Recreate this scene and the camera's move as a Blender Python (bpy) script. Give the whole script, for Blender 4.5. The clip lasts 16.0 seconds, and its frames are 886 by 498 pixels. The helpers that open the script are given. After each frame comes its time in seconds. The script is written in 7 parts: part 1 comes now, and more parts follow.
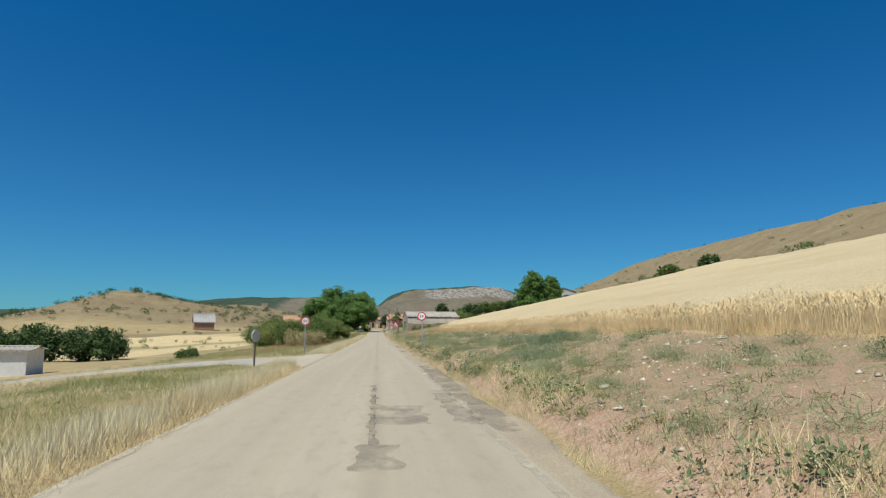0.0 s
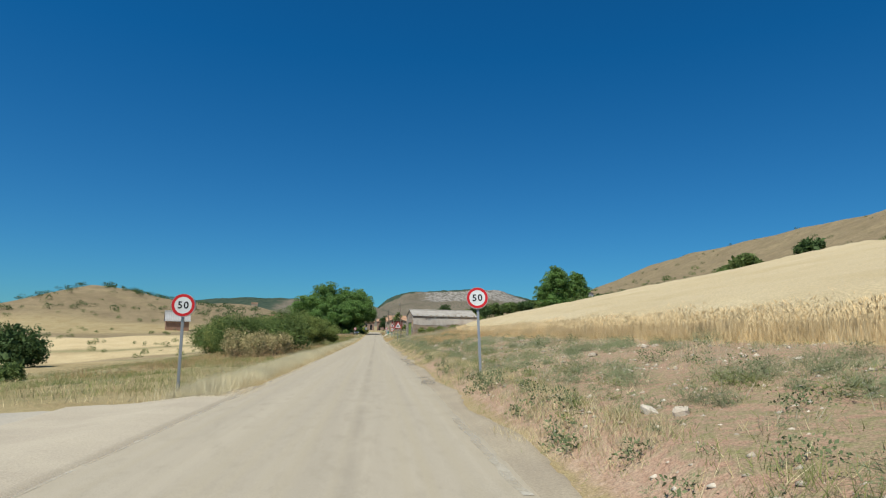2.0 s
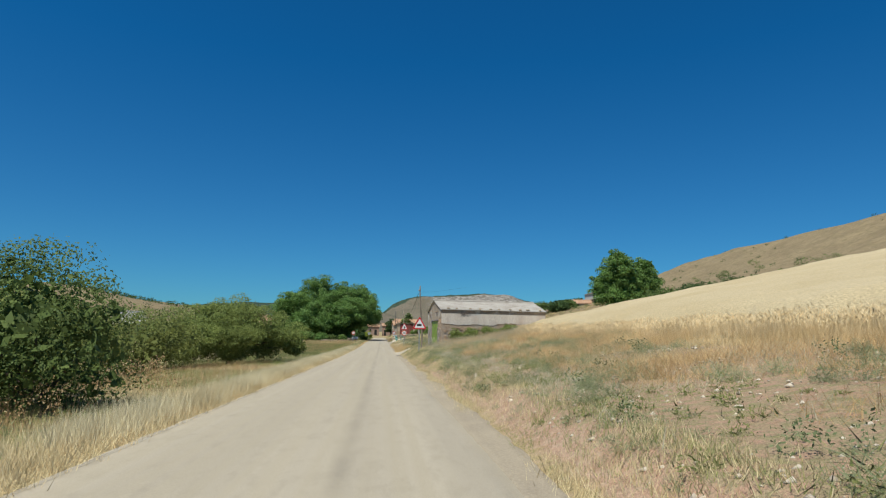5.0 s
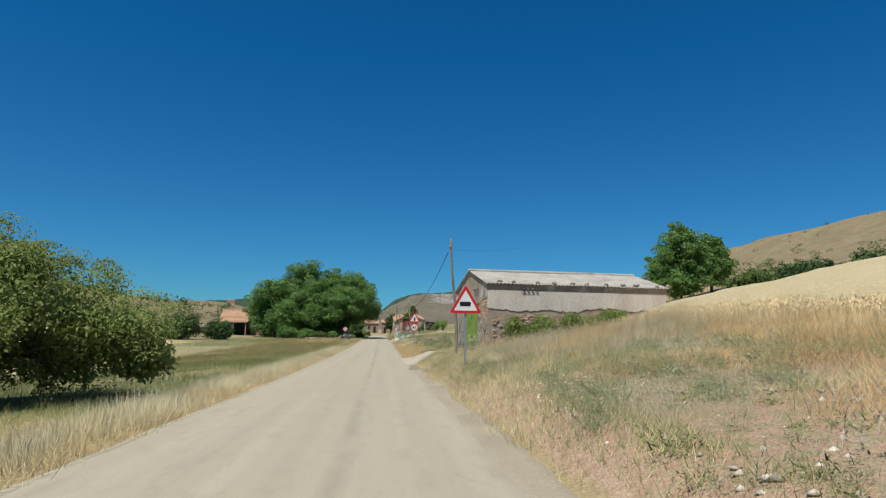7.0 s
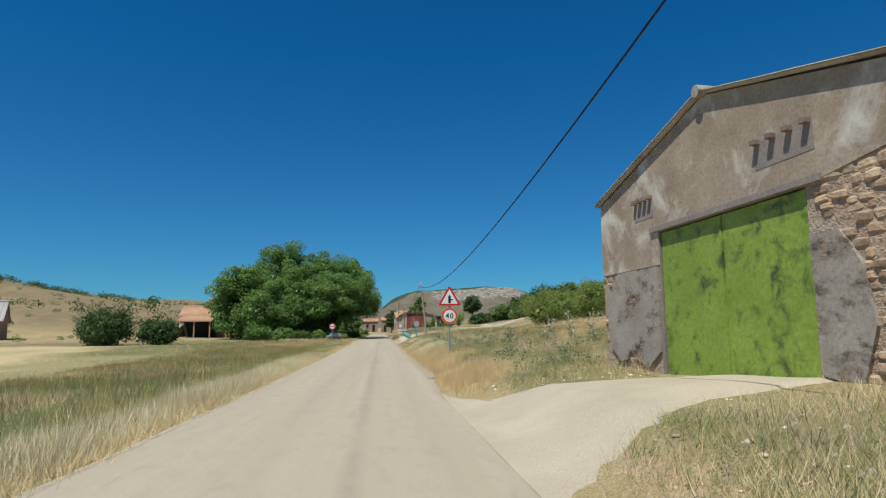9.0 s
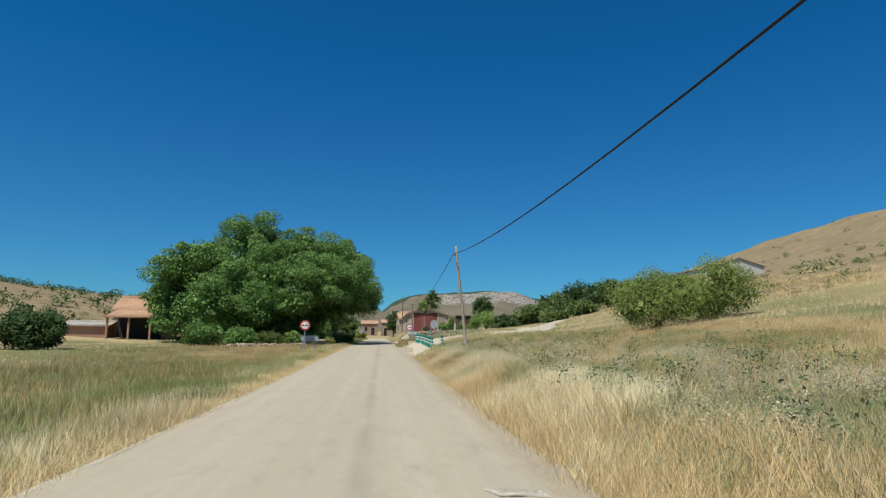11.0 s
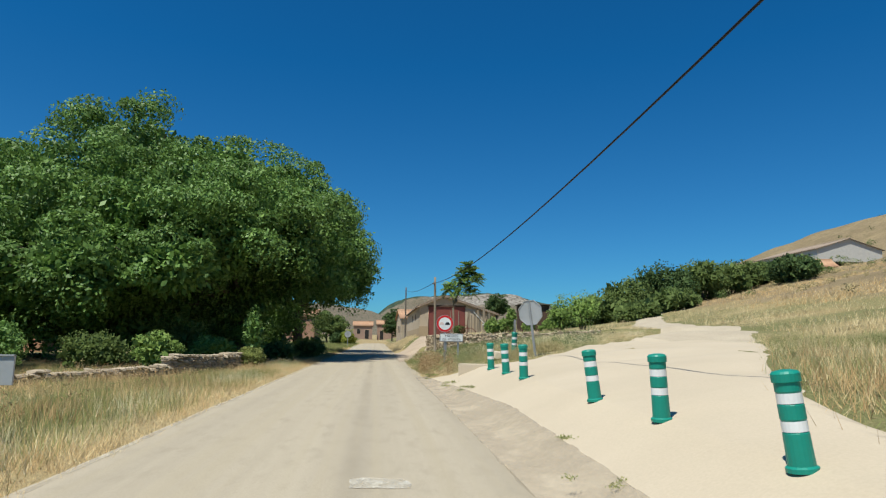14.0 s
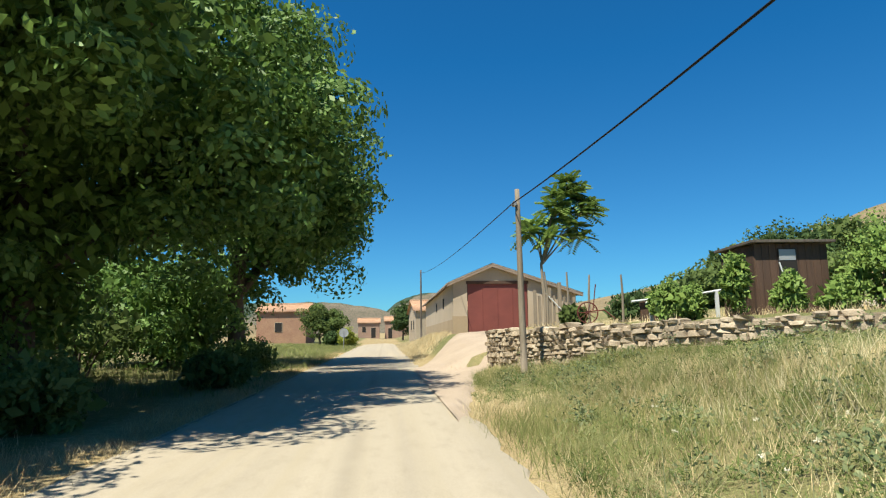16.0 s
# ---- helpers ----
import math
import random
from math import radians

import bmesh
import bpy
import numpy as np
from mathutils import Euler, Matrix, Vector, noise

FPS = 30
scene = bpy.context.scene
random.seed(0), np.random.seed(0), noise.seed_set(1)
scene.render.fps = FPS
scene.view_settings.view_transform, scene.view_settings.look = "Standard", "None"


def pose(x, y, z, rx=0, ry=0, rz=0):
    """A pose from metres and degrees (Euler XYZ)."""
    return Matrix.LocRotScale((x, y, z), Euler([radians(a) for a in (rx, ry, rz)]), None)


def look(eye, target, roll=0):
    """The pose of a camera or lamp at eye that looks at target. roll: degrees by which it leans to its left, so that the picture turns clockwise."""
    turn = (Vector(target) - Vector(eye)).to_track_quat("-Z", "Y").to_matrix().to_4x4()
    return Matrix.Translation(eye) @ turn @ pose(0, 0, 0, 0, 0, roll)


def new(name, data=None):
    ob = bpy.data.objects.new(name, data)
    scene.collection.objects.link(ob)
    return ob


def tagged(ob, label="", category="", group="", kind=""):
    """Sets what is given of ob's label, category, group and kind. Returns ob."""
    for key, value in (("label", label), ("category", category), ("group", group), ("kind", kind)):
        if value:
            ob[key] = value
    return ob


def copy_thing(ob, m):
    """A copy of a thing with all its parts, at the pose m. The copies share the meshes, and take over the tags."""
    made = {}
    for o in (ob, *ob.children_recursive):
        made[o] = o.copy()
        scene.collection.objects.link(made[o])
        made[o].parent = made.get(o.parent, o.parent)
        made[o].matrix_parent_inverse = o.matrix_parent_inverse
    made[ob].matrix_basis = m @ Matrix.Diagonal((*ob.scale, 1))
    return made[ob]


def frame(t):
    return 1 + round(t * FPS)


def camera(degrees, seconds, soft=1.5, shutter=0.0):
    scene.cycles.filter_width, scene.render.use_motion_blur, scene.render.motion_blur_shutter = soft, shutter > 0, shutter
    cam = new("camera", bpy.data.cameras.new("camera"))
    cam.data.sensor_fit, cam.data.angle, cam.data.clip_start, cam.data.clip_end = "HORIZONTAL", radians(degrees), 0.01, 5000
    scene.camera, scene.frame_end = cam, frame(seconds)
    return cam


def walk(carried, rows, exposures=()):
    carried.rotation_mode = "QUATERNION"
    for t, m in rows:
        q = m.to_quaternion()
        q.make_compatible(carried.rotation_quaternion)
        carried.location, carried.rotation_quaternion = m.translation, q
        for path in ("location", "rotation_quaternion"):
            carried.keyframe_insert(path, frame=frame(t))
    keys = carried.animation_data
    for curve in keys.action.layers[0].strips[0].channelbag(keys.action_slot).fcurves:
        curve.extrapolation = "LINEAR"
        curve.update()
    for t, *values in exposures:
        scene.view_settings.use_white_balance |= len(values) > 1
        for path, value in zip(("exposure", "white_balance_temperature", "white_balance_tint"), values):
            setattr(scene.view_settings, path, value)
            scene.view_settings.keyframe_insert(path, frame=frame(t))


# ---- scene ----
cam = camera(71, 16.0, soft=1.2)
PATH = [
    (0, -0.114, -13.062, 1.397, -5.95, 7.34, -0.30),
    (0.5, -0.073, -7.647, 1.382, -6.10, 7.12, -0.80),
    (1, -0.030, -2.242, 1.370, -6.18, 7.17, -0.51),
    (1.5, 0.021, 3.115, 1.345, -6.09, 7.45, -0.90),
    (2, 0.075, 8.572, 1.303, -6.06, 7.65, -0.99),
    (2.5, 0.121, 14.169, 1.257, -6.02, 7.68, -1.15),
    (3, 0.147, 19.707, 1.226, -5.81, 8.02, -1.53),
    (3.5, 0.162, 25.106, 1.203, -5.66, 7.97, -1.06),
    (4, 0.173, 30.507, 1.184, -5.51, 8.19, -1.04),
    (6.5, 0.242, 58.086, 1.082, -5.65, 8.03, -0.73),
    (7, 0.225, 63.547, 1.056, -5.60, 7.97, -0.82),
    (7.5, 0.195, 69.263, 1.029, -5.58, 8.07, -0.61),
    (8, 0.174, 74.975, 1.012, -5.52, 8.06, -0.45),
    (8.5, 0.147, 80.577, 1.005, -5.57, 8.01, 0.09),
    (9, 0.128, 86.309, 1.003, -5.63, 7.77, 0.39),
    (9.5, 0.107, 92.027, 1.004, -5.65, 8.25, 0.16),
    (10, 0.085, 97.702, 1.015, -5.64, 8.05, -0.22),
    (12.5, -0.012, 125.054, 1.155, -5.78, 8.46, -0.71),
    (13, -0.004, 130.357, 1.207, -5.91, 8.31, -0.86),
    (13.5, 0.027, 135.649, 1.273, -6.01, 8.76, -0.96),
    (14, 0.066, 140.887, 1.345, -6.06, 8.51, -0.68),
    (14.5, 0.097, 146.067, 1.414, -5.91, 8.61, -0.59),
    (15, 0.116, 151.535, 1.482, -5.61, 8.77, -0.91),
    (15.5, 0.154, 156.966, 1.507, -5.43, 8.45, -0.49),
    (16, 0.193, 162.521, 1.509, -5.28, 8.23, 0.72),
]
walk(cam, [(t, pose(x, y, z, 90 + pitch, roll, yaw)) for t, x, y, z, yaw, pitch, roll in PATH], [(0, 0.08, 6500, 10), (10.2, 0.1, 6500, 10), (12.5, 0.25, 6600, 10), (14, 0.25, 6600, 10), (15, 0.32, 6700, 10), (15.5, 0.52, 6850, 10), (16, 0.74, 7000, 10)])

# ---- world, sun ----
SUN_FROM = Vector((-0.33, -0.36, 1.0)).normalized()
world = bpy.data.worlds.new("sky")
scene.world = world
world.use_nodes = True
wn = world.node_tree
wn.nodes.clear()
sky = wn.nodes.new("ShaderNodeTexSky")
sky.sky_type = "NISHITA"
sky.sun_disc = False
sky.sun_elevation = math.asin(SUN_FROM.z)
sky.sun_rotation = math.atan2(SUN_FROM.x, SUN_FROM.y)
sky.altitude = 900
sky.air_density = 1.0
sky.dust_density = 0.3
sky.ozone_density = 1.5
bgn = wn.nodes.new("ShaderNodeBackground")
bgn.inputs["Strength"].default_value = 0.072
won = wn.nodes.new("ShaderNodeOutputWorld")
tint = wn.nodes.new("ShaderNodeMix")
tint.data_type, tint.blend_type = "RGBA", "MULTIPLY"
tint.inputs[0].default_value = 1.0
aim = wn.nodes.new("ShaderNodeTexCoord")
up = wn.nodes.new("ShaderNodeSeparateXYZ")
rise = wn.nodes.new("ShaderNodeMapRange")
rise.inputs[1].default_value, rise.inputs[2].default_value = 0.0, 0.42
haze = wn.nodes.new("ShaderNodeMix")
haze.data_type = "RGBA"
haze.inputs[6].default_value, haze.inputs[7].default_value = (0.27, 0.74, 1.06, 1), (0.055, 0.70, 1.17, 1)
wn.links.new(aim.outputs["Generated"], up.inputs[0])
wn.links.new(up.outputs[2], rise.inputs[0])
wn.links.new(rise.outputs[0], haze.inputs[0])
wn.links.new(haze.outputs[2], tint.inputs[7])
wn.links.new(sky.outputs[0], tint.inputs[6])
wn.links.new(tint.outputs[2], bgn.inputs[0])
wn.links.new(bgn.outputs[0], won.inputs[0])
sun_data = bpy.data.lights.new("sun", "SUN")
sun_data.energy = 5.0
sun_data.angle = radians(0.55)
sun_data.color = (0.95, 0.96, 0.87)
sun = new("sun", sun_data)
sun.matrix_world = look((0, 0, 60), Vector((0, 0, 60)) - SUN_FROM)


# ---- materials ----
def ramp_mix(nt, fac, a, b):
    m = nt.nodes.new("ShaderNodeMix")
    m.data_type = "RGBA"
    for slot, v in ((6, a), (7, b)):
        if isinstance(v, (tuple, list)):
            m.inputs[slot].default_value = (*v[:3], 1)
        else:
            nt.links.new(v, m.inputs[slot])
    if isinstance(fac, (int, float)):
        m.inputs[0].default_value = fac
    else:
        nt.links.new(fac, m.inputs[0])
    return m.outputs[2]


def steps(nt, src, lo, hi):
    r = nt.nodes.new("ShaderNodeMapRange")
    r.inputs[1].default_value, r.inputs[2].default_value = lo, hi
    nt.links.new(src, r.inputs[0])
    return r.outputs[0]


def noise_out(nt, scale, detail=4, rough=0.6, stretch=None, distort=0.0, seed=0.0):
    tc = nt.nodes.new("ShaderNodeNewGeometry")
    src = tc.outputs["Position"]
    mp = nt.nodes.new("ShaderNodeMapping")
    mp.inputs[1].default_value = (seed, seed * 1.7, seed * 0.3)
    if stretch:
        mp.inputs[3].default_value = stretch
    nt.links.new(src, mp.inputs[0])
    n = nt.nodes.new("ShaderNodeTexNoise")
    n.inputs["Scale"].default_value = scale
    n.inputs["Detail"].default_value = detail
    n.inputs["Roughness"].default_value = rough
    n.inputs["Distortion"].default_value = distort
    nt.links.new(mp.outputs[0], n.inputs["Vector"])
    return n.outputs["Fac"]


def bump_to(nt, bsdf, height, strength, dist):
    b = nt.nodes.new("ShaderNodeBump")
    b.inputs["Strength"].default_value = strength
    b.inputs["Distance"].default_value = dist
    nt.links.new(height, b.inputs["Height"])
    nt.links.new(b.outputs[0], bsdf.inputs["Normal"])


def start_mat(name, rough=0.85, metal=0.0, spec=0.3):
    m = bpy.data.materials.new(name)
    m.use_nodes = True
    nt = m.node_tree
    b = nt.nodes["Principled BSDF"]
    b.inputs["Roughness"].default_value = rough
    b.inputs["Metallic"].default_value = metal
    b.inputs["Specular IOR Level"].default_value = spec
    return m, nt, b


def surface(name, base, alt, scale=3.0, fine=40.0, rough=0.85, metal=0.0, bump=0.3, dist=0.01, lo=0.35, hi=0.65, stain=None, stain_scale=1.0, stretch=None, island=0.0, per_object=0.0, spec=0.3, grain=(0.72, 1.2)):
    """Two-scale mottled surface: base and alt in broad patches, fine grain, an optional stain."""
    m, nt, b = start_mat(name, rough, metal, spec)
    big = steps(nt, noise_out(nt, scale, 5, 0.6, stretch), lo, hi)
    small = noise_out(nt, fine, 3, 0.7, stretch, seed=3.1)
    col = ramp_mix(nt, big, base, alt)
    dark = nt.nodes.new("ShaderNodeMix")
    dark.data_type, dark.blend_type = "RGBA", "MULTIPLY"
    dark.inputs[0].default_value = 1.0
    g = nt.nodes.new("ShaderNodeMapRange")
    g.inputs[1].default_value, g.inputs[2].default_value, g.inputs[3].default_value, g.inputs[4].default_value = 0.25, 0.75, *grain
    nt.links.new(small, g.inputs[0])
    nt.links.new(col, dark.inputs[6])
    nt.links.new(g.outputs[0], dark.inputs[7])
    col = dark.outputs[2]
    if stain:
        s = steps(nt, noise_out(nt, stain_scale, 6, 0.65, stretch, 0.4, 7.7), 0.52, 0.68)
        col = ramp_mix(nt, s, col, stain)
    for amount, node, out in ((island, "ShaderNodeNewGeometry", "Random Per Island"), (per_object, "ShaderNodeObjectInfo", "Random")):
        if amount:
            r = nt.nodes.new(node)
            v = nt.nodes.new("ShaderNodeMapRange")
            v.inputs[3].default_value, v.inputs[4].default_value = 1 - amount, 1 + amount
            nt.links.new(r.outputs[out], v.inputs[0])
            mm = nt.nodes.new("ShaderNodeMix")
            mm.data_type, mm.blend_type = "RGBA", "MULTIPLY"
            mm.inputs[0].default_value = 1.0
            nt.links.new(col, mm.inputs[6])
            nt.links.new(v.outputs[0], mm.inputs[7])
            col = mm.outputs[2]
    nt.links.new(col, b.inputs["Base Color"])
    if bump:
        bump_to(nt, b, small, bump, dist)
    return m


def plain(name, colour, rough=0.5, metal=0.0, dirt=0.12):
    return surface(name, colour, tuple(c * (1 - dirt) for c in colour), 2.5, 30, rough, metal, 0.02, 0.001, grain=(0.96, 1.03))


def leaf_mat(name, a, b_col, c=None, glow=0.35, rough=0.55, upward=0.0, spec=0.08):
    """Leaves and blades: colour by island, light passing through."""
    m, nt, b = start_mat(name, rough, 0, spec)
    gi = nt.nodes.new("ShaderNodeNewGeometry")
    r = nt.nodes.new("ShaderNodeValToRGB")
    r.color_ramp.elements[0].color = (*a, 1)
    r.color_ramp.elements[1].color = (*b_col, 1)
    if c:
        e = r.color_ramp.elements.new(0.5)
        e.color = (*c, 1)
    nt.links.new(gi.outputs["Random Per Island"], r.inputs[0])
    broad = steps(nt, noise_out(nt, 0.55, 3), 0.3, 0.7)
    mm = nt.nodes.new("ShaderNodeMix")
    mm.data_type, mm.blend_type = "RGBA", "MULTIPLY"
    mm.inputs[0].default_value = 1.0
    v = nt.nodes.new("ShaderNodeMapRange")
    v.inputs[3].default_value, v.inputs[4].default_value = 0.75, 1.2
    nt.links.new(broad, v.inputs[0])
    nt.links.new(r.outputs[0], mm.inputs[6])
    nt.links.new(v.outputs[0], mm.inputs[7])
    nt.links.new(mm.outputs[2], b.inputs["Base Color"])
    t = nt.nodes.new("ShaderNodeBsdfTranslucent")
    if upward:
        tilt = nt.nodes.new("ShaderNodeMix")
        tilt.data_type = "VECTOR"
        tilt.inputs[0].default_value = upward
        tilt.inputs[5].default_value = (0, 0, 1)
        nt.links.new(gi.outputs["Normal"], tilt.inputs[4])
        nt.links.new(tilt.outputs[1], b.inputs["Normal"])
    nt.links.new(mm.outputs[2], t.inputs[0])
    mix = nt.nodes.new("ShaderNodeMixShader")
    mix.inputs[0].default_value = glow
    out = nt.nodes["Material Output"]
    nt.links.new(b.outputs[0], mix.inputs[1])
    nt.links.new(t.outputs[0], mix.inputs[2])
    nt.links.new(mix.outputs[0], out.inputs[0])
    return m


def ground_mat():
    """Dry grass, bare soil, straw and green growth, mixed by the ground cover weights."""
    m, nt, b = start_mat("ground_cover", 0.95, 0, 0.1)
    at = nt.nodes.new("ShaderNodeAttribute")
    at.attribute_name = "cover"
    sep = nt.nodes.new("ShaderNodeSeparateColor")
    nt.links.new(at.outputs["Color"], sep.inputs[0])
    n1 = steps(nt, noise_out(nt, 0.35, 6, 0.65), 0.35, 0.65)
    n2 = noise_out(nt, 6.0, 5, 0.7, seed=2.0)
    n3 = noise_out(nt, 45.0, 3, 0.7, seed=5.0)
    dry = ramp_mix(nt, n1, (0.30, 0.22, 0.11), (0.37, 0.29, 0.155))
    soil = ramp_mix(nt, steps(nt, n2, 0.4, 0.62), (0.37, 0.23, 0.155), (0.44, 0.31, 0.215))
    straw = ramp_mix(nt, n1, (0.52, 0.39, 0.215), (0.58, 0.45, 0.26))
    green = ramp_mix(nt, steps(nt, n2, 0.35, 0.65), (0.10, 0.115, 0.045), (0.21, 0.19, 0.085))
    def weigh(src):
        add = nt.nodes.new("ShaderNodeMath")
        add.operation = "ADD"
        nt.links.new(src, add.inputs[0])
        nt.links.new(n2, add.inputs[1])
        return steps(nt, add.outputs[0], 0.82, 1.12)
    col = ramp_mix(nt, weigh(sep.outputs[2]), dry, soil)
    col = ramp_mix(nt, weigh(sep.outputs[0]), col, green)
    col = ramp_mix(nt, sep.outputs[1], col, straw)
    heath = ramp_mix(nt, steps(nt, noise_out(nt, 0.12, 6, 0.7, seed=8.0), 0.38, 0.62), (0.20, 0.148, 0.088), (0.265, 0.20, 0.118))
    heath = ramp_mix(nt, steps(nt, noise_out(nt, 0.6, 5, 0.7, seed=6.0), 0.5, 0.64), heath, (0.17, 0.135, 0.075))
    col = ramp_mix(nt, at.outputs["Alpha"], col, heath)
    v = nt.nodes.new("ShaderNodeMapRange")
    v.inputs[1].default_value, v.inputs[2].default_value, v.inputs[3].default_value, v.inputs[4].default_value = 0.25, 0.75, 0.55, 1.4
    nt.links.new(n3, v.inputs[0])
    mm = nt.nodes.new("ShaderNodeMix")
    mm.data_type, mm.blend_type = "RGBA", "MULTIPLY"
    mm.inputs[0].default_value = 1.0
    nt.links.new(col, mm.inputs[6])
    nt.links.new(v.outputs[0], mm.inputs[7])
    nt.links.new(mm.outputs[2], b.inputs["Base Color"])
    bump_to(nt, b, n2, 0.8, 0.08)
    return m


def hill_mat():
    """Far hills: scrubby slopes, wooded tops, pale rock bands, by the cover weights (red wood, green rock)."""
    m, nt, b = start_mat("hill_cover", 0.95, 0, 0.1)
    at = nt.nodes.new("ShaderNodeAttribute")
    at.attribute_name = "cover"
    sep = nt.nodes.new("ShaderNodeSeparateColor")
    nt.links.new(at.outputs["Color"], sep.inputs[0])
    n1 = steps(nt, noise_out(nt, 0.02, 6, 0.65), 0.35, 0.65)
    n2 = noise_out(nt, 0.12, 6, 0.7, seed=2.0)
    n3 = noise_out(nt, 0.5, 4, 0.7, seed=4.0)
    slope = ramp_mix(nt, n1, (0.15, 0.118, 0.085), (0.205, 0.165, 0.122))
    slope = ramp_mix(nt, steps(nt, n3, 0.49, 0.58), slope, (0.085, 0.085, 0.055))
    wood = ramp_mix(nt, steps(nt, n2, 0.4, 0.6), (0.028, 0.048, 0.032), (0.06, 0.078, 0.05))
    rock = ramp_mix(nt, steps(nt, noise_out(nt, 0.16, 6, 0.7, (1, 1, 3), seed=9.0), 0.44, 0.56), (0.31, 0.275, 0.24), (0.12, 0.105, 0.085))
    def weigh(src):
        add = nt.nodes.new("ShaderNodeMath")
        add.operation = "ADD"
        nt.links.new(src, add.inputs[0])
        nt.links.new(n2, add.inputs[1])
        return steps(nt, add.outputs[0], 0.9, 1.1)
    col = ramp_mix(nt, weigh(sep.outputs[1]), slope, rock)
    col = ramp_mix(nt, weigh(sep.outputs[0]), col, wood)
    nt.links.new(col, b.inputs["Base Color"])
    bump_to(nt, b, n2, 0.4, 2.0)
    return m


def road_mat():
    """Sun-bleached thin chip seal: pale stone, darker wheel lines and scuffs along the way."""
    m, nt, b = start_mat("bleached_asphalt", 0.9, 0, 0.2)
    broad = steps(nt, noise_out(nt, 1.1, 5, 0.6, (1.6, 0.03, 1)), 0.36, 0.66)
    grain = noise_out(nt, 90, 3, 0.75)
    mid = noise_out(nt, 5, 5, 0.65, (1, 0.35, 1), seed=4)
    col = ramp_mix(nt, broad, (0.41, 0.346, 0.258), (0.355, 0.30, 0.226))
    col = ramp_mix(nt, steps(nt, mid, 0.5, 0.9), col, (0.30, 0.252, 0.185))
    crack = steps(nt, noise_out(nt, 1.3, 8, 0.75, (1.2, 0.22, 1), 0.6, 9), 0.68, 0.8)
    col = ramp_mix(nt, crack, col, (0.17, 0.145, 0.12))
    # lengthwise streaks and the joint between the two passes of the paver
    streak = steps(nt, noise_out(nt, 2.2, 3, 0.5, (2.5, 0.012, 1), seed=12), 0.45, 0.75)
    col = ramp_mix(nt, streak, col, (0.38, 0.318, 0.228))
    ge = nt.nodes.new("ShaderNodeNewGeometry")
    xyz = nt.nodes.new("ShaderNodeSeparateXYZ")
    nt.links.new(ge.outputs["Position"], xyz.inputs[0])
    wob = nt.nodes.new("ShaderNodeMath")
    wob.operation = "MULTIPLY_ADD"
    nt.links.new(noise_out(nt, 0.7, 4, 0.6, (0.01, 1, 1), seed=15), wob.inputs[0])
    wob.inputs[1].default_value = 0.05
    nt.links.new(xyz.outputs[0], wob.inputs[2])
    off = nt.nodes.new("ShaderNodeMath")
    off.operation = "ABSOLUTE"
    add = nt.nodes.new("ShaderNodeMath")
    add.operation = "ADD"
    add.inputs[1].default_value = 0.10
    nt.links.new(wob.outputs[0], add.inputs[0])
    nt.links.new(add.outputs[0], off.inputs[0])
    seam = steps(nt, off.outputs[0], 0.14, 0.02)
    dim = nt.nodes.new("ShaderNodeMath")
    dim.operation = "MULTIPLY"
    nt.links.new(seam, dim.inputs[0])
    nt.links.new(steps(nt, noise_out(nt, 0.9, 5, 0.7, (1, 0.6, 1), seed=21), 0.3, 0.75), dim.inputs[1])
    col = ramp_mix(nt, dim.outputs[0], col, (0.29, 0.245, 0.185))
    v = nt.nodes.new("ShaderNodeMapRange")
    v.inputs[1].default_value, v.inputs[2].default_value, v.inputs[3].default_value, v.inputs[4].default_value = 0.25, 0.75, 0.82, 1.15
    nt.links.new(grain, v.inputs[0])
    mm = nt.nodes.new("ShaderNodeMix")
    mm.data_type, mm.blend_type = "RGBA", "MULTIPLY"
    mm.inputs[0].default_value = 1.0
    nt.links.new(col, mm.inputs[6])
    nt.links.new(v.outputs[0], mm.inputs[7])
    nt.links.new(mm.outputs[2], b.inputs["Base Color"])
    bump_to(nt, b, grain, 0.3, 0.006)
    return m


M_GROUND, M_HILL, M_ROAD = ground_mat(), hill_mat(), road_mat()
M_PATCH = surface("old_tar_patch", (0.24, 0.21, 0.17), (0.30, 0.255, 0.195), 2.5, 60, 0.9, bump=0.3, dist=0.005, stain=(0.35, 0.295, 0.215), stain_scale=2.8)
def broken(m, scale, lo, hi, most=1.0):
    """Worn away in blotches; most: how much shows where it is whole."""
    nt = m.node_tree
    out = nt.nodes["Material Output"]
    mix, clear = nt.nodes.new("ShaderNodeMixShader"), nt.nodes.new("ShaderNodeBsdfTransparent")
    cover = steps(nt, noise_out(nt, scale, 7, 0.7, (1, 0.6, 1), seed=31), lo, hi)
    cover.node.inputs[4].default_value = most
    nt.links.new(cover, mix.inputs[0])
    nt.links.new(clear.outputs[0], mix.inputs[1])
    nt.links.new(nt.nodes["Principled BSDF"].outputs[0], mix.inputs[2])
    nt.links.new(mix.outputs[0], out.inputs[0])


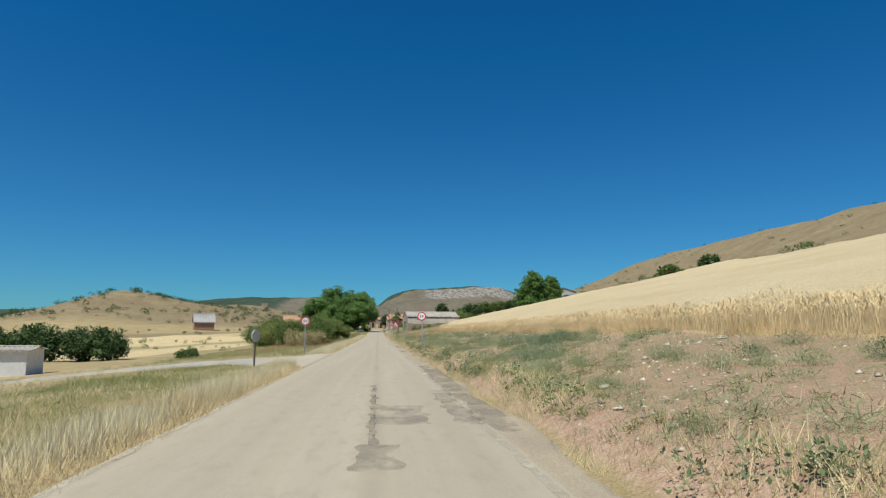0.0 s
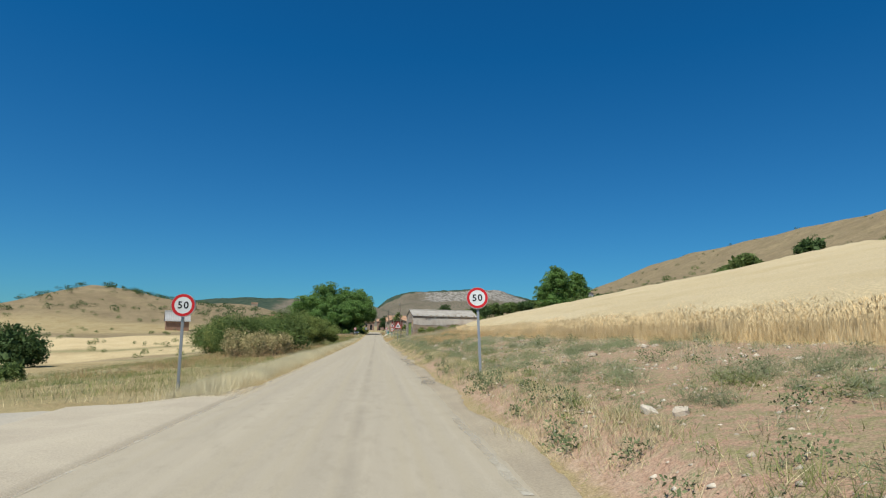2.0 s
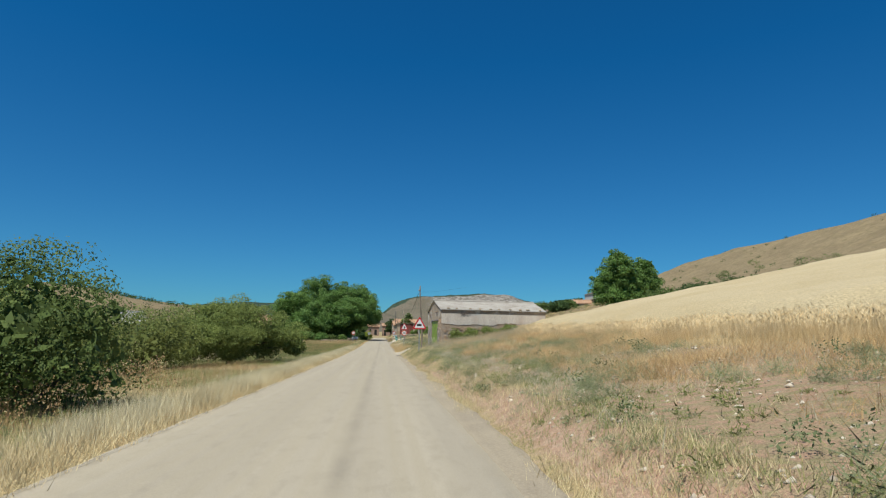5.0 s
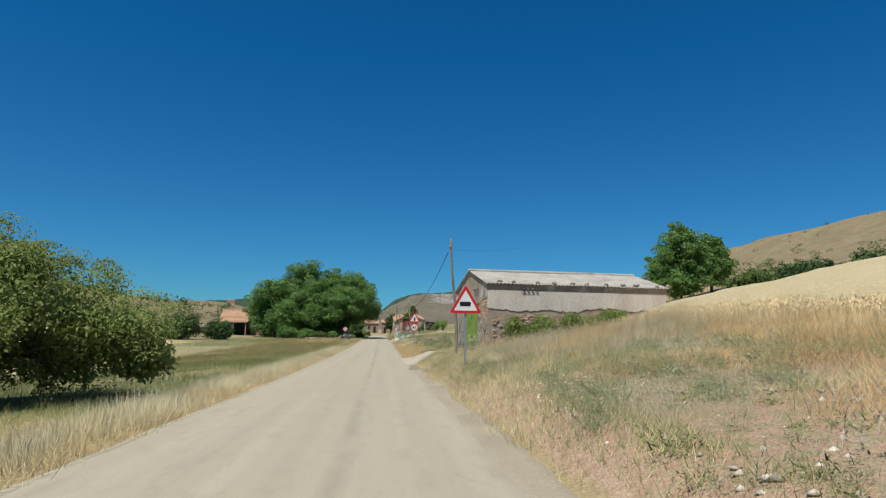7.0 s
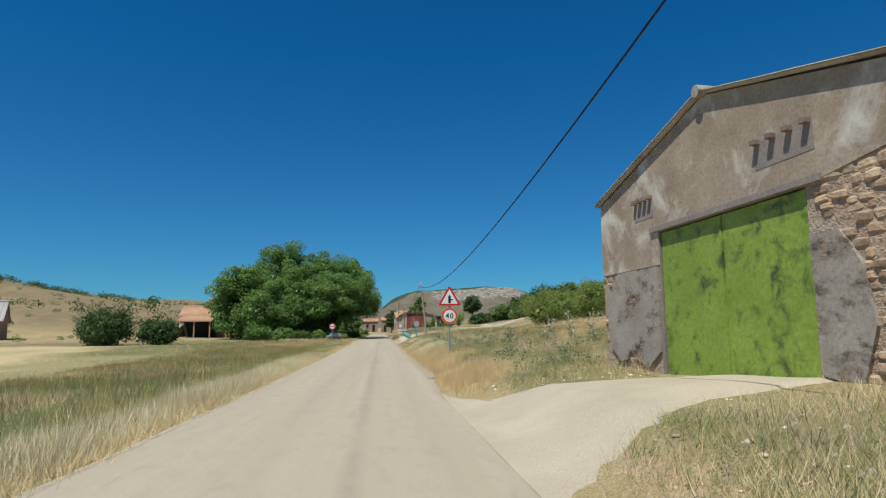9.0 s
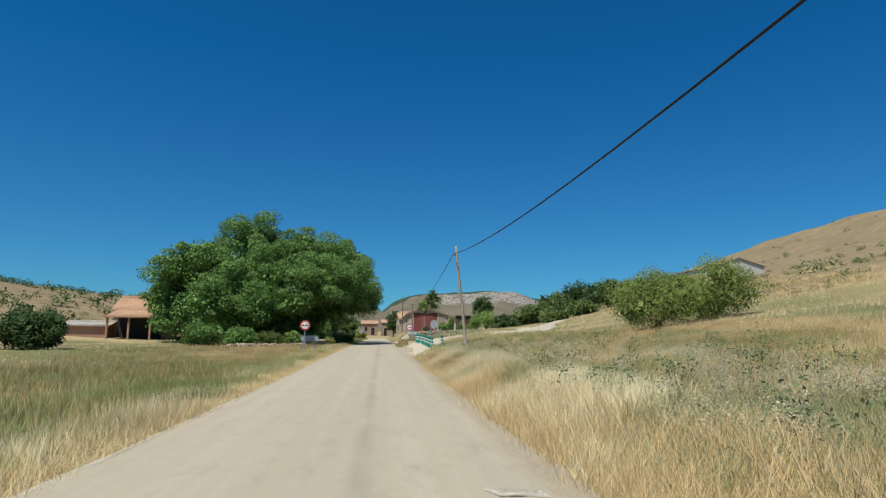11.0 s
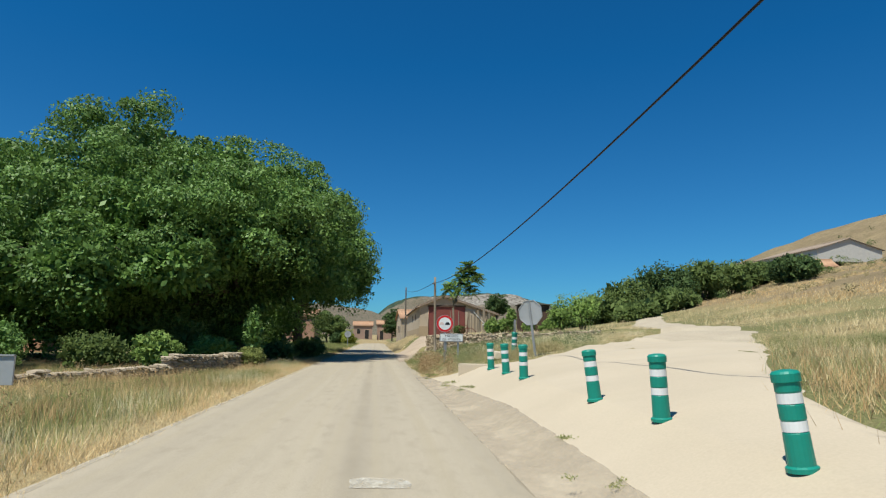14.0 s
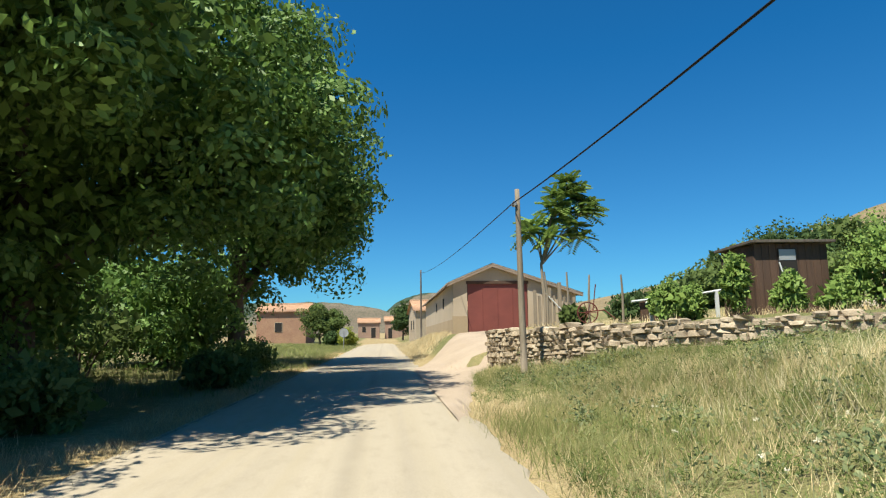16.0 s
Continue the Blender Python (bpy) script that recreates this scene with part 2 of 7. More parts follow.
broken(M_PATCH, 2.4, 0.38, 0.72, 0.8)
M_PAINT = surface("worn_road_paint", (0.68, 0.64, 0.56), (0.56, 0.50, 0.40), 6, 60, 0.8)
M_EDGE = surface("faded_edge_line", (0.55, 0.49, 0.39), (0.46, 0.39, 0.29), 1.5, 60, 0.85, lo=0.4, hi=0.6)
M_GRAVEL = surface("pale_gravel", (0.46, 0.385, 0.285), (0.40, 0.33, 0.245), 0.8, 55, 0.95, bump=0.5, dist=0.01)
broken(M_PAINT, 6.0, 0.34, 0.62, 0.8)
broken(M_EDGE, 2.2, 0.36, 0.62, 0.8)
M_SHOULDER = surface("brown_gravel", (0.37, 0.30, 0.21), (0.31, 0.25, 0.18), 0.8, 40, 0.95, bump=0.6, dist=0.012)
M_CONC = surface("pale_concrete", (0.49, 0.405, 0.30), (0.455, 0.375, 0.275), 0.5, 40, 0.9, bump=0.03, dist=0.002, grain=(0.93, 1.05))
M_EARTH = surface("pinkish_earth", (0.43, 0.335, 0.25), (0.37, 0.285, 0.21), 0.8, 50, 0.95, bump=0.4, dist=0.01)
M_GREYTRACK = surface("grey_gravel", (0.33, 0.30, 0.26), (0.42, 0.36, 0.28), 0.7, 50, 0.95, bump=0.4, dist=0.01)
M_DRY = leaf_mat("dry_grass", (0.64, 0.51, 0.28), (0.54, 0.38, 0.19), (0.68, 0.57, 0.35), 0.22, 0.7, upward=0.75)
M_WHEAT = leaf_mat("ripe_wheat", (0.72, 0.54, 0.30), (0.64, 0.44, 0.22), (0.76, 0.60, 0.37), 0.22, 0.7, upward=0.75)
M_RUST = leaf_mat("rusty_weeds", (0.54, 0.345, 0.165), (0.60, 0.41, 0.21), (0.44, 0.27, 0.13), 0.22, 0.8, upward=0.75)
M_TAN = leaf_mat("tan_weeds", (0.66, 0.47, 0.24), (0.70, 0.55, 0.32), (0.58, 0.38, 0.18), 0.22, 0.8, upward=0.75)
M_WEED = leaf_mat("grey_green_weeds", (0.25, 0.275, 0.145), (0.32, 0.33, 0.19), (0.20, 0.23, 0.115), 0.22, 0.7, upward=0.75)
M_THISTLE = leaf_mat("faded_thistle", (0.44, 0.39, 0.28), (0.36, 0.33, 0.22), (0.50, 0.45, 0.33), 0.22, 0.8, upward=0.75)
M_GREENGRASS = leaf_mat("green_grass", (0.24, 0.27, 0.09), (0.36, 0.34, 0.13), (0.19, 0.225, 0.07), 0.22, 0.6, upward=0.75)
M_DARKGRASS = leaf_mat("deep_green_grass", (0.19, 0.205, 0.072), (0.30, 0.29, 0.11), (0.15, 0.175, 0.058), 0.22, 0.7, upward=0.75)
M_LEAF = leaf_mat("walnut_leaf", (0.085, 0.16, 0.038), (0.20, 0.325, 0.08), (0.135, 0.235, 0.055), 0.26, 0.5, upward=0.1, spec=0.25)
M_MEADOWCLUMP = leaf_mat("olive_weed_clump", (0.26, 0.27, 0.115), (0.35, 0.34, 0.17), (0.20, 0.225, 0.09), 0.22, 0.7, upward=0.75)
M_BROOM = leaf_mat("feathery_broom", (0.17, 0.215, 0.12), (0.24, 0.28, 0.165), (0.13, 0.175, 0.095), 0.22, 0.7, upward=0.6)
M_PALE = leaf_mat("bleached_grass", (0.74, 0.64, 0.40), (0.66, 0.54, 0.31), (0.78, 0.70, 0.48), 0.22, 0.7, upward=0.75)
M_DOCK = leaf_mat("dry_dock_seed", (0.43, 0.30, 0.15), (0.57, 0.44, 0.25), (0.32, 0.20, 0.10), 0.2, 0.8, upward=0.3)
M_TANBUSH = leaf_mat("tan_olive_shrub", (0.40, 0.32, 0.16), (0.52, 0.40, 0.21), (0.30, 0.27, 0.125), 0.22, 0.8, upward=0.5)
M_MEADOWLEAF = leaf_mat("sunlit_bramble_leaf", (0.16, 0.205, 0.05), (0.29, 0.335, 0.098), (0.22, 0.27, 0.075), 0.4, 0.6, upward=0.3)
M_BROAD = leaf_mat("broad_green_leaf", (0.18, 0.21, 0.10), (0.27, 0.29, 0.15), (0.14, 0.175, 0.08), 0.3, 0.6, upward=0.3)
M_LEAF2 = leaf_mat("shrub_leaf", (0.085, 0.125, 0.036), (0.18, 0.235, 0.075), (0.13, 0.18, 0.055), 0.4, 0.55, upward=0.3)
M_LEAF3 = leaf_mat("dark_leaf", (0.05, 0.088, 0.03), (0.10, 0.148, 0.052), (0.072, 0.115, 0.04), 0.28, 0.55, upward=0.2)
M_LEAF4 = leaf_mat("fresh_leaf", (0.14, 0.22, 0.055), (0.27, 0.36, 0.10), (0.20, 0.30, 0.075), 0.3, 0.5, upward=0.35)
M_LEAF5 = leaf_mat("olive_leaf", (0.145, 0.17, 0.05), (0.28, 0.30, 0.10), (0.22, 0.25, 0.078), 0.45, 0.6, upward=0.35)
M_UMBEL = leaf_mat("cream_umbel", (0.66, 0.62, 0.48), (0.58, 0.52, 0.38), None, 0.2, 0.8, upward=0.5)
M_YELLOWLEAF = leaf_mat("yellow_green_leaf", (0.26, 0.30, 0.05), (0.35, 0.38, 0.08), None, 0.35, 0.5)
M_BARK = surface("grey_bark", (0.13, 0.105, 0.085), (0.09, 0.07, 0.055), 4, 30, 0.95, bump=0.8, dist=0.02, stretch=(1, 1, 0.2))
M_POLEWOOD = surface("weathered_pole_wood", (0.33, 0.27, 0.20), (0.22, 0.175, 0.13), 5, 60, 0.9, bump=0.5, dist=0.005, stretch=(3, 3, 0.15))
M_POLEDARK = surface("dark_pole_wood", (0.15, 0.125, 0.1), (0.1, 0.08, 0.065), 5, 60, 0.9, bump=0.5, dist=0.005, stretch=(3, 3, 0.15))
M_POLEMID = surface("tarred_pole_wood", (0.22, 0.175, 0.13), (0.13, 0.105, 0.08), 3, 60, 0.9, bump=0.5, dist=0.005, stretch=(3, 3, 0.15))
M_CABLE = plain("black_cable", (0.012, 0.012, 0.013), 0.6)
M_STONE = surface("field_stone", (0.46, 0.375, 0.27), (0.32, 0.245, 0.17), 3, 25, 0.95, bump=0.7, dist=0.02, per_object=0.25)
M_STONE_SMALL = surface("pale_pebbles", (0.57, 0.49, 0.39), (0.44, 0.35, 0.26), 3, 25, 0.95, bump=0.5, dist=0.01, island=0.3)
M_GALV = plain("galvanised_steel", (0.36, 0.37, 0.38), 0.5, 0.55)
M_SIGNBACK = plain("grey_sign_back", (0.42, 0.43, 0.44), 0.5, 0.3)
M_WHITE = plain("white_reflective_sheet", (0.78, 0.78, 0.76), 0.4)
M_RED = plain("red_reflective_sheet", (0.62, 0.022, 0.025), 0.4)
M_ORANGE = plain("orange_red_sheet", (0.72, 0.10, 0.025), 0.4)
M_BLACK = plain("black_sheet", (0.012, 0.012, 0.014), 0.45)
M_BOLLARD = plain("green_plastic", (0.008, 0.23, 0.17), 0.4)
M_BAND = plain("white_band", (0.72, 0.73, 0.72), 0.35)


# ---- building helpers ----
def mesh_from(name, verts, tris=None, quads=None, material=None, smooth=False):
    """A mesh from number arrays, quick enough for very many faces."""
    me = bpy.data.meshes.new(name)
    loops, starts, n = [], [], 0
    for arr, k in ((tris, 3), (quads, 4)):
        if arr is not None and len(arr):
            arr = np.asarray(arr, dtype=np.int32)
            loops.append(arr.reshape(-1))
            starts.append(n + np.arange(len(arr), dtype=np.int32) * k)
            n += arr.size
    loops, starts = np.concatenate(loops), np.concatenate(starts)
    me.vertices.add(len(verts))
    me.vertices.foreach_set("co", np.asarray(verts, dtype=np.float32).reshape(-1))
    me.loops.add(len(loops))
    me.loops.foreach_set("vertex_index", loops)
    me.polygons.add(len(starts))
    me.polygons.foreach_set("loop_start", starts)
    if smooth:
        me.polygons.foreach_set("use_smooth", np.ones(len(starts), dtype=bool))
    me.update(calc_edges=True)
    if material:
        me.materials.append(material)
    return me


def thing(name, label, category, group="", at=(0, 0, 0), turn=0.0):
    """An empty at the base of a thing with parts."""
    ob = new(name)
    ob.empty_display_size = 0.2
    ob.matrix_basis = pose(*at, 0, 0, turn)
    return tagged(ob, label, category, group)


def mesh_of(name, bm, material, smooth=False):
    me = bpy.data.meshes.new(name)
    bm.to_mesh(me)
    bm.free()
    if smooth:
        for p in me.polygons:
            p.use_smooth = True
    if material:
        me.materials.append(material)
    return me


def part(name, bm, material, parent, label="", smooth=False, m=None):
    me = mesh_of(name, bm, material, smooth) if isinstance(bm, bmesh.types.BMesh) else bm
    ob = new(name, me)
    ob.parent = parent
    if m is not None:
        ob.matrix_basis = m
    return tagged(ob, label)


def box(bm, lo, hi, bevel=0.0):
    c = [(a + b) / 2 for a, b in zip(lo, hi)]
    s = [abs(b - a) for a, b in zip(lo, hi)]
    r = bmesh.ops.create_cube(bm, size=1, matrix=Matrix.Translation(c) @ Matrix.Diagonal((*s, 1)))
    if bevel:
        es = list({e for v in r["verts"] for e in v.link_edges})
        bmesh.ops.bevel(bm, geom=es, offset=bevel, segments=2, affect="EDGES", profile=0.7)
    return bm


def tube(bm, points, radii, seg=8, cap=True):
    """A tapered tube along points."""
    rings = []
    pts = [Vector(p) for p in points]
    for i, p in enumerate(pts):
        d = (pts[min(i + 1, len(pts) - 1)] - pts[max(i - 1, 0)]).normalized()
        u = d.cross(Vector((0, 0, 1)) if abs(d.z) < 0.9 else Vector((1, 0, 0))).normalized()
        w = d.cross(u)
        r = radii[i] if isinstance(radii, (list, tuple)) else radii
        rings.append([bm.verts.new(p + (u * math.cos(a) + w * math.sin(a)) * r) for a in (2 * math.pi * k / seg for k in range(seg))])
    for a, b in zip(rings, rings[1:]):
        for k in range(seg):
            bm.faces.new((a[k], a[(k + 1) % seg], b[(k + 1) % seg], b[k]))
    if cap:
        bm.faces.new(rings[0])
        bm.faces.new(rings[-1])
    return bm


def prism(bm, outline, y0, y1):
    """An x-z outline drawn out from y0 to y1."""
    a = [bm.verts.new((x, y0, z)) for x, z in outline]
    b = [bm.verts.new((x, y1, z)) for x, z in outline]
    n = len(a)
    bm.faces.new(a)
    bm.faces.new(b[::-1])
    for i in range(n):
        bm.faces.new((a[i], b[i], b[(i + 1) % n], a[(i + 1) % n]))
    bmesh.ops.recalc_face_normals(bm, faces=bm.faces[:])
    return bm


# ---- shape of the land ----
def wave(x, y, scale, seed=0.0):
    """Smooth uneven waves, about -1 to 1."""
    x, y = np.asarray(x, float) * scale, np.asarray(y, float) * scale
    s = seed * 12.9
    return (np.sin(1.0 * x + 1.7 * y + s) + np.sin(2.3 * x - 1.1 * y + 1.3 * s + 1) * 0.7 + np.sin(-1.6 * x + 2.9 * y + 2.1 * s + 2) * 0.5 + np.sin(4.1 * x + 3.3 * y + 0.7 * s) * 0.35) / 2.0


def ease(a, b, v):
    t = np.clip((np.asarray(v, float) - a) / (b - a), 0, 1)
    return t * t * (3 - 2 * t)


ROAD_L, ROAD_R = -2.6, 1.45


def road_z(y):
    return np.interp(y, (-60, -13, 0, 14, 30, 60, 85, 100, 125, 140, 150, 162, 200, 250, 320, 600, 3000), (0.25, 0.18, 0.13, 0.04, -0.03, -0.13, -0.21, -0.2, -0.07, 0.11, 0.22, 0.29, 0.55, 1.0, 1.5, 6, 20))


def wall_side(x, y):
    """Metres behind the terrace wall (in front: minus)."""
    wx = np.interp(y, (168.0, 171.5, 174.2, 176.6, 180.5, 182.0, 183.5), (14.0, 9.2, 6.4, 4.7, 3.5, 3.4, 1.2))
    return (np.asarray(x) - wx) * 0.75


def height(x, y):
    x, y = np.broadcast_arrays(np.asarray(x, float), np.asarray(y, float))
    base = road_z(y)
    # to the right: a small bank, then the slope
    a = np.interp(x, (1.5, 1.95, 2.45, 4.0, 7.0, 45.0, 70, 117, 150, 200, 400, 2500), (0, 0.07, 0.43, 0.70, 1.2, 9.6, 15.2, 27.5, 39.8, 44, 40, 30))
    b = np.interp(x, (1.5, 1.9, 2.6, 4.6, 10, 20, 30, 45, 70, 117, 150, 200, 400, 2500), (0, 0.08, 0.45, 0.58, 1.0, 2.3, 3.6, 6.2, 13.0, 25.0, 39.6, 44, 40, 30))
    c = np.interp(x, (1.5, 2.0, 2.65, 4.1, 6.0, 10, 14, 25, 45, 70, 117, 150, 200, 400, 2500), (0, 0.17, 0.47, 0.76, 0.97, 1.13, 1.25, 3.0, 7.4, 12.6, 24.0, 39.6, 44, 40, 30))
    d = np.interp(x, (1.5, 2.2, 3.4, 5, 8, 10, 16, 25, 45, 70, 117, 150, 200, 400, 2500), (0, 0.02, 0.25, 0.72, 1.15, 1.35, 1.6, 3.0, 7.4, 12.6, 24.0, 39.6, 44, 40, 30))
    c = c * (1 - 0.2 * ease(147, 140.5, y) * ease(7, 4, x))
    wa, wb = ease(99, 84, y), ease(141, 139, y)
    right = a * wa + (1 - wa) * (b * wb + (1 - wb) * (c + (d - c) * ease(160.6, 163.0, y)))
    right = right * (1 - 0.5 * ease(300, 520, y)) - 0.12 * ease(0, 14, -y) * (x > 5)
    # raised garden behind the dry stone wall
    terrace = ease(0.0, 0.3, wall_side(x, y)) * ease(166, 169, y) * ease(232, 205, y) * ease(30, 22, x)
    lift = np.maximum(1.62 - base + 0.035 * x, right) - right
    climb = np.maximum(ease(5.0, 7.5, x), ease(1.4, 3.8, x) * np.clip((y - 178.0) / 15.5, 0, 1))
    ramp = 1 - ease(180.8, 183, y) * (1 - climb)
    right = right + lift * terrace * ramp
    # to the left: a shallow ditch, falling fields that come level again near the village
    l = -x
    left = np.interp(l, (2.6, 3.2, 4.2, 6, 12, 29, 42, 70, 2500), (0, 0.02, -0.12, -0.12, -0.6, -2.6, -3.4, -3.6, -3.6)) * (1 - 0.95 * ease(95, 150, y))
    left = left + ease(150, 190, y) * ease(6, 40, l) * 0.5
    z = base + np.where(x > -0.5, right, left)
    # hill to the left
    hx = np.interp(x, (-190, -150, -128, -110, -97, -91, -84, -75, -63, -52, -42, -28, -15), (0.0, 0.6, 3.0, 8.8, 12.6, 13.3, 12.4, 10.4, 8.0, 6.6, 5.2, 1.6, 0.0))
    z = z + hx * np.exp(-(((y - 222) / np.where(y < 222, 34.0, 60.0)) ** 2))
    z = z + 8.5 * np.exp(-(((x + 62) / 34) ** 2) - ((y - 300) / 42) ** 2)
    z = z + 0.05 * wave(x, y, 0.9) * ease(0.6, 3, np.abs(x + 0.6) - 2.4) * ease(400, 200, y)
    z = z + 0.5 * wave(x, y, 0.09, 1) * ease(25, 60, np.abs(x))
    return z


def spot(x, y):
    return float(height(x, y))


def grid_lines(*bands):
    out = []
    for lo, hi, step in bands:
        out.append(np.arange(lo, hi, step))
    return np.unique(np.round(np.concatenate(out), 3))


# ---- ground: one sheet to the horizon ----
gx = grid_lines((-2400, -260, 60), (-260, -60, 8), (-60, -14, 1.2), (-14, -2.6, 0.5), (-2.6, 1.5, 0.41), (1.5, 15, 0.3), (15, 60, 1.2), (60, 260, 6), (260, 2401, 60))
gy = grid_lines((-400, -30, 20), (-30, -14, 2), (-14, 160, 1.5), (160, 200, 0.5), (200, 215, 1.2), (215, 420, 5), (420, 3001, 60))
XX, YY = np.meshgrid(gx, gy)
ZZ = height(XX, YY) - 0.03 * (np.abs(XX + 0.58) < 2.0) * (YY < 330)
nx, ny = len(gx), len(gy)
idx = np.arange(nx * ny).reshape(ny, nx)
quads = np.stack([idx[:-1, :-1], idx[:-1, 1:], idx[1:, 1:], idx[1:, :-1]], -1).reshape(-1, 4)
ground_mesh = mesh_from("ground", np.stack([XX, YY, ZZ], -1).reshape(-1, 3), quads=quads, material=M_GROUND, smooth=True)
# cover weights: red green growth, green straw, blue bare soil
n_a, n_b = wave(XX, YY, 0.8, 2), wave(XX, YY, 0.25, 3)
bank = ease(1.7, 2.2, XX) * ease(7.4, 6.6, XX) * ease(96, 86, YY)
cov_g = 0.30 + 0.12 * n_b
cov_g = cov_g + (0.32 + 0.2 * n_b - cov_g) * ease(-3.2, -5.0, XX)
lush = ease(72, 88, YY + 7 * n_b) * ease(-3.2, -4.6, XX) * ease(-40, -20, XX + 6 * n_b)
cov_g = cov_g + (0.76 + 0.2 * n_b - cov_g) * lush
low_field = ease(-18, -34, XX + 6 * n_b) * (1 - lush)
cov_g = cov_g + (0.12 + 0.15 * n_b - cov_g) * low_field
cov_g = cov_g + (0.55 + 0.2 * n_b - cov_g) * ease(1.5, 2.4, XX) * ease(84, 98, YY + 5 * n_b)
cov_g = cov_g * (1 - 0.6 * bank) + bank * 0.31
cov_g = cov_g + (0.12 + 0.12 * n_b - cov_g) * ease(24, 46, XX + 6 * n_b)
cov_g = cov_g * ease(0, 1.2, np.abs(XX + 0.58) - 2.0) * (1 - 0.8 * ease(8, 25, -XX) * ease(150, 200, YY))
cov_s = np.clip(bank * (0.9 + 0.25 * n_a) + 0.5 * ease(45, 60, XX) * (0.4 + 0.4 * n_b) + 0.3 * ease(0.9, 0.2, np.abs(XX + 0.58) - 2.0), 0, 1)
fd = YY - 111 - 0.5 * (XX + 50) + 1.5 * n_b
field = ease(-20, -27, XX)
cov_g = cov_g + 0.8 * field * np.exp(-((fd / 1.8) ** 2))
strip = ease(-10, -13, XX) * (ease(0.35, 0.5, np.sin((YY + 0.25 * XX) * 0.075) * 0.5 + 0.5)) * ease(190, 160, YY)
cov_w = np.clip(field * (0.6 * ease(2, 4, fd) * ease(28, 25, fd) + 0.45 * ease(-3, -5, fd) * ease(-16, -13, fd)) + 0.95 * ease(7.0, 7.4, XX) * ease(47, 44.5, XX) * ease(99, 94, YY + 0.1 * XX) + 0.34 * strip + 0.2 * ease(0.5, 0.9, n_b) * ease(-30, -60, XX), 0, 1)
heath = np.clip(ease(46, 49, XX) + ease(29, 34, XX + 3 * n_b) * ease(150, 168, YY) + ease(172, 190, YY) * ease(-14, -24, XX) + ease(100, 140, XX), 0, 1) * (0.95 - 0.25 * ease(0.3, 0.9, n_b))
heath = np.clip(heath + 0.8 * field * ease(27, 29, fd) * ease(44, 36, fd) + 0.6 * field * ease(-15, -17, fd) * ease(-26, -22, fd), 0, 1)
col = ground_mesh.color_attributes.new("cover", "FLOAT_COLOR", "POINT")
col.data.foreach_set("color", np.stack([cov_g, cov_w, cov_s, heath], -1).astype(np.float32).reshape(-1))
tagged(new("ground", ground_mesh), "dry grassy fields with bare reddish soil and pale straw", "ground", kind="structure")


# ---- far hills ----
def far_hill(name, label, xs, ys, fn, cover):
    X, Y = np.meshgrid(xs, ys)
    Z = fn(X, Y)
    n, k = len(xs), len(ys)
    i = np.arange(n * k).reshape(k, n)
    q = np.stack([i[:-1, :-1], i[:-1, 1:], i[1:, 1:], i[1:, :-1]], -1).reshape(-1, 4)
    me = mesh_from(name, np.stack([X, Y, Z], -1).reshape(-1, 3), quads=q, material=M_HILL, smooth=False)
    r, g = cover(X, Y, Z)
    c = me.color_attributes.new("cover", "FLOAT_COLOR", "POINT")
    c.data.foreach_set("color", np.stack([r, g, np.zeros_like(r), np.ones_like(r)], -1).astype(np.float32).reshape(-1))
    return tagged(new(name, me), label, "hill", kind="structure")


def mesa_z(X, Y):
    edge = np.interp(X, (-260, -120, -15, 20, 50, 110, 175, 250, 275, 330, 420, 700), (12, 22, 34, 64, 76, 80, 86, 82, 76, 58, 48, 40))
    rise = np.interp(Y + 18 * wave(X, Y, 0.02, 4), (560, 800, 1000, 1120, 1180, 1210, 1500, 1800), (0, 0.16, 0.42, 0.7, 0.86, 1.0, 1.0, 0.9))
    return edge * rise + 1.8 * wave(X, Y, 0.05, 5) * rise + 2.4 * wave(X, Y, 0.13, 6) * rise * (rise < 0.97) + 0.8 * wave(X, Y, 0.4, 6) * rise


def ridge_z(X, Y):
    edge = np.interp(X, (-700, -420, -330, -270, -215, -120, -60, -14, 30, 90), (20, 26, 24, 33, 42.5, 45, 44, 38, 24, 10))
    rise = np.interp(Y + 12 * wave(X, Y, 0.025, 7), (480, 620, 780, 880, 1100), (0, 0.2, 0.62, 1.0, 1.0))
    return edge * rise + 1.5 * wave(X, Y, 0.06, 8) * rise + 0.7 * wave(X, Y, 0.3, 9) * rise


far_hill("mesa", "distant flat-topped hill with pale rock band and wooded rim", np.arange(-260, 701, 9.0), np.arange(560, 1801, 12.0), mesa_z,
         lambda X, Y, Z: (np.clip(0.15 + 0.8 * ease(1198, 1212, Y) * (X > 0) + 0.15 * wave(X, Y, 0.03), 0, 1), np.clip(0.5 * ease(1090, 1150, Y) * ease(1212, 1200, Y) * ease(60, 120, X) + 0.25 * ease(1090, 1150, Y) * ease(1212, 1200, Y), 0, 1)))
far_hill("wooded_ridge", "distant dark wooded ridge with bare rocky flank", np.arange(-700, 91, 9.0), np.arange(480, 1101, 12.0), ridge_z,
         lambda X, Y, Z: (np.clip(0.6 * ease(600, 720, Y) * ease(-95, -150, X) + 0.5 * ease(850, 900, Y) + 0.2, 0, 1), 0.4 * ease(-150, -110, X) * ease(-60, -90, X) * ease(700, 760, Y)))

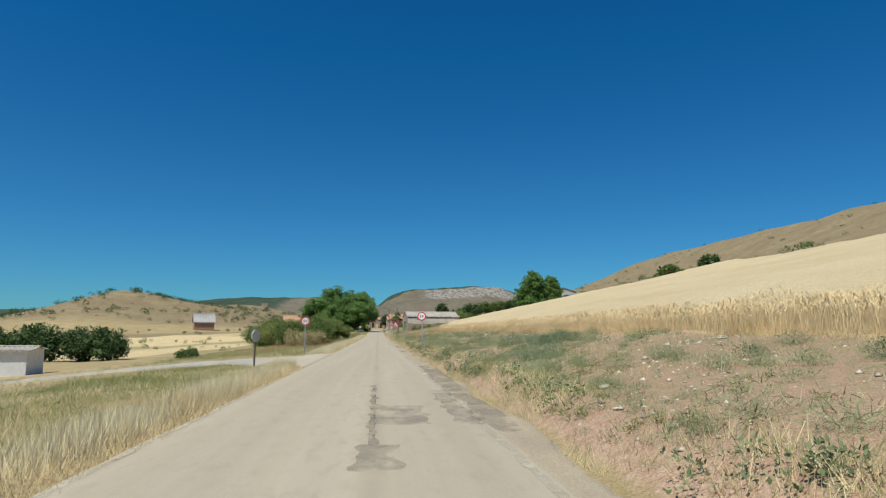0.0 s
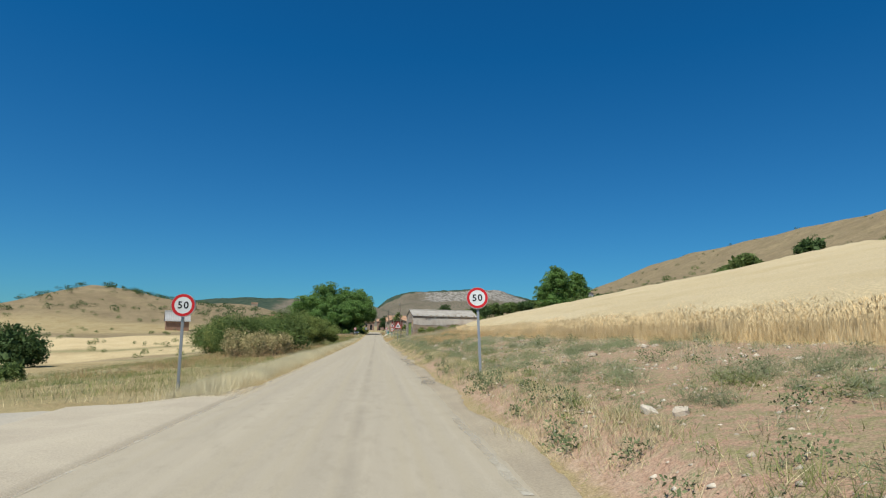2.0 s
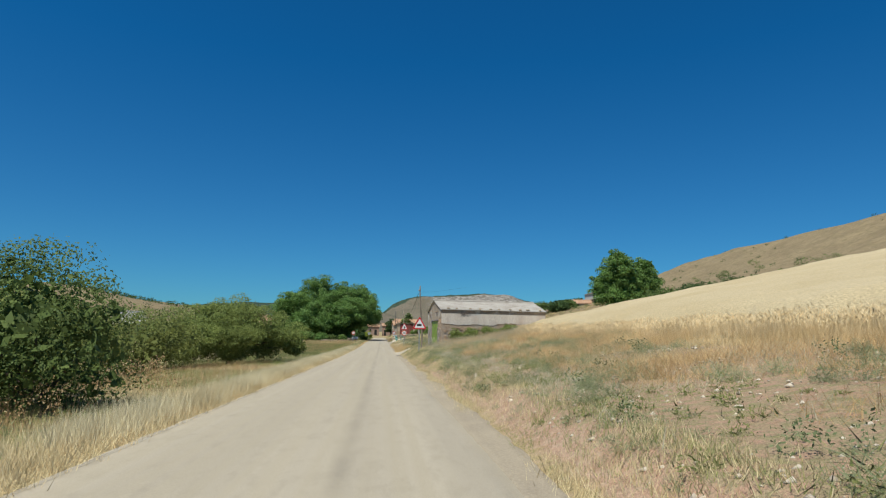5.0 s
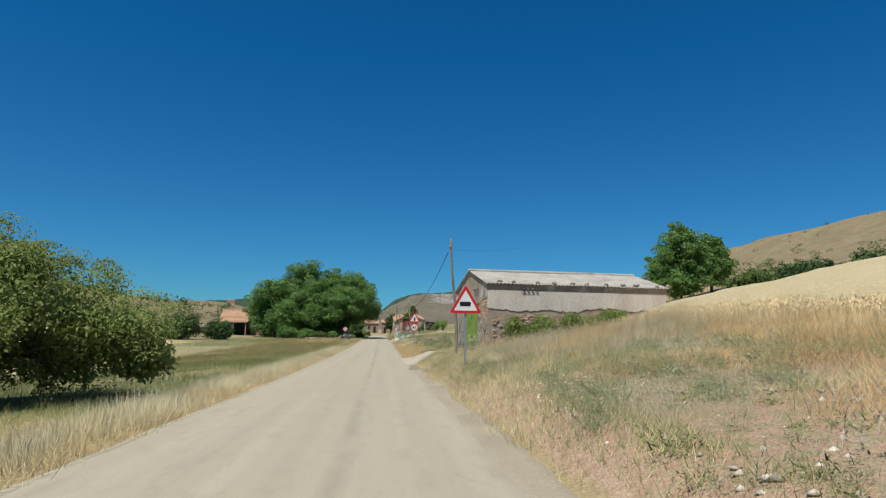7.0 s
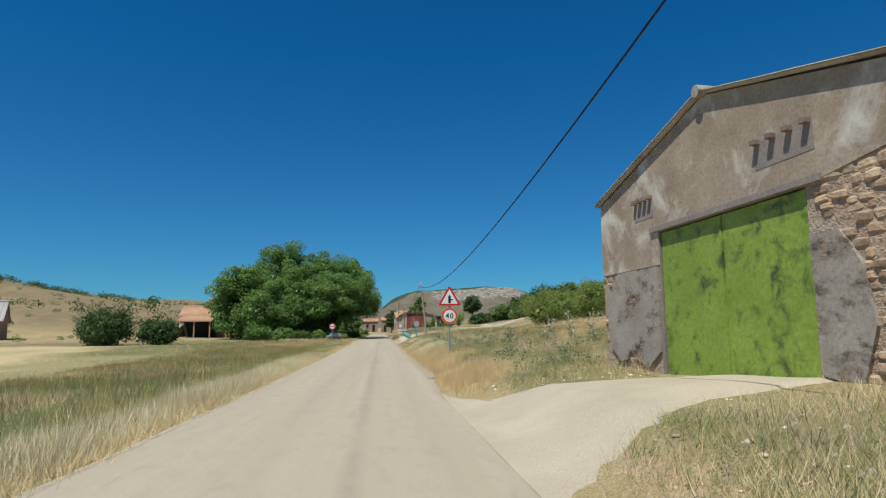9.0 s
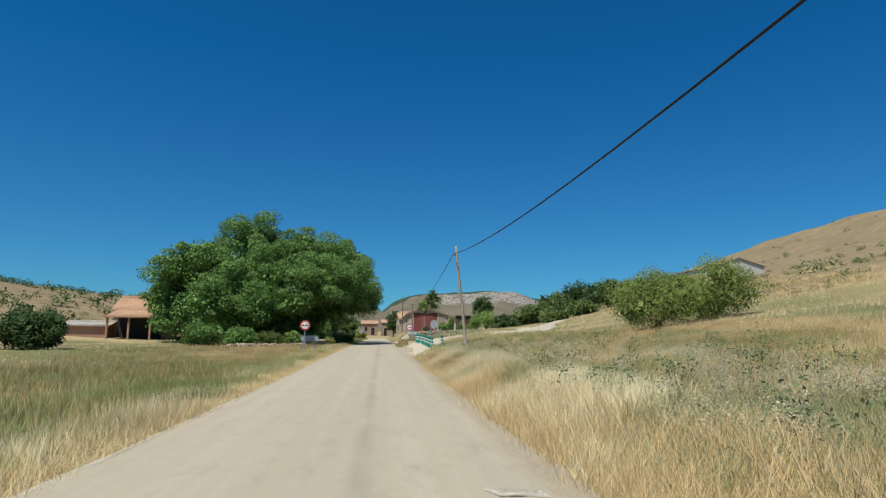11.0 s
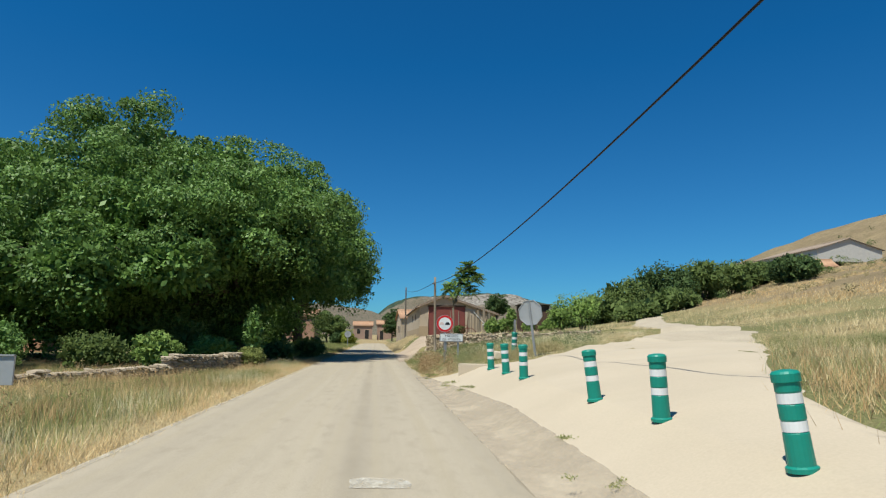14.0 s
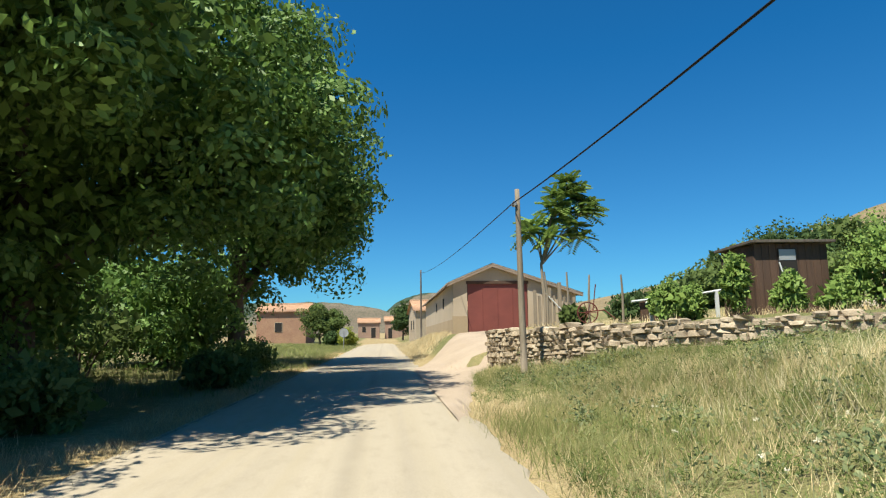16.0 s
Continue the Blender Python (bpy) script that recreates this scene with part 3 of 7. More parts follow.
# ---- road ----
ry = np.concatenate([np.arange(-60, 230, 0.35), np.arange(230, 330, 2.0)])
cross = np.concatenate([[0], np.linspace(0, 1, 15), [1]])
edge_l = ROAD_L + 0.02 * wave(0 * ry, ry, 0.8, 1) + 0.012 * wave(0 * ry, ry, 3.1, 2)
edge_r = ROAD_R + 0.10 * wave(0 * ry, ry, 0.5, 5) + 0.06 * wave(0 * ry, ry, 2.7, 4)
RX = edge_l[:, None] * (1 - cross) + edge_r[:, None] * cross
RY = np.repeat(ry[:, None], 17, 1)
RZ = road_z(RY) + 0.03 - 0.018 * ((cross - 0.5) * 2) ** 2 + 0.004 * wave(RX, RY, 2.0, 3)
RX[:, 0] -= 0.1
RX[:, -1] += 0.08
RZ[:, 0] -= 0.06
RZ[:, -1] -= 0.06
i = np.arange(RX.size).reshape(RX.shape)
rq = np.stack([i[:-1, :-1], i[:-1, 1:], i[1:, 1:], i[1:, :-1]], -1).reshape(-1, 4)
road = tagged(new("road", mesh_from("road", np.stack([RX, RY, RZ], -1).reshape(-1, 3), quads=rq, material=M_ROAD, smooth=True)), "narrow sun-bleached country road with worn ragged edges", "road", kind="structure")


def road_top(x, y):
    c = (x + 0.58) / 2.02
    return float(road_z(y)) + 0.03 - 0.018 * c * c


def apron(x, y):
    """Ground made up to meet the road's edge."""
    t = float(ease(1.3, 1.9, x))
    return (road_top(1.3, y) + 0.004) * (1 - t) + (spot(x, y) + 0.03) * t


def draped(name, left, right, material, lift=0.012, across=8, along=10, on=None, ragged=0.0, seed=0):
    """A sheet between two lines of the plan, laid on the ground."""
    left, right = np.array(left, float), np.array(right, float)
    t = np.linspace(0, 1, (len(left) - 1) * along + 1)
    s = np.linspace(0, 1, len(left))
    L = np.stack([np.interp(t, s, left[:, k]) for k in (0, 1)], -1)
    R = np.stack([np.interp(t, s, right[:, k]) for k in (0, 1)], -1)
    c = np.linspace(0, 1, across + 1)[None, :, None]
    P = L[:, None] * (1 - c) + R[:, None] * c
    if ragged:
        P[:, 0, 0] += ragged * wave(P[:, 0, 0], P[:, 0, 1], 4.0, seed)
        P[:, -1, 0] += ragged * wave(P[:, -1, 0], P[:, -1, 1], 4.0, seed + 1)
        P[0, :, 1] += ragged * wave(P[0, :, 0], P[0, :, 1], 5.0, seed + 2)
        P[-1, :, 1] += ragged * wave(P[-1, :, 0], P[-1, :, 1], 5.0, seed + 3)
    Z = (np.vectorize(on)(P[..., 0], P[..., 1]) if on else height(P[..., 0], P[..., 1])) + lift
    if not on or on is apron:
        Z[0 if not on else slice(0, 0)] -= 0.07
        Z[-1] -= 0.07
        Z[:, 0] -= 0.07
        Z[:, -1] -= 0.07
    V = np.concatenate([P, Z[..., None]], -1)
    n, k = P.shape[:2]
    i = np.arange(n * k).reshape(n, k)
    q = np.stack([i[:-1, :-1], i[:-1, 1:], i[1:, 1:], i[1:, :-1]], -1).reshape(-1, 4)
    return mesh_from(name, V.reshape(-1, 3), quads=q, material=material, smooth=True)


def road_patch(name, x0, x1, y0, y1, material, seed):
    part(name, draped(name, [(x0, y0), (x0, (y0 + y1) / 2), (x0, y1)], [(x1, y0), (x1, (y0 + y1) / 2), (x1, y1)], material, 0.009, 10, 26, road_top, 0.07, seed), None, road)


for k, (x0, x1, y0, y1) in enumerate([(-0.3, 0.1, -7.5, -6.3), (-0.2, 0.6, -4.8, -2.8), (-0.2, -0.12, -6.3, 1.2), (0.95, 1.3, -4.8, -0.2)]):
    road_patch("tar_patch", x0, x1, y0, y1, M_PATCH, k)
for k, (x0, x1, y0, y1) in enumerate([(-0.3, 0.2, 111.3, 111.55), (-0.07, 0.35, 113.2, 113.45), (1.0, 1.38, 111.9, 112.1), (0.9, 1.3, 113.6, 113.8), (-0.6, 0.62, 141.5, 142.1), (-0.28, 0.46, 142.5, 142.9), (-0.1, 0.32, 146.0, 146.3)]):
    road_patch("paint_mark", x0, x1, y0, y1, M_PAINT, k + 30)
for k, (x0, x1, y0, y1) in enumerate([(1.30, 1.78, -0.5, 9.5), (1.28, 1.7, -5.5, -0.8), (1.25, 1.65, 24.0, 27.0), (1.3, 1.66, 33.5, 39.5), (1.3, 1.72, 86.4, 89.6)]):
    ys = np.linspace(y0, y1, 4)
    part("tar_patch", draped("tar_patch", [(x0 + 0.1 * math.sin(2 * y), y) for y in ys], [(x1 + 0.08 * math.sin(3 * y + 1), y) for y in ys], M_PATCH, 0.012, 8, 14, apron, 0.06, k + 70), None, road)

part("edge_line", draped("edge_line", [(ROAD_L + 0.03, y) for y in range(-60, 231, 10)], [(ROAD_L + 0.10, y) for y in range(-60, 231, 10)], M_EDGE, 0.003, 1, 30, road_top, 0.008, 50), None, road, "faded pale edge line")
for y0, y1 in ((-9.0, 7.6), (13.5, 18.0)):
    ys = np.linspace(y0, y1, 5)
    part("edge_line", draped("edge_line", [(1.22, y) for y in ys], [(1.32, y) for y in ys], M_EDGE, 0.006, 2, 20, road_top, 0.02, 52), None, road, "broken pale edge line")
tagged(new("side_track", draped("side_track", [(-2.5, 20.9), (-5, 20.1), (-10, 19.6), (-24, 20.5), (-60, 24)], [(-2.5, 8.5), (-4.6, 11.6), (-9, 14.2), (-24, 16.5), (-60, 20)], M_GREYTRACK, 0.03, 12, 12, None, 0.1, 3)), "pale gravel farm track joining the road", "track", kind="structure")
tagged(new("junction_apron", draped("junction_apron", [(-2.5, 24.5), (-3.4, 22.2), (-5.2, 20.4)], [(-2.5, 7.0), (-3.6, 10.4), (-5.2, 12.4)], M_GRAVEL, 0.045, 12, 12, None, 0.12, 5)), "dusty pale apron at the track mouth", "track", kind="structure")
tagged(new("barn_drive", draped("barn_drive", [(1.3, 99.6), (1.9, 97.0), (2.6, 95.4), (4.75, 94.8)], [(1.3, 90.3), (2.3, 91.4), (3.5, 92.3), (4.75, 92.2)], M_GRAVEL, 0.0, 14, 12, apron, 0.12, 7)), "pale trodden earth drive up to the barn door", "drive", kind="structure")
tagged(new("yard", draped("yard", [(1.3, 139.4), (2.6, 140.0), (3.05, 142.6), (3.8, 145.8), (5.2, 148.5), (9.2, 154.6), (11.2, 158.2)], [(1.3, 160.6), (2.0, 158.3), (2.85, 156.6), (3.75, 155.7), (5.2, 157.2), (7.0, 160.0), (9.6, 163.2)], M_CONC, 0.0, 26, 14, apron, 0.1, 9)), "pale concrete yard beside the road", "yard", kind="structure")
M_DUST = surface("dusty_concrete", (0.45, 0.375, 0.28), (0.41, 0.34, 0.25), 1.2, 40, 0.95, bump=0.2, dist=0.004)
broken(M_DUST, 1.6, 0.3, 0.7, 0.8)
part("dusty_strip", draped("dusty_strip", [(1.2, y) for y in (139.9, 145, 150, 155, 160)], [(1.75, 139.9), (2.0, 145), (2.15, 150), (1.9, 155), (1.6, 160)], M_DUST, 0.008, 8, 18, apron, 0.12, 91), None, road)
tagged(new("hill_track", draped("hill_track", [(9.4, 162.4), (12.4, 167.5), (15.5, 174), (19, 186), (27, 204)], [(10.6, 157.5), (15.2, 164.4), (18.2, 172), (21.5, 185), (29.5, 203)], M_GRAVEL, 0.06, 6, 12, None, 0.2, 11)), "pale earth track climbing from the yard", "track", kind="structure")
tagged(new("garage_ramp", draped("garage_ramp", [(1.2, 186.0), (2.6, 190.0), (4.3, 194.7)], [(1.2, 170.5), (2.7, 179.6), (8.2, 194.7)], M_EARTH, 0.028, 14, 24, apron, 0.1, 13)), "pale dusty ramp up to the garage", "drive", kind="structure")

tagged(new("shoulder", draped("shoulder", [(1.3, y) for y in range(-14, 93, 3)], [(1.80 + 0.14 * math.sin(y * 0.9), y) for y in range(-14, 93, 3)], M_SHOULDER, 0.004, 6, 8, apron, 0.1, 17)), "pale gravel shoulder below the bank", "road shoulder", kind="structure")
tagged(new("shoulder", draped("shoulder", [(1.3, y) for y in range(103, 140, 3)], [(1.72 + 0.1 * math.sin(y * 0.9), y) for y in range(103, 140, 3)], M_SHOULDER, 0.004, 5, 8, apron, 0.08, 18)), "narrow gravel shoulder below the meadow", "road shoulder", kind="structure")


# ---- road signs ----
def lettering(text, size, material, bold=0.0, gap=1.0):
    cu = bpy.data.curves.new("lettering", "FONT")
    cu.body, cu.size, cu.align_x, cu.align_y, cu.extrude, cu.offset, cu.resolution_u, cu.space_character = text, size, "CENTER", "CENTER", 0.0015, bold, 3, gap
    ob = new("lettering", cu)
    me = bpy.data.meshes.new_from_object(ob.evaluated_get(bpy.context.evaluated_depsgraph_get()))
    bpy.data.objects.remove(ob)
    me.materials.clear()
    me.materials.append(material)
    return me


def letters(text, size, material, parent, m, gap=1.0):
    """Every letter of a line of writing as a part of its own."""
    bm = bmesh.new()
    bm.from_mesh(lettering(text, size, material, 0.0, gap))
    left = set(bm.verts)
    while left:
        todo, island = [left.pop()], set()
        while todo:
            v = todo.pop()
            island.add(v)
            for e in v.link_edges:
                w = e.other_vert(v)
                if w in left:
                    left.discard(w)
                    todo.append(w)
        one, made = bmesh.new(), {}
        for v in island:
            made[v] = one.verts.new(v.co)
        for f in {f for v in island for f in v.link_faces}:
            one.faces.new([made[v] for v in f.verts])
        part("letter", one, material, parent, m=m)
    bm.free()


def flat(outline, y0, y1):
    return prism(bmesh.new(), outline, y0, y1)


def ring(outline, inner, y0, y1):
    bm = bmesh.new()
    n = len(outline)
    loops = [[bm.verts.new((x, y, z)) for x, z in o] for o, y in ((outline, y0), (inner, y0), (inner, y1), (outline, y1))]
    for a, b in zip(loops, loops[1:] + loops[:1]):
        for k in range(n):
            bm.faces.new((a[k], a[(k + 1) % n], b[(k + 1) % n], b[k]))
    bmesh.ops.recalc_face_normals(bm, faces=bm.faces[:])
    return bm


def circle(r, n=48):
    return [(r * math.cos(2 * math.pi * k / n), r * math.sin(2 * math.pi * k / n)) for k in range(n)]


def triangle(side, corner, n=6):
    """A triangle, point up, with rounded corners, about its middle."""
    out = []
    reach = side / math.sqrt(3) - 2 * corner
    for k in range(3):
        a = math.pi / 2 + k * 2 * math.pi / 3
        for j in range(n + 1):
            b = a - math.pi / 3 + j * (2 * math.pi / 3) / n
            out.append((reach * math.cos(a) + corner * math.cos(b), reach * math.sin(a) + corner * math.sin(b)))
    return out


def shift(outline, dz):
    return [(x, z + dz) for x, z in outline]


def post(parent, length, x=0.0, w=0.06, d=0.04):
    part("post", box(bmesh.new(), (x - w / 2, 0.02, -0.35), (x + w / 2, 0.02 + d, length), 0.006), M_GALV, parent)


def round_plate(parent, z, r, border, digits="", back=False, plate_name="plate", depth=0.03):
    p = part(plate_name, flat(shift(circle(r), z), -0.012, 0.014), M_SIGNBACK, parent)
    part("rim", ring(shift(circle(r + 0.004), z), shift(circle(r - 0.006), z), -0.018, depth), M_SIGNBACK, p)
    if not back:
        part("border", ring(shift(circle(r - 0.004), z), shift(circle(r * 0.74), z), -0.018, -0.011), border, p)
        part("face", flat(shift(circle(r * 0.745), z), -0.016, -0.012), M_WHITE, p)
        if digits:
            part("numeral", lettering(digits, r * 0.88, M_BLACK, 0.004, 1.18), None, p, m=pose(0, -0.0185, z - 0.005, 90))
    return p


def tri_plate(parent, z, side):
    p = part("triangular_plate", flat(shift(triangle(side, 0.045), z), -0.012, 0.014), M_SIGNBACK, parent)
    part("border", ring(shift(triangle(side - 0.01, 0.042), z), shift(triangle(side * 0.72, 0.015), z), -0.018, -0.011), M_RED, p)
    part("face", flat(shift(triangle(side * 0.725, 0.016), z), -0.016, -0.012), M_WHITE, p)
    return p


def stand(name, label, x, y, turn=0.0, category="road sign", group=""):
    return thing(name, label, category, group, (x, y, spot(x, y)), turn)


def speed_sign(x, y, zc, label, turn=0):
    s = stand("speed_limit_sign", label, x, y, turn, group="speed limit signs")
    h = zc - spot(x, y)
    post(s, h + 0.2)
    round_plate(s, h, 0.25, M_RED, "50", depth=0.07)
    return s


near_sign = speed_sign(2.45, 22.74, 2.135, "round red-rimmed fifty speed limit sign on a leaning post", -9)
near_sign.matrix_basis = near_sign.matrix_basis @ pose(0, 0, 0, -8, -3)
speed_sign(-4.19, 22.88, 1.80, "round red-rimmed fifty speed limit sign beside the track mouth", 2)

# warning sign with a plain dark shape
ws = stand("warning_sign", "red-bordered triangular warning sign with a dark shape on a grey post", 2.52, 80.65)
h = 1.95 - spot(2.52, 80.65)
post(ws, h + 0.3)
p = tri_plate(ws, h, 0.92)
part("symbol", flat([(-0.15, h - 0.07), (0.13, h - 0.07), (0.145, h + 0.03), (0.10, h + 0.055), (-0.15, h + 0.05), (-0.17, h + 0.01)], -0.02, -0.0155), M_BLACK, p)

# junction sign over a forty sign
js = stand("junction_sign", "triangular junction warning over a round orange-rimmed forty sign", 2.55, 108.45)
h = 2.22 - spot(2.55, 108.45)
post(js, h + 0.35)
p = tri_plate(js, h + 0.02, 0.84)
part("symbol", flat([(-0.045, h - 0.13), (0.045, h - 0.13), (0.045, h - 0.03), (0.13, h - 0.03), (0.13, h + 0.01), (0.045, h + 0.01), (0.045, h + 0.1), (0, h + 0.17), (-0.045, h + 0.1)], -0.02, -0.0155), M_BLACK, p)
round_plate(js, h - 0.59, 0.29, M_ORANGE, "40", plate_name="round_plate")


def overtaking_plate(s, h, faded=M_RED):
    p = round_plate(s, h, 0.3, M_RED)
    for x, m in ((-0.115, faded), (0.095, M_BLACK)):
        part("car_symbol", flat([(x - 0.085, h - 0.045), (x + 0.085, h - 0.045), (x + 0.085, h + 0.0), (x + 0.055, h + 0.01), (x + 0.04, h + 0.05), (x - 0.04, h + 0.05), (x - 0.055, h + 0.01), (x - 0.085, h)], -0.02, -0.0155), m, p)


nl = stand("no_overtaking_sign", "round red-rimmed no overtaking sign on a grey post before the trees", -4.6, 147.8)
h = 1.78 - spot(-4.6, 147.8)
post(nl, h + 0.2)
overtaking_plate(nl, h)
# back of a long panel beside it
pb = stand("direction_panel", "plain grey back of a long road panel on two posts", -4.34, 148.15)
h = 0.99 - spot(-4.34, 148.15)
panel = part("panel", box(bmesh.new(), (-0.53, -0.012, h - 0.16), (0.53, 0.016, h + 0.16), 0.004), M_SIGNBACK, pb)
part("edge_fold", box(bmesh.new(), (-0.53, -0.03, h + 0.15), (0.53, 0.014, h + 0.165)), M_SIGNBACK, panel)
post(pb, h + 0.17, 0.33, 0.06)
post(pb, h + 0.12, -0.4, 0.06)

nr = stand("no_overtaking_sign", "round no overtaking sign fixed beside the village name board", 2.5, 163.25)
h = 2.0 - spot(2.5, 163.25)
post(nr, h + 0.2)
overtaking_plate(nr, h, plain("faded_pink_sheet", (0.70, 0.55, 0.5), 0.45))
tb = stand("village_name_board", "white village name board with black letters on two grey posts", 2.72, 163.05)
h = 1.5 - spot(2.72, 163.05)
panel = part("panel", box(bmesh.new(), (-0.42, -0.012, h - 0.145), (0.42, 0.014, h + 0.145), 0.004), M_WHITE, tb)
part("border", ring([(-0.415, h - 0.14), (0.415, h - 0.14), (0.415, h + 0.14), (-0.415, h + 0.14)], [(-0.40, h - 0.125), (0.40, h - 0.125), (0.40, h + 0.125), (-0.40, h + 0.125)], -0.016, -0.011), M_BLACK, panel)
letters("MIEDES", 0.135, M_BLACK, panel, pose(0, -0.015, h + 0.055, 90), 1.12)
letters("DE  ATIENZA", 0.1, M_BLACK, panel, pose(0, -0.015, h - 0.065, 90), 1.12)
post(tb, h + 0.1, -0.2, 0.06)
post(tb, h + 0.1, 0.24, 0.06)

st = stand("stop_sign", "grey back of an eight-sided stop sign on a leaning post", 4.26, 157.12, 143)
h = 2.15 - spot(4.26, 157.12)
post(st, h + 0.28)
octo = [(0.35 * math.cos(math.pi / 8 + k * math.pi / 4), 0.35 * math.sin(math.pi / 8 + k * math.pi / 4)) for k in range(8)]
p = part("plate", flat(shift(octo, h), -0.012, 0.014), M_SIGNBACK, st)
part("rim", ring(shift(octo, h), shift([(x * 0.96, z * 0.96) for x, z in octo], h), 0.013, 0.03), M_SIGNBACK, p)
part("face", flat(shift([(x * 0.97, z * 0.97) for x, z in octo], h), -0.017, -0.0125), M_RED, p)
part("lettering", lettering("STOP", 0.2, M_WHITE, 0.004), None, p, m=pose(0, -0.02, h, 90))

st.matrix_basis = Matrix.Translation(st.matrix_basis.translation) @ pose(0, 0, 0, 0, -7) @ pose(0, 0, 0, 0, 0, 143)

rs = stand("round_sign", "grey back of a round road sign farther up the road", -3.4, 218, 180)
h = 2.15 - spot(-3.4, 218)
post(rs, h + 0.2)
round_plate(rs, h, 0.4, M_RED)

bs = stand("side_road_sign", "grey-backed eight-sided sign on a dark post", -3.8, 6.55, 62)
h = 1.04 - spot(-3.8, 6.55)
part("post", tube(bmesh.new(), [(0, 0.03, -0.3), (0, 0.03, h)], 0.03), M_POLEDARK, bs)
octo2 = [(0.2 * math.cos(math.pi / 8 + k * math.pi / 4), 0.2 * math.sin(math.pi / 8 + k * math.pi / 4)) for k in range(8)]
p = part("plate", flat(shift(octo2, h + 0.12), -0.012, 0.014), M_SIGNBACK, bs)
part("rim", ring(shift(octo2, h + 0.12), shift([(x * 0.95, z * 0.95) for x, z in octo2], h + 0.12), 0.013, 0.03), M_SIGNBACK, p)


# ---- bollards ----
def bollard():
    b = thing("bollard", "green plastic bollard with two white bands on pale concrete", "bollard", "bollards by the yard")
    bm = bmesh.new()
    k = 0.75
    prof = [(0.0, 0.125), (0.035, 0.125), (0.05, 0.105), (0.30, 0.1), (0.31, 0.094), (0.40, 0.094), (0.41, 0.1), (0.52, 0.1), (0.53, 0.094), (0.62, 0.094), (0.63, 0.1), (0.70, 0.1), (0.705, 0.112), (0.77, 0.112), (0.79, 0.095), (0.8, 0.05)]
    tube(bm, [(0, 0, z * k) for z, r in prof], [r * k for z, r in prof], 20)
    part("body", bm, M_BOLLARD, b)
    for z0, z1 in ((0.31, 0.40), (0.53, 0.62)):
        part("band", tube(bmesh.new(), [(0, 0, (z0 + 0.004) * k), (0, 0, (z1 - 0.004) * k)], 0.0985 * k, 20), M_BAND, b)
    return b


def set_bollards(places, posts=()):
    first = bollard()
    for k, (x, y, lean) in enumerate(places):
        m = pose(x, y, spot(x, y) + 0.02, lean, -4 + lean)
        if k == 0:
            first.matrix_basis = m
        else:
            made = copy_thing(first, m)
            if k in posts:
                part("post", box(bmesh.new(), (-0.03, -0.025, 0.55), (0.03, 0.025, 0.95), 0.006), M_GALV, made, "grey steel post rising from the bollard")


set_bollards([(2.66, 140.9, 0), (3.24, 141.3, -2), (2.64, 142.8, 2), (2.62, 144.5, -2), (2.64, 146.4, 1), (2.63, 148.1, -2), (2.65, 151.75, 2), (2.66, 153.3, 0), (2.66, 154.95, 1), (3.95, 158.4, 5)], (1, 9))


# ---- utility poles and cables ----
def utility_pole(x, y, top, r, material, label, lean=(0.0, 0.0), kink=0.0):
    p = thing("utility_pole", label, "utility pole", "poles along the road", (x, y, spot(x, y)))
    h = top - spot(x, y)
    pts = [(lean[0] * t + kink * math.sin(t * 5.5), lean[1] * t, -0.4 + t * (h + 0.4)) for t in (0, 0.25, 0.45, 0.6, 0.75, 0.88, 1)]
    part("shaft", tube(bmesh.new(), pts, [r * (1.1 - 0.38 * k / 6) for k in range(7)], 12), material, p, smooth=True)
    top_y = pts[-1][1] * 0.93
    br = part("bracket", box(bmesh.new(), (pts[-1][0] - 0.11, top_y - 0.1, h - 0.42), (pts[-1][0] - 0.04, top_y + 0.1, h - 0.3), 0.01), M_GALV, p)
    part("hook", tube(bmesh.new(), [(pts[-1][0] - 0.13, top_y, h - 0.42), (pts[-1][0] - 0.15, top_y, h - 0.36), (pts[-1][0] - 0.1, top_y, h - 0.33)], 0.012, 6), M_GALV, br)
    return Vector((x + pts[-1][0] - 0.13, y + top_y, top - 0.36))


k1 = utility_pole(3.12, 87.9, 5.1, 0.055, M_POLEMID, "dark crooked wooden utility pole beside the barn", (-0.06, 1.1), 0.07)
k2 = utility_pole(3.68, 135.42, 5.16, 0.07, M_POLEWOOD, "weathered leaning wooden utility pole in dry grass", (-0.36, 0.84), 0.03)
k3 = utility_pole(3.45, 177.1, 5.1, 0.08, M_POLEWOOD, "weathered wooden utility pole at the end of the stone wall", (-0.05, 0))
k4 = utility_pole(4.2, 232.0, 9.2, 0.11, M_POLEDARK, "distant wooden utility pole by the houses")


def cable(a, b, sag, r=0.014):
    pts = [a.lerp(b, t) - Vector((0, 0, 4 * sag * t * (1 - t))) for t in (k / 24 for k in range(25))]
    tagged(new("cable", mesh_of("cable", tube(bmesh.new(), pts, r, 6), M_CABLE)), "black overhead cable hung between wooden poles", "cable", "overhead cables")


k1.z -= 0.24
cable(k1, k2, 1.15)
cable(k2, k3, 0.84)
cable(k3, k4, 0.4)
cable(k1 + Vector((0.15, 0, 0.1)), Vector((7.26, 94.00, 5.53)), 0.1, 0.003)


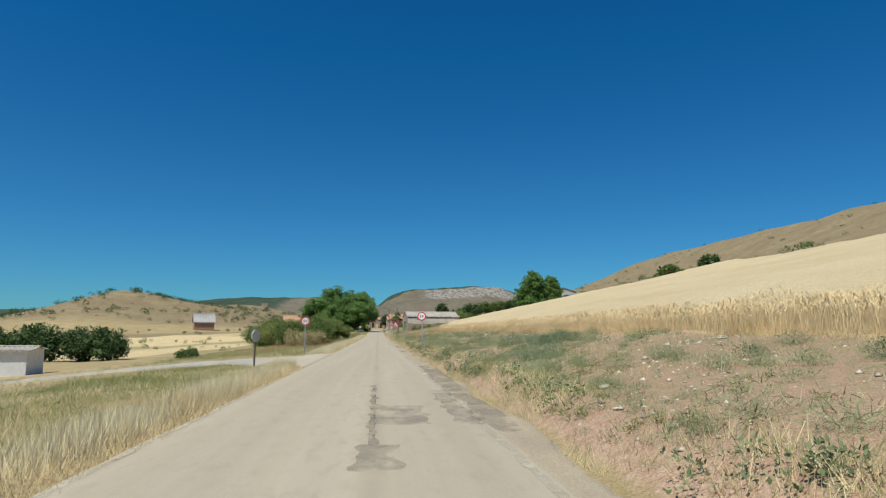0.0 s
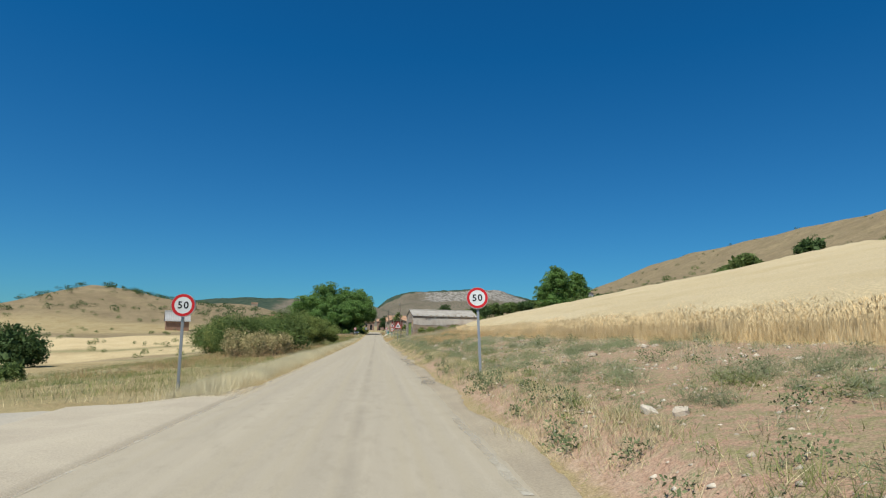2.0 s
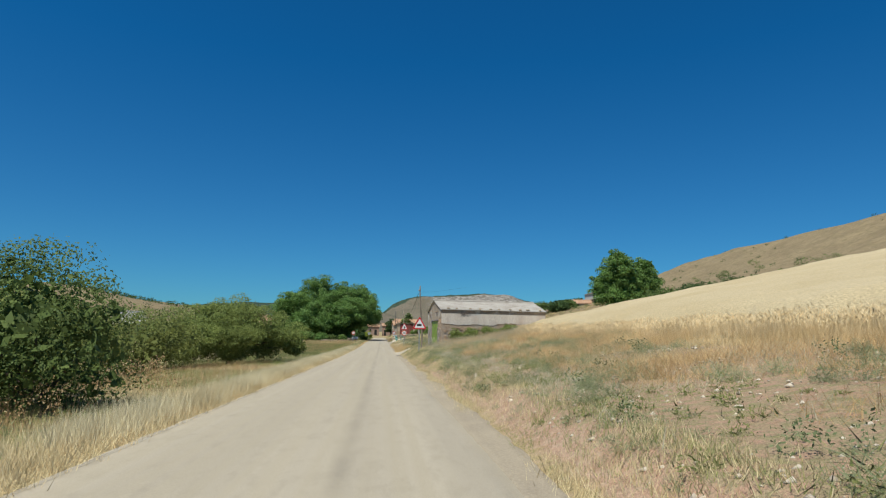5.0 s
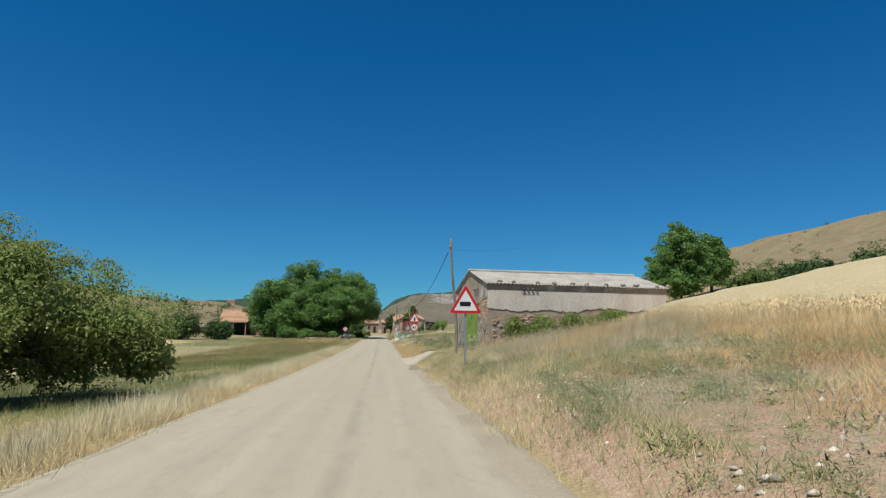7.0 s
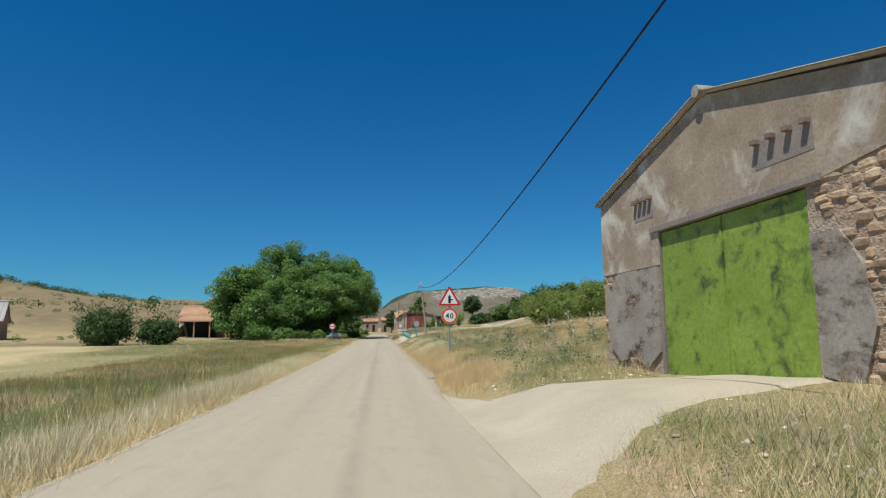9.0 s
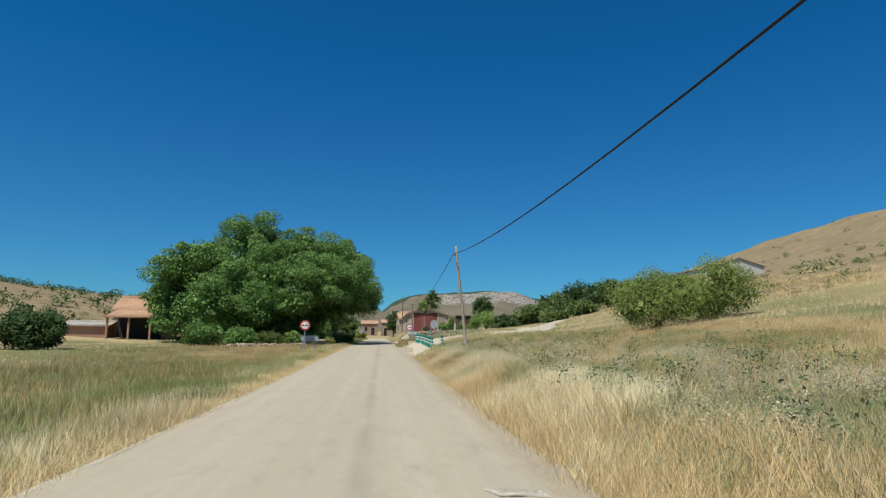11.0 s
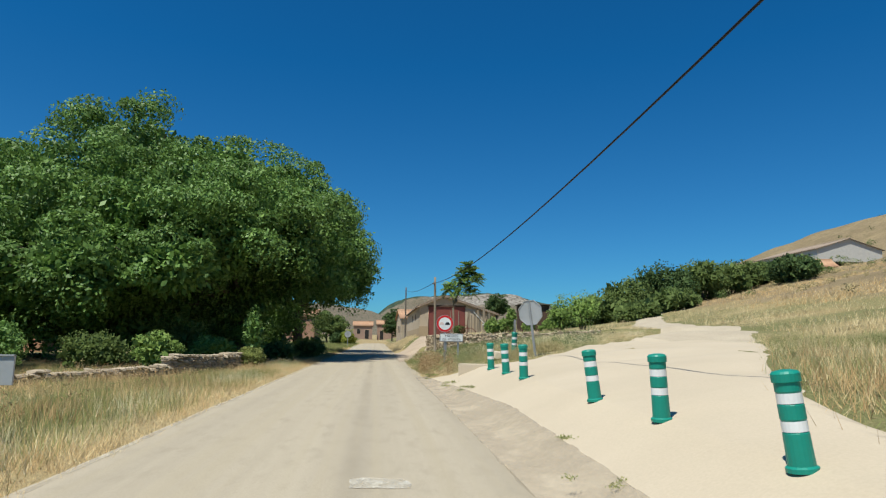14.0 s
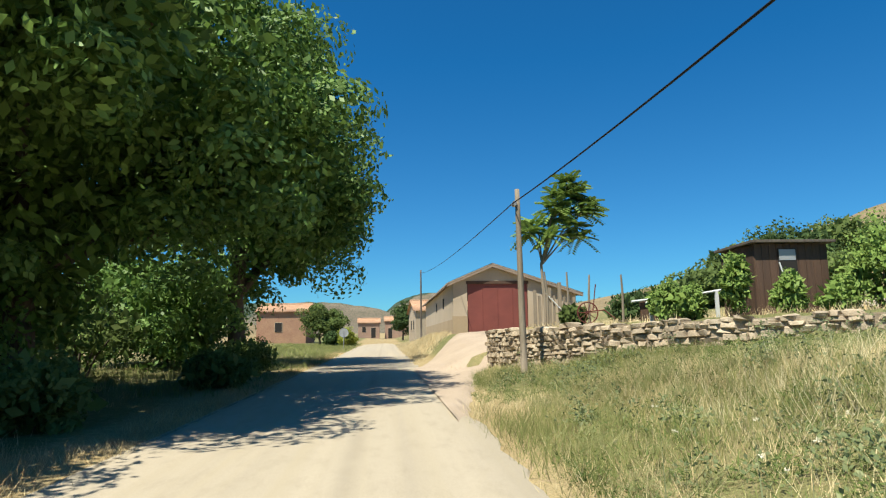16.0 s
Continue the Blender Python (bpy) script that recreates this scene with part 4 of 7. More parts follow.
# ---- stones ----
def stone_mesh(seed, material=None):
    """One rough block, about 1 m each way, uneven."""
    rnd = random.Random(seed)
    bm = bmesh.new()
    bmesh.ops.create_cube(bm, size=1)
    bmesh.ops.bevel(bm, geom=bm.edges[:], offset=0.2, segments=1, affect="EDGES")
    for v in bm.verts:
        v.co += Vector((rnd.uniform(-0.08, 0.08), rnd.uniform(-0.08, 0.08), rnd.uniform(-0.08, 0.08)))
    return mesh_of("stone", bm, material or M_STONE)


STONES = [stone_mesh(k) for k in range(9)]


def dry_wall(name, label, line, height_m, thick, course=0.15, seed=0, drop=0.25, keep=1.0, top=None, size=1.0):
    """A dry stone wall: every stone an object of its own on a rubble core."""
    rnd = random.Random(seed)
    w = thing(name, label, "stone wall", at=(line[0][0], line[0][1], 0))
    org = Vector((line[0][0], line[0][1], 0))
    core = bmesh.new()
    for a, b in zip(line, line[1:]):
        a, b = Vector((*a, 0)), Vector((*b, 0))
        d = b - a
        n = Vector((-d.y, d.x, 0)).normalized() * (thick * 0.36)
        za, zb = spot(a.x, a.y) if not drop else drop_z(a), spot(b.x, b.y) if not drop else drop_z(b)
        ha, hb = (height_m * 0.6, height_m * 0.6) if top is None else (top + 0.03 * a.x - 0.06 - za, top + 0.03 * b.x - 0.06 - zb)
        vs = [core.verts.new(q - org) for q in (a - n + Vector((0, 0, za - 0.3)), a + n + Vector((0, 0, za - 0.3)), b + n + Vector((0, 0, zb - 0.3)), b - n + Vector((0, 0, zb - 0.3)), a - n + Vector((0, 0, za + ha)), a + n + Vector((0, 0, za + ha)), b + n + Vector((0, 0, zb + hb)), b - n + Vector((0, 0, zb + hb)))]
        for f in ((0, 1, 2, 3), (4, 5, 6, 7), (0, 1, 5, 4), (1, 2, 6, 5), (2, 3, 7, 6), (3, 0, 4, 7)):
            core.faces.new([vs[i] for i in f])
    bmesh.ops.recalc_face_normals(core, faces=core.faces[:])
    part("core", core, M_STONE, w)
    for a, b in zip(line, line[1:]):
        a, b = Vector((*a, 0)), Vector((*b, 0))
        length = (b - a).length
        ang = math.atan2(b.y - a.y, b.x - a.x)
        z = 0.0
        while z < (height_m if top is None else 1.6) - 0.04:
            hc = course * rnd.uniform(0.65, 1.4)
            s = rnd.uniform(-0.1, 0.1)
            while s < length:
                wd = size * rnd.choice((rnd.uniform(0.08, 0.16), rnd.uniform(0.14, 0.3), rnd.uniform(0.24, 0.42)))
                if rnd.random() < keep or z < height_m * 0.5:
                    c = a.lerp(b, min((s + wd / 2) / length, 1))
                    g = spot(c.x, c.y) if not drop else drop_z(c)
                    if top is not None and g + z + hc > top + 0.03 * c.x + rnd.uniform(-0.02, 0.06):
                        s += wd
                        continue
                    m = Matrix.Translation(c - org + Vector((0, 0, g + z + hc / 2))) @ pose(0, 0, 0, rnd.uniform(-6, 6), rnd.uniform(-6, 6), math.degrees(ang) + rnd.uniform(-9, 9)) @ Matrix.Diagonal((wd * 1.02, thick * rnd.uniform(0.85, 1.15), hc * 1.06, 1))
                    part("stone", rnd.choice(STONES), None, w, m=m)
                s += wd
            z += hc
    return w


def drop_z(v):
    """Foot of the terrace wall: the ground just before it."""
    return min(spot(v.x - 0.55, v.y - 0.55), spot(v.x, v.y))


dry_wall("terrace_wall", "low dry stone wall holding up a garden", [(3.45, 181.5), (3.75, 179.3), (4.75, 176.5), (6.4, 174.2), (9.2, 171.5), (10.8, 170.4)], 0.7, 0.42, 0.12, 1, top=1.66)
dry_wall("field_wall", "low dry stone wall under the trees", [(-6.1, 160.3), (-5.4, 162.0), (-4.7, 164.2)], 0.58, 0.36, 0.085, 2, 0, 0.8, size=0.7)
dry_wall("tumbled_wall", "tumbled overgrown row of pale field stones", [(-10.4, 153.2), (-8.2, 156.8), (-6.1, 160.3)], 0.3, 0.42, 0.1, 3, 0, 0.4, size=0.75)

# block of concrete by the name board
kb = new("concrete_block", mesh_of("concrete_block", box(bmesh.new(), (-0.40, -0.12, -0.2), (0.38, 0.12, 0.15), 0.02), M_CONC))
kb.matrix_basis = pose(2.52, 156.4, spot(2.52, 156.4), 0, 0, -25)
sl = stone_mesh(77)
sl.materials[0] = M_CONC
sl = new("concrete_lump", sl)
sl.matrix_basis = pose(3.5, 157.8, spot(3.5, 157.8) + 0.06, 4, 10, 20) @ Matrix.Diagonal((0.62, 0.42, 0.24, 1))
tagged(sl, "rough pale lump of broken concrete in the weeds", "concrete lump")
tagged(kb, "low pale concrete block at the edge of the yard", "concrete block")

# ---- barn ----
M_PLASTER = surface("old_plaster", (0.28, 0.21, 0.152), (0.39, 0.31, 0.235), 1.3, 25, 0.95, bump=0.4, dist=0.01, stain=(0.56, 0.51, 0.44), stain_scale=1.2)
M_RENDER = surface("whitish_render", (0.70, 0.62, 0.53), (0.56, 0.46, 0.38), 1.0, 25, 0.95, bump=0.3, dist=0.01, stain=(0.58, 0.53, 0.48), stain_scale=0.8, stretch=(1, 1, 0.4))
M_RUBBLE = surface("rubble_mortar", (0.46, 0.34, 0.24), (0.37, 0.26, 0.185), 2.0, 16, 0.95, bump=1.0, dist=0.05, stain=(0.40, 0.33, 0.26), stain_scale=0.9)
M_FIBRE = surface("grey_corrugated_sheet", (0.42, 0.38, 0.33), (0.33, 0.29, 0.25), 1.0, 30, 0.9, bump=0.2, dist=0.01, stain=(0.25, 0.21, 0.17), stain_scale=1.2)
M_GREENDOOR = surface("rusty_green_paint", (0.19, 0.275, 0.04), (0.25, 0.335, 0.055), 1.2, 20, 0.5, bump=0.2, dist=0.004, stain=(0.055, 0.075, 0.028), stain_scale=3.2)
# Near black that stands in for unlit insides of windows, doorways and the porch.
M_DARK = plain("dark_inside_shade", (0.03, 0.027, 0.025), 0.9)
# Painted shadow tone below the brick teeth; also colours lintel and door frame.
M_SHADOW_LINTEL = surface("violet_grey_shadow_and_lintel", (0.22, 0.185, 0.175), (0.28, 0.23, 0.2), 2, 25, 0.9)
M_REDBRICK = surface("old_brick", (0.27, 0.2, 0.16), (0.22, 0.16, 0.13), 4, 40, 0.9, per_object=0.2)

BX, BY, BZ = 4.85, 90.75, 0.15
barn = thing("barn", "old rubble and plaster barn with green door and corrugated roof", "barn", at=(BX, BY, BZ), turn=4.5)
LEN, WID, EAVE, APEX = 8.6, 6.9, 3.22, 4.12


def wall_pieces(boxes, tri=None):
    bm = bmesh.new()
    for lo, hi in boxes:
        box(bm, lo, hi)
    if tri:
        (x0, x1), pts = tri
        a = [bm.verts.new((x0, y, z)) for y, z in pts]
        b = [bm.verts.new((x1, y, z)) for y, z in pts]
        bm.faces.new(a)
        bm.faces.new(b[::-1])
        for k in range(len(pts)):
            bm.faces.new((a[k], b[k], b[(k + 1) % len(pts)], a[(k + 1) % len(pts)]))
    bmesh.ops.recalc_face_normals(bm, faces=bm.faces[:])
    return bm


DY0, DY1, DZ0, DZ1 = 1.75, 4.85, 0.12, 2.42
gable = part("gable_wall", wall_pieces([], ((0, 0.4), [(0, -0.5), (WID, -0.5), (WID, 1.9), (DY1, 1.9), (DY1, DZ0 - 0.05), (DY0, DZ0 - 0.05), (DY0, DZ1), (0, DZ1 + 0.25)])), M_RUBBLE, barn, "rubble stone with grey mortar patches")
part("gable_plaster", wall_pieces([], ((-0.02, 0.4), [(0, DZ1 + 0.25), (DY0, DZ1), (DY1, DZ1), (DY1, 1.9), (WID, 1.9), (WID, EAVE), (WID / 2, APEX), (0, EAVE)])), M_PLASTER, barn, "brown plaster with pale patches")
part("front_wall", wall_pieces([((0.4, 0, -0.5), (LEN, 0.4, EAVE))]), M_RUBBLE, barn, "rubble stone wall")
low = [(x, 2.05 + 0.08 * float(wave(x, x, 0.9, 3)) + random.Random(int(x * 100)).uniform(-0.05, 0.05) + 0.02 * x) for x in np.arange(0.0, LEN + 0.01, 0.12)]
part("front_render", flat([(0.0, 2.96)] + low + [(LEN, 2.96)], -0.025, 0.002), M_RENDER, barn, "pale streaked render with a broken lower edge")
part("eave_strip", box(bmesh.new(), (0.0, -0.022, 2.955), (LEN, 0.001, EAVE)), M_PLASTER, barn, "brown strip under the eave")
M_MORTAR = surface("grey_mortar", (0.29, 0.25, 0.215), (0.37, 0.325, 0.28), 2.0, 25, 0.95, bump=0.4, dist=0.01, stain=(0.27, 0.215, 0.165), stain_scale=1.6)
broken(M_MORTAR, 2.4, 0.36, 0.5)
for edge in ([(4.95, 0.55), (5.3, 0.3), (5.75, 0.45), (6.2, 0.35), (6.6, 0.6), (6.75, 1.2), (6.7, 1.88), (5.9, 1.885), (4.93, 1.88)], [(0.95, 0.9), (1.2, 0.3), (1.66, 0.4), (1.68, 1.885), (1.3, 1.88), (1.05, 1.5)], [(0.25, 1.2), (0.5, 1.0), (0.7, 1.35), (0.6, 1.8), (0.3, 1.75)]):
    bm = bmesh.new()
    a = [bm.verts.new((-0.045, y + random.Random(int(y * 91)).uniform(-0.04, 0.04), z)) for y, z in edge]
    b = [bm.verts.new((0.02, v.co.y, v.co.z)) for v in a]
    bm.faces.new(a)
    for k in range(len(a)):
        bm.faces.new((a[k], b[k], b[(k + 1) % len(a)], a[(k + 1) % len(a)]))
    bmesh.ops.recalc_face_normals(bm, faces=bm.faces[:])
    part("mortar_patch", bm, M_MORTAR, barn, "smeared grey mortar patch")
part("back_wall", wall_pieces([((0.4, WID - 0.4, -0.5), (LEN, WID, EAVE))]), M_RUBBLE, barn)
part("far_gable", wall_pieces([((LEN - 0.4, 0.4, -0.5), (LEN, WID - 0.4, EAVE))], ((LEN - 0.4, LEN), [(0, EAVE), (WID, EAVE), (WID / 2, APEX)])), M_PLASTER, barn)


def corrugated(x0, x1, ya, za, yb, zb, wave_len=0.18, amp=0.022, thick=0.012, seed=0, fine=6, down=7):
    """A corrugated sheet; the waves run down the slope."""
    n = int((x1 - x0) / (wave_len / fine))
    xs = np.linspace(x0, x1, n)
    ts = np.linspace(0, 1, down)
    X, T = np.meshgrid(xs, ts)
    lap = np.floor(T * 3.001) * 0.006
    Z = za + (zb - za) * T + amp * np.sin(X * 2 * math.pi / wave_len) + 0.02 * wave(X, T * 3, 0.6, seed) - lap
    Y = ya + (yb - ya) * T
    top = np.stack([X, Y, Z], -1).reshape(-1, 3)
    i = np.arange(X.size).reshape(X.shape)
    q = np.stack([i[:-1, :-1], i[:-1, 1:], i[1:, 1:], i[1:, :-1]], -1).reshape(-1, 4)
    v = np.concatenate([top, top - (0, 0, thick)])
    m = X.size
    rim = np.concatenate([i[0], i[1:, -1], i[-1, -2::-1], i[-2:0:-1, 0]])
    side = np.stack([rim, np.roll(rim, -1), np.roll(rim, -1) + m, rim + m], -1)
    return v, np.concatenate([q, q[:, ::-1] + m, side])


for ya, yb, label in ((-0.12, WID / 2, "grey corrugated sheets"), (WID + 0.06, WID / 2, "grey corrugated sheets")):
    rise = (APEX - EAVE) / (WID / 2)
    za = EAVE + 0.05 - rise * 0.12
    v, q = corrugated(-0.12, LEN + 0.12, ya, za, yb, APEX + 0.06)
    part("roof_sheet", mesh_from("roof_sheet", v, quads=q, material=M_FIBRE, smooth=True), None, barn)
part("ridge_cap", tube(bmesh.new(), [(-0.14, WID / 2, APEX + 0.045), (LEN + 0.14, WID / 2, APEX + 0.045)], 0.09, 10), M_FIBRE, barn)
for k in range(2):
    y0, y1 = ((DY0 + 0.02, (DY0 + DY1) / 2 - 0.008), ((DY0 + DY1) / 2 + 0.008, DY1 - 0.02))[k]
    leaf = part("door_leaf", box(bmesh.new(), (0.03, y0, DZ0 - 0.05), (0.075, y1, DZ1 - 0.02), 0.006), M_GREENDOOR, barn, "green painted sheet steel with rust")
    part("edge_strip", box(bmesh.new(), (0.02, y0 + 0.01, DZ0), (0.032, y0 + 0.05, DZ1 - 0.05), 0.003), M_GREENDOOR, leaf)
part("lintel", box(bmesh.new(), (-0.06, DY0 - 0.25, DZ1), (0.2, DY1 + 0.2, DZ1 + 0.09), 0.01), M_SHADOW_LINTEL, barn, "thin concrete lintel")
part("door_frame", box(bmesh.new(), (-0.01, DY1, DZ0 - 0.05), (0.12, DY1 + 0.06, DZ1), 0.006), M_SHADOW_LINTEL, barn)
for y0, z0, wdt in ((4.95, 2.68, 0.62), (1.55, 2.78, 0.95)):
    # The panel's violet-grey paints the shadow that the teeth cast down the wall.
    v = part("vent", box(bmesh.new(), (-0.025, y0, z0), (0.02, y0 + wdt, z0 + 0.34), 0.006), M_SHADOW_LINTEL, barn, "violet-grey panel painting the shadow below brick teeth")
    for k in range(4):
        y = y0 + 0.06 + k * (wdt - 0.14) / 3
        part("brick", box(bmesh.new(), (-0.11, y - 0.04, z0 + 0.30), (-0.02, y + 0.05, z0 + 0.36), 0.005), M_REDBRICK, v)
# Front wall: same panel, tooth shadow put in as colour.
v = part("vent", box(bmesh.new(), (1.55, -0.025, 2.72), (2.35, 0.02, 3.05), 0.006), M_SHADOW_LINTEL, barn, "violet-grey panel painting the shadow below brick teeth")
for k in range(4):
    part("brick", box(bmesh.new(), (1.6 + k * 0.2, -0.11, 3.02), (1.69 + k * 0.2, -0.02, 3.08), 0.005), M_REDBRICK, v)
# rubble facing, stone by stone
M_BARNSTONE = surface("reddish_field_stone", (0.52, 0.37, 0.25), (0.40, 0.26, 0.17), 3, 25, 0.95, bump=0.7, dist=0.02, per_object=0.3)
RUBBLE = [stone_mesh(k + 20, M_BARNSTONE) for k in range(7)]
rnd = random.Random(5)
z = -0.1
while z < 2.45:
    hc = rnd.uniform(0.08, 0.15)
    y = 0.0
    while y < WID - 0.1:
        wd = rnd.uniform(0.1, 0.28)
        inside = y + wd > DY0 and y < DY1
        if not inside and (z < 1.78 or y + wd < DY0) and rnd.random() < (0.6 if y < DY0 else 0.42):
            part("stone", rnd.choice(RUBBLE), None, barn, m=Matrix.Translation((0.02, y + wd / 2, z + hc / 2)) @ pose(0, 0, 0, rnd.uniform(-5, 5), 0, rnd.uniform(-4, 4)) @ Matrix.Diagonal((rnd.uniform(0.05, 0.1), wd * 0.9, hc * 0.85, 1)))
        y += wd
    x = 0.2
    while x < 4.8:
        wd = rnd.uniform(0.09, 0.27)
        if rnd.random() < 0.5 and 0.3 < z < 1.82:
            part("stone", rnd.choice(RUBBLE), None, barn, m=Matrix.Translation((x + wd / 2, 0.0, z + hc / 2)) @ pose(0, 0, 0, 0, rnd.uniform(-5, 5), rnd.uniform(-4, 4)) @ Matrix.Diagonal((wd * 0.95, rnd.uniform(0.05, 0.11), hc * 0.86, 1)))
        x += wd
    z += hc
# stones that weigh down the eaves
for k in range(11):
    s = new("roof_stone", STONES[k % 9])
    p = barn.matrix_basis @ Vector((0.5 + k * 0.85 + rnd.uniform(-0.2, 0.2), 0.12 + rnd.uniform(-0.05, 0.1), EAVE + 0.15))
    s.matrix_basis = Matrix.Translation(p) @ pose(0, 0, 0, 14, 0, rnd.uniform(0, 90)) @ Matrix.Diagonal((rnd.uniform(0.18, 0.3), 0.16, 0.13, 1))
    tagged(s, "loose stone weighing down the barn's roof sheets", "stone", "stones on the barn roof")

# ---- houses ----
M_TILE = surface("clay_tiles", (0.40, 0.22, 0.13), (0.48, 0.30, 0.19), 1.2, 14, 0.9, bump=0.4, dist=0.02)
M_OCHRE = surface("ochre_masonry", (0.42, 0.25, 0.16), (0.36, 0.20, 0.135), 0.9, 12, 0.95, bump=0.4, dist=0.02)
M_SANDWALL = surface("sandy_render", (0.50, 0.40, 0.29), (0.42, 0.33, 0.24), 0.6, 20, 0.95, bump=0.2, dist=0.01)
M_PINK = surface("pink_stone_masonry", (0.42, 0.27, 0.2), (0.34, 0.22, 0.17), 0.8, 10, 0.95, bump=0.4, dist=0.02)
M_REDDOOR = surface("dull_red_paint", (0.245, 0.072, 0.058), (0.20, 0.06, 0.05), 1.0, 25, 0.55, bump=0.05)
M_WOODWALL = surface("dark_plank_wood", (0.13, 0.075, 0.05), (0.09, 0.055, 0.04), 2, 40, 0.8, bump=0.5, dist=0.006, stretch=(6, 6, 0.4), per_object=0.15)
M_OLDTILE = surface("weathered_roof_tiles", (0.27, 0.205, 0.155), (0.33, 0.25, 0.19), 1.2, 14, 0.9, bump=0.3, dist=0.02)
M_GARAGE = surface("pale_garage_render", (0.52, 0.42, 0.31), (0.46, 0.37, 0.275), 0.5, 18, 0.95, bump=0.05, dist=0.004, grain=(0.9, 1.06))
M_GARAGELOW = surface("earth_stained_render", (0.45, 0.34, 0.22), (0.40, 0.295, 0.19), 0.7, 18, 0.95, bump=0.1, dist=0.006, grain=(0.86, 1.08))
M_GREYROOF = surface("pale_sheet_roof", (0.40, 0.38, 0.36), (0.34, 0.32, 0.30), 0.5, 15, 0.7)


def tile_roof(x0, x1, ya, za, yb, zb, step=0.3, amp=0.05):
    v, q = corrugated(x0, x1, ya, za, yb, zb, step, amp, 0.06, fine=4, down=3)
    return v, q


def house(name, label, at, turn, size, eave, ridge, wall_m, roof_m, openings=(), over=0.3, tiles=0.3, category="house"):
    """A gabled house: its ridge along local x. openings: (side, from, to, low, high, kind)."""
    x, y = at
    h = thing(name, label, category, at=(x, y, spot(x, y)), turn=turn)
    w, d = size
    t = 0.3
    part("wall", wall_pieces([((0, 0, -0.8), (w, t, eave))]), wall_m, h)
    part("wall", wall_pieces([((0, d - t, -0.8), (w, d, eave))]), wall_m, h)
    for x0 in (0, w - t):
        part("wall", wall_pieces([((x0, t, -0.8), (x0 + t, d - t, eave))], ((x0, x0 + t), [(0, eave), (d, eave), (d / 2, ridge)])), wall_m, h)
    rise = (ridge - eave) / (d / 2)
    for ya in (-over, d + over):
        v, q = tile_roof(-over, w + over, ya, eave + 0.04 - rise * over, d / 2, ridge + 0.06, tiles)
        part("roof", mesh_from("roof", v, quads=q, material=roof_m, smooth=True), None, h)
    part("ridge", tube(bmesh.new(), [(-over, d / 2, ridge + 0.05), (w + over, d / 2, ridge + 0.05)], 0.1, 8), roof_m, h)
    for side, a, b, lo, hi, kind in openings:
        m = {"door": M_WOODWALL, "window": M_DARK, "hollow": M_DARK, "red": M_REDDOOR}[kind]
        if side == "front":
            o = part("door" if kind in ("door", "red") else "window", box(bmesh.new(), (a, -0.03, lo), (b, 0.05, hi), 0.01), m, h)
            part("frame", ring([(a - 0.06, lo), (b + 0.06, lo), (b + 0.06, hi + 0.06), (a - 0.06, hi + 0.06)], [(a, lo + 0.01), (b, lo + 0.01), (b, hi), (a, hi)], -0.05, 0.02), M_SANDWALL, o)
        else:
            o = part("window", box(bmesh.new(), (-0.03, a, lo), (0.05, b, hi), 0.01), m, h)
            part("sill", box(bmesh.new(), (-0.08, a - 0.05, lo - 0.06), (0.02, b + 0.05, lo), 0.005), M_SANDWALL, o)
    return h


# garage by the ramp: the gable looks down the road
gz = 1.62
GA = thing("garage", "rendered garage with a wide dull red metal door and tiled roof", "garage", at=(3.75, 195.0, gz))
part("left_wall", wall_pieces([((0, 0.3, -1.2), (0.3, 22, 2.85))]), M_GARAGE, GA)
part("right_wall", wall_pieces([((6.3, 0.3, -1.2), (6.6, 22, 2.2))]), M_GARAGE, GA)
part("back_wall", wall_pieces([((0.3, 21.7, -1.2), (6.3, 22, 2.2))]), M_GARAGE, GA)
part("front_wall", wall_pieces([((0, 0, -1.2), (0.75, 0.3, 2.85)), ((4.0, 0, -1.2), (6.6, 0.3, 2.2)), ((0.75, 0, 2.78), (4.0, 0.3, 2.95))]), M_GARAGE, GA)
bm = bmesh.new()
ol = [(0, 2.85), (0.75, 2.85), (0.75, 2.95), (4.0, 2.95), (4.0, 2.2), (6.6, 2.2), (6.6, 2.35), (2.1, 3.72)]
prism(bm, ol, 0.001, 0.299)
part("gable", bm, M_GARAGE, GA, "pale rendered gable")
for xa, za, xb, zb in ((-0.3, 2.76, 2.1, 3.82), (6.95, 2.2, 2.1, 3.82)):
    v, q = corrugated(-0.25, 22.2, xa, za, xb, zb, 0.3, 0.045, 0.06, fine=4)
    v = v[:, (1, 0, 2)]
    part("roof", mesh_from("roof", v, quads=q[:, ::-1], material=M_OLDTILE, smooth=True), None, GA)
part("verge", flat([(-0.3, 2.6), (-0.3, 2.76), (2.1, 3.82), (6.95, 2.2), (6.95, 2.05), (2.1, 3.62)], -0.24, -0.03), M_OLDTILE, GA, "weathered roof edge")
part("plinth", wall_pieces([((-0.015, -0.015, -1.2), (0.755, 0.28, 1.05)), ((-0.015, 0.28, -1.2), (0.1, 22, 0.9))]), M_GARAGELOW, GA, "earth-stained lower wall")
part("lintel", box(bmesh.new(), (0.7, -0.03, 2.74), (4.05, 0.1, 2.9), 0.01), M_WOODWALL, GA, "dark lintel")
dr = part("door", box(bmesh.new(), (0.78, 0.05, 0.02), (3.97, 0.12, 2.76), 0.005), M_REDDOOR, GA, "dull red folding metal door")
for k in range(1, 4):
    part("seam", box(bmesh.new(), (0.78 + k * 0.8 - 0.01, 0.035, 0.05), (0.78 + k * 0.8 + 0.01, 0.052, 2.74)), M_REDDOOR, dr)
part("window", box(bmesh.new(), (-0.03, 5, 1.7), (0.06, 5.7, 2.3), 0.01), M_DARK, GA)
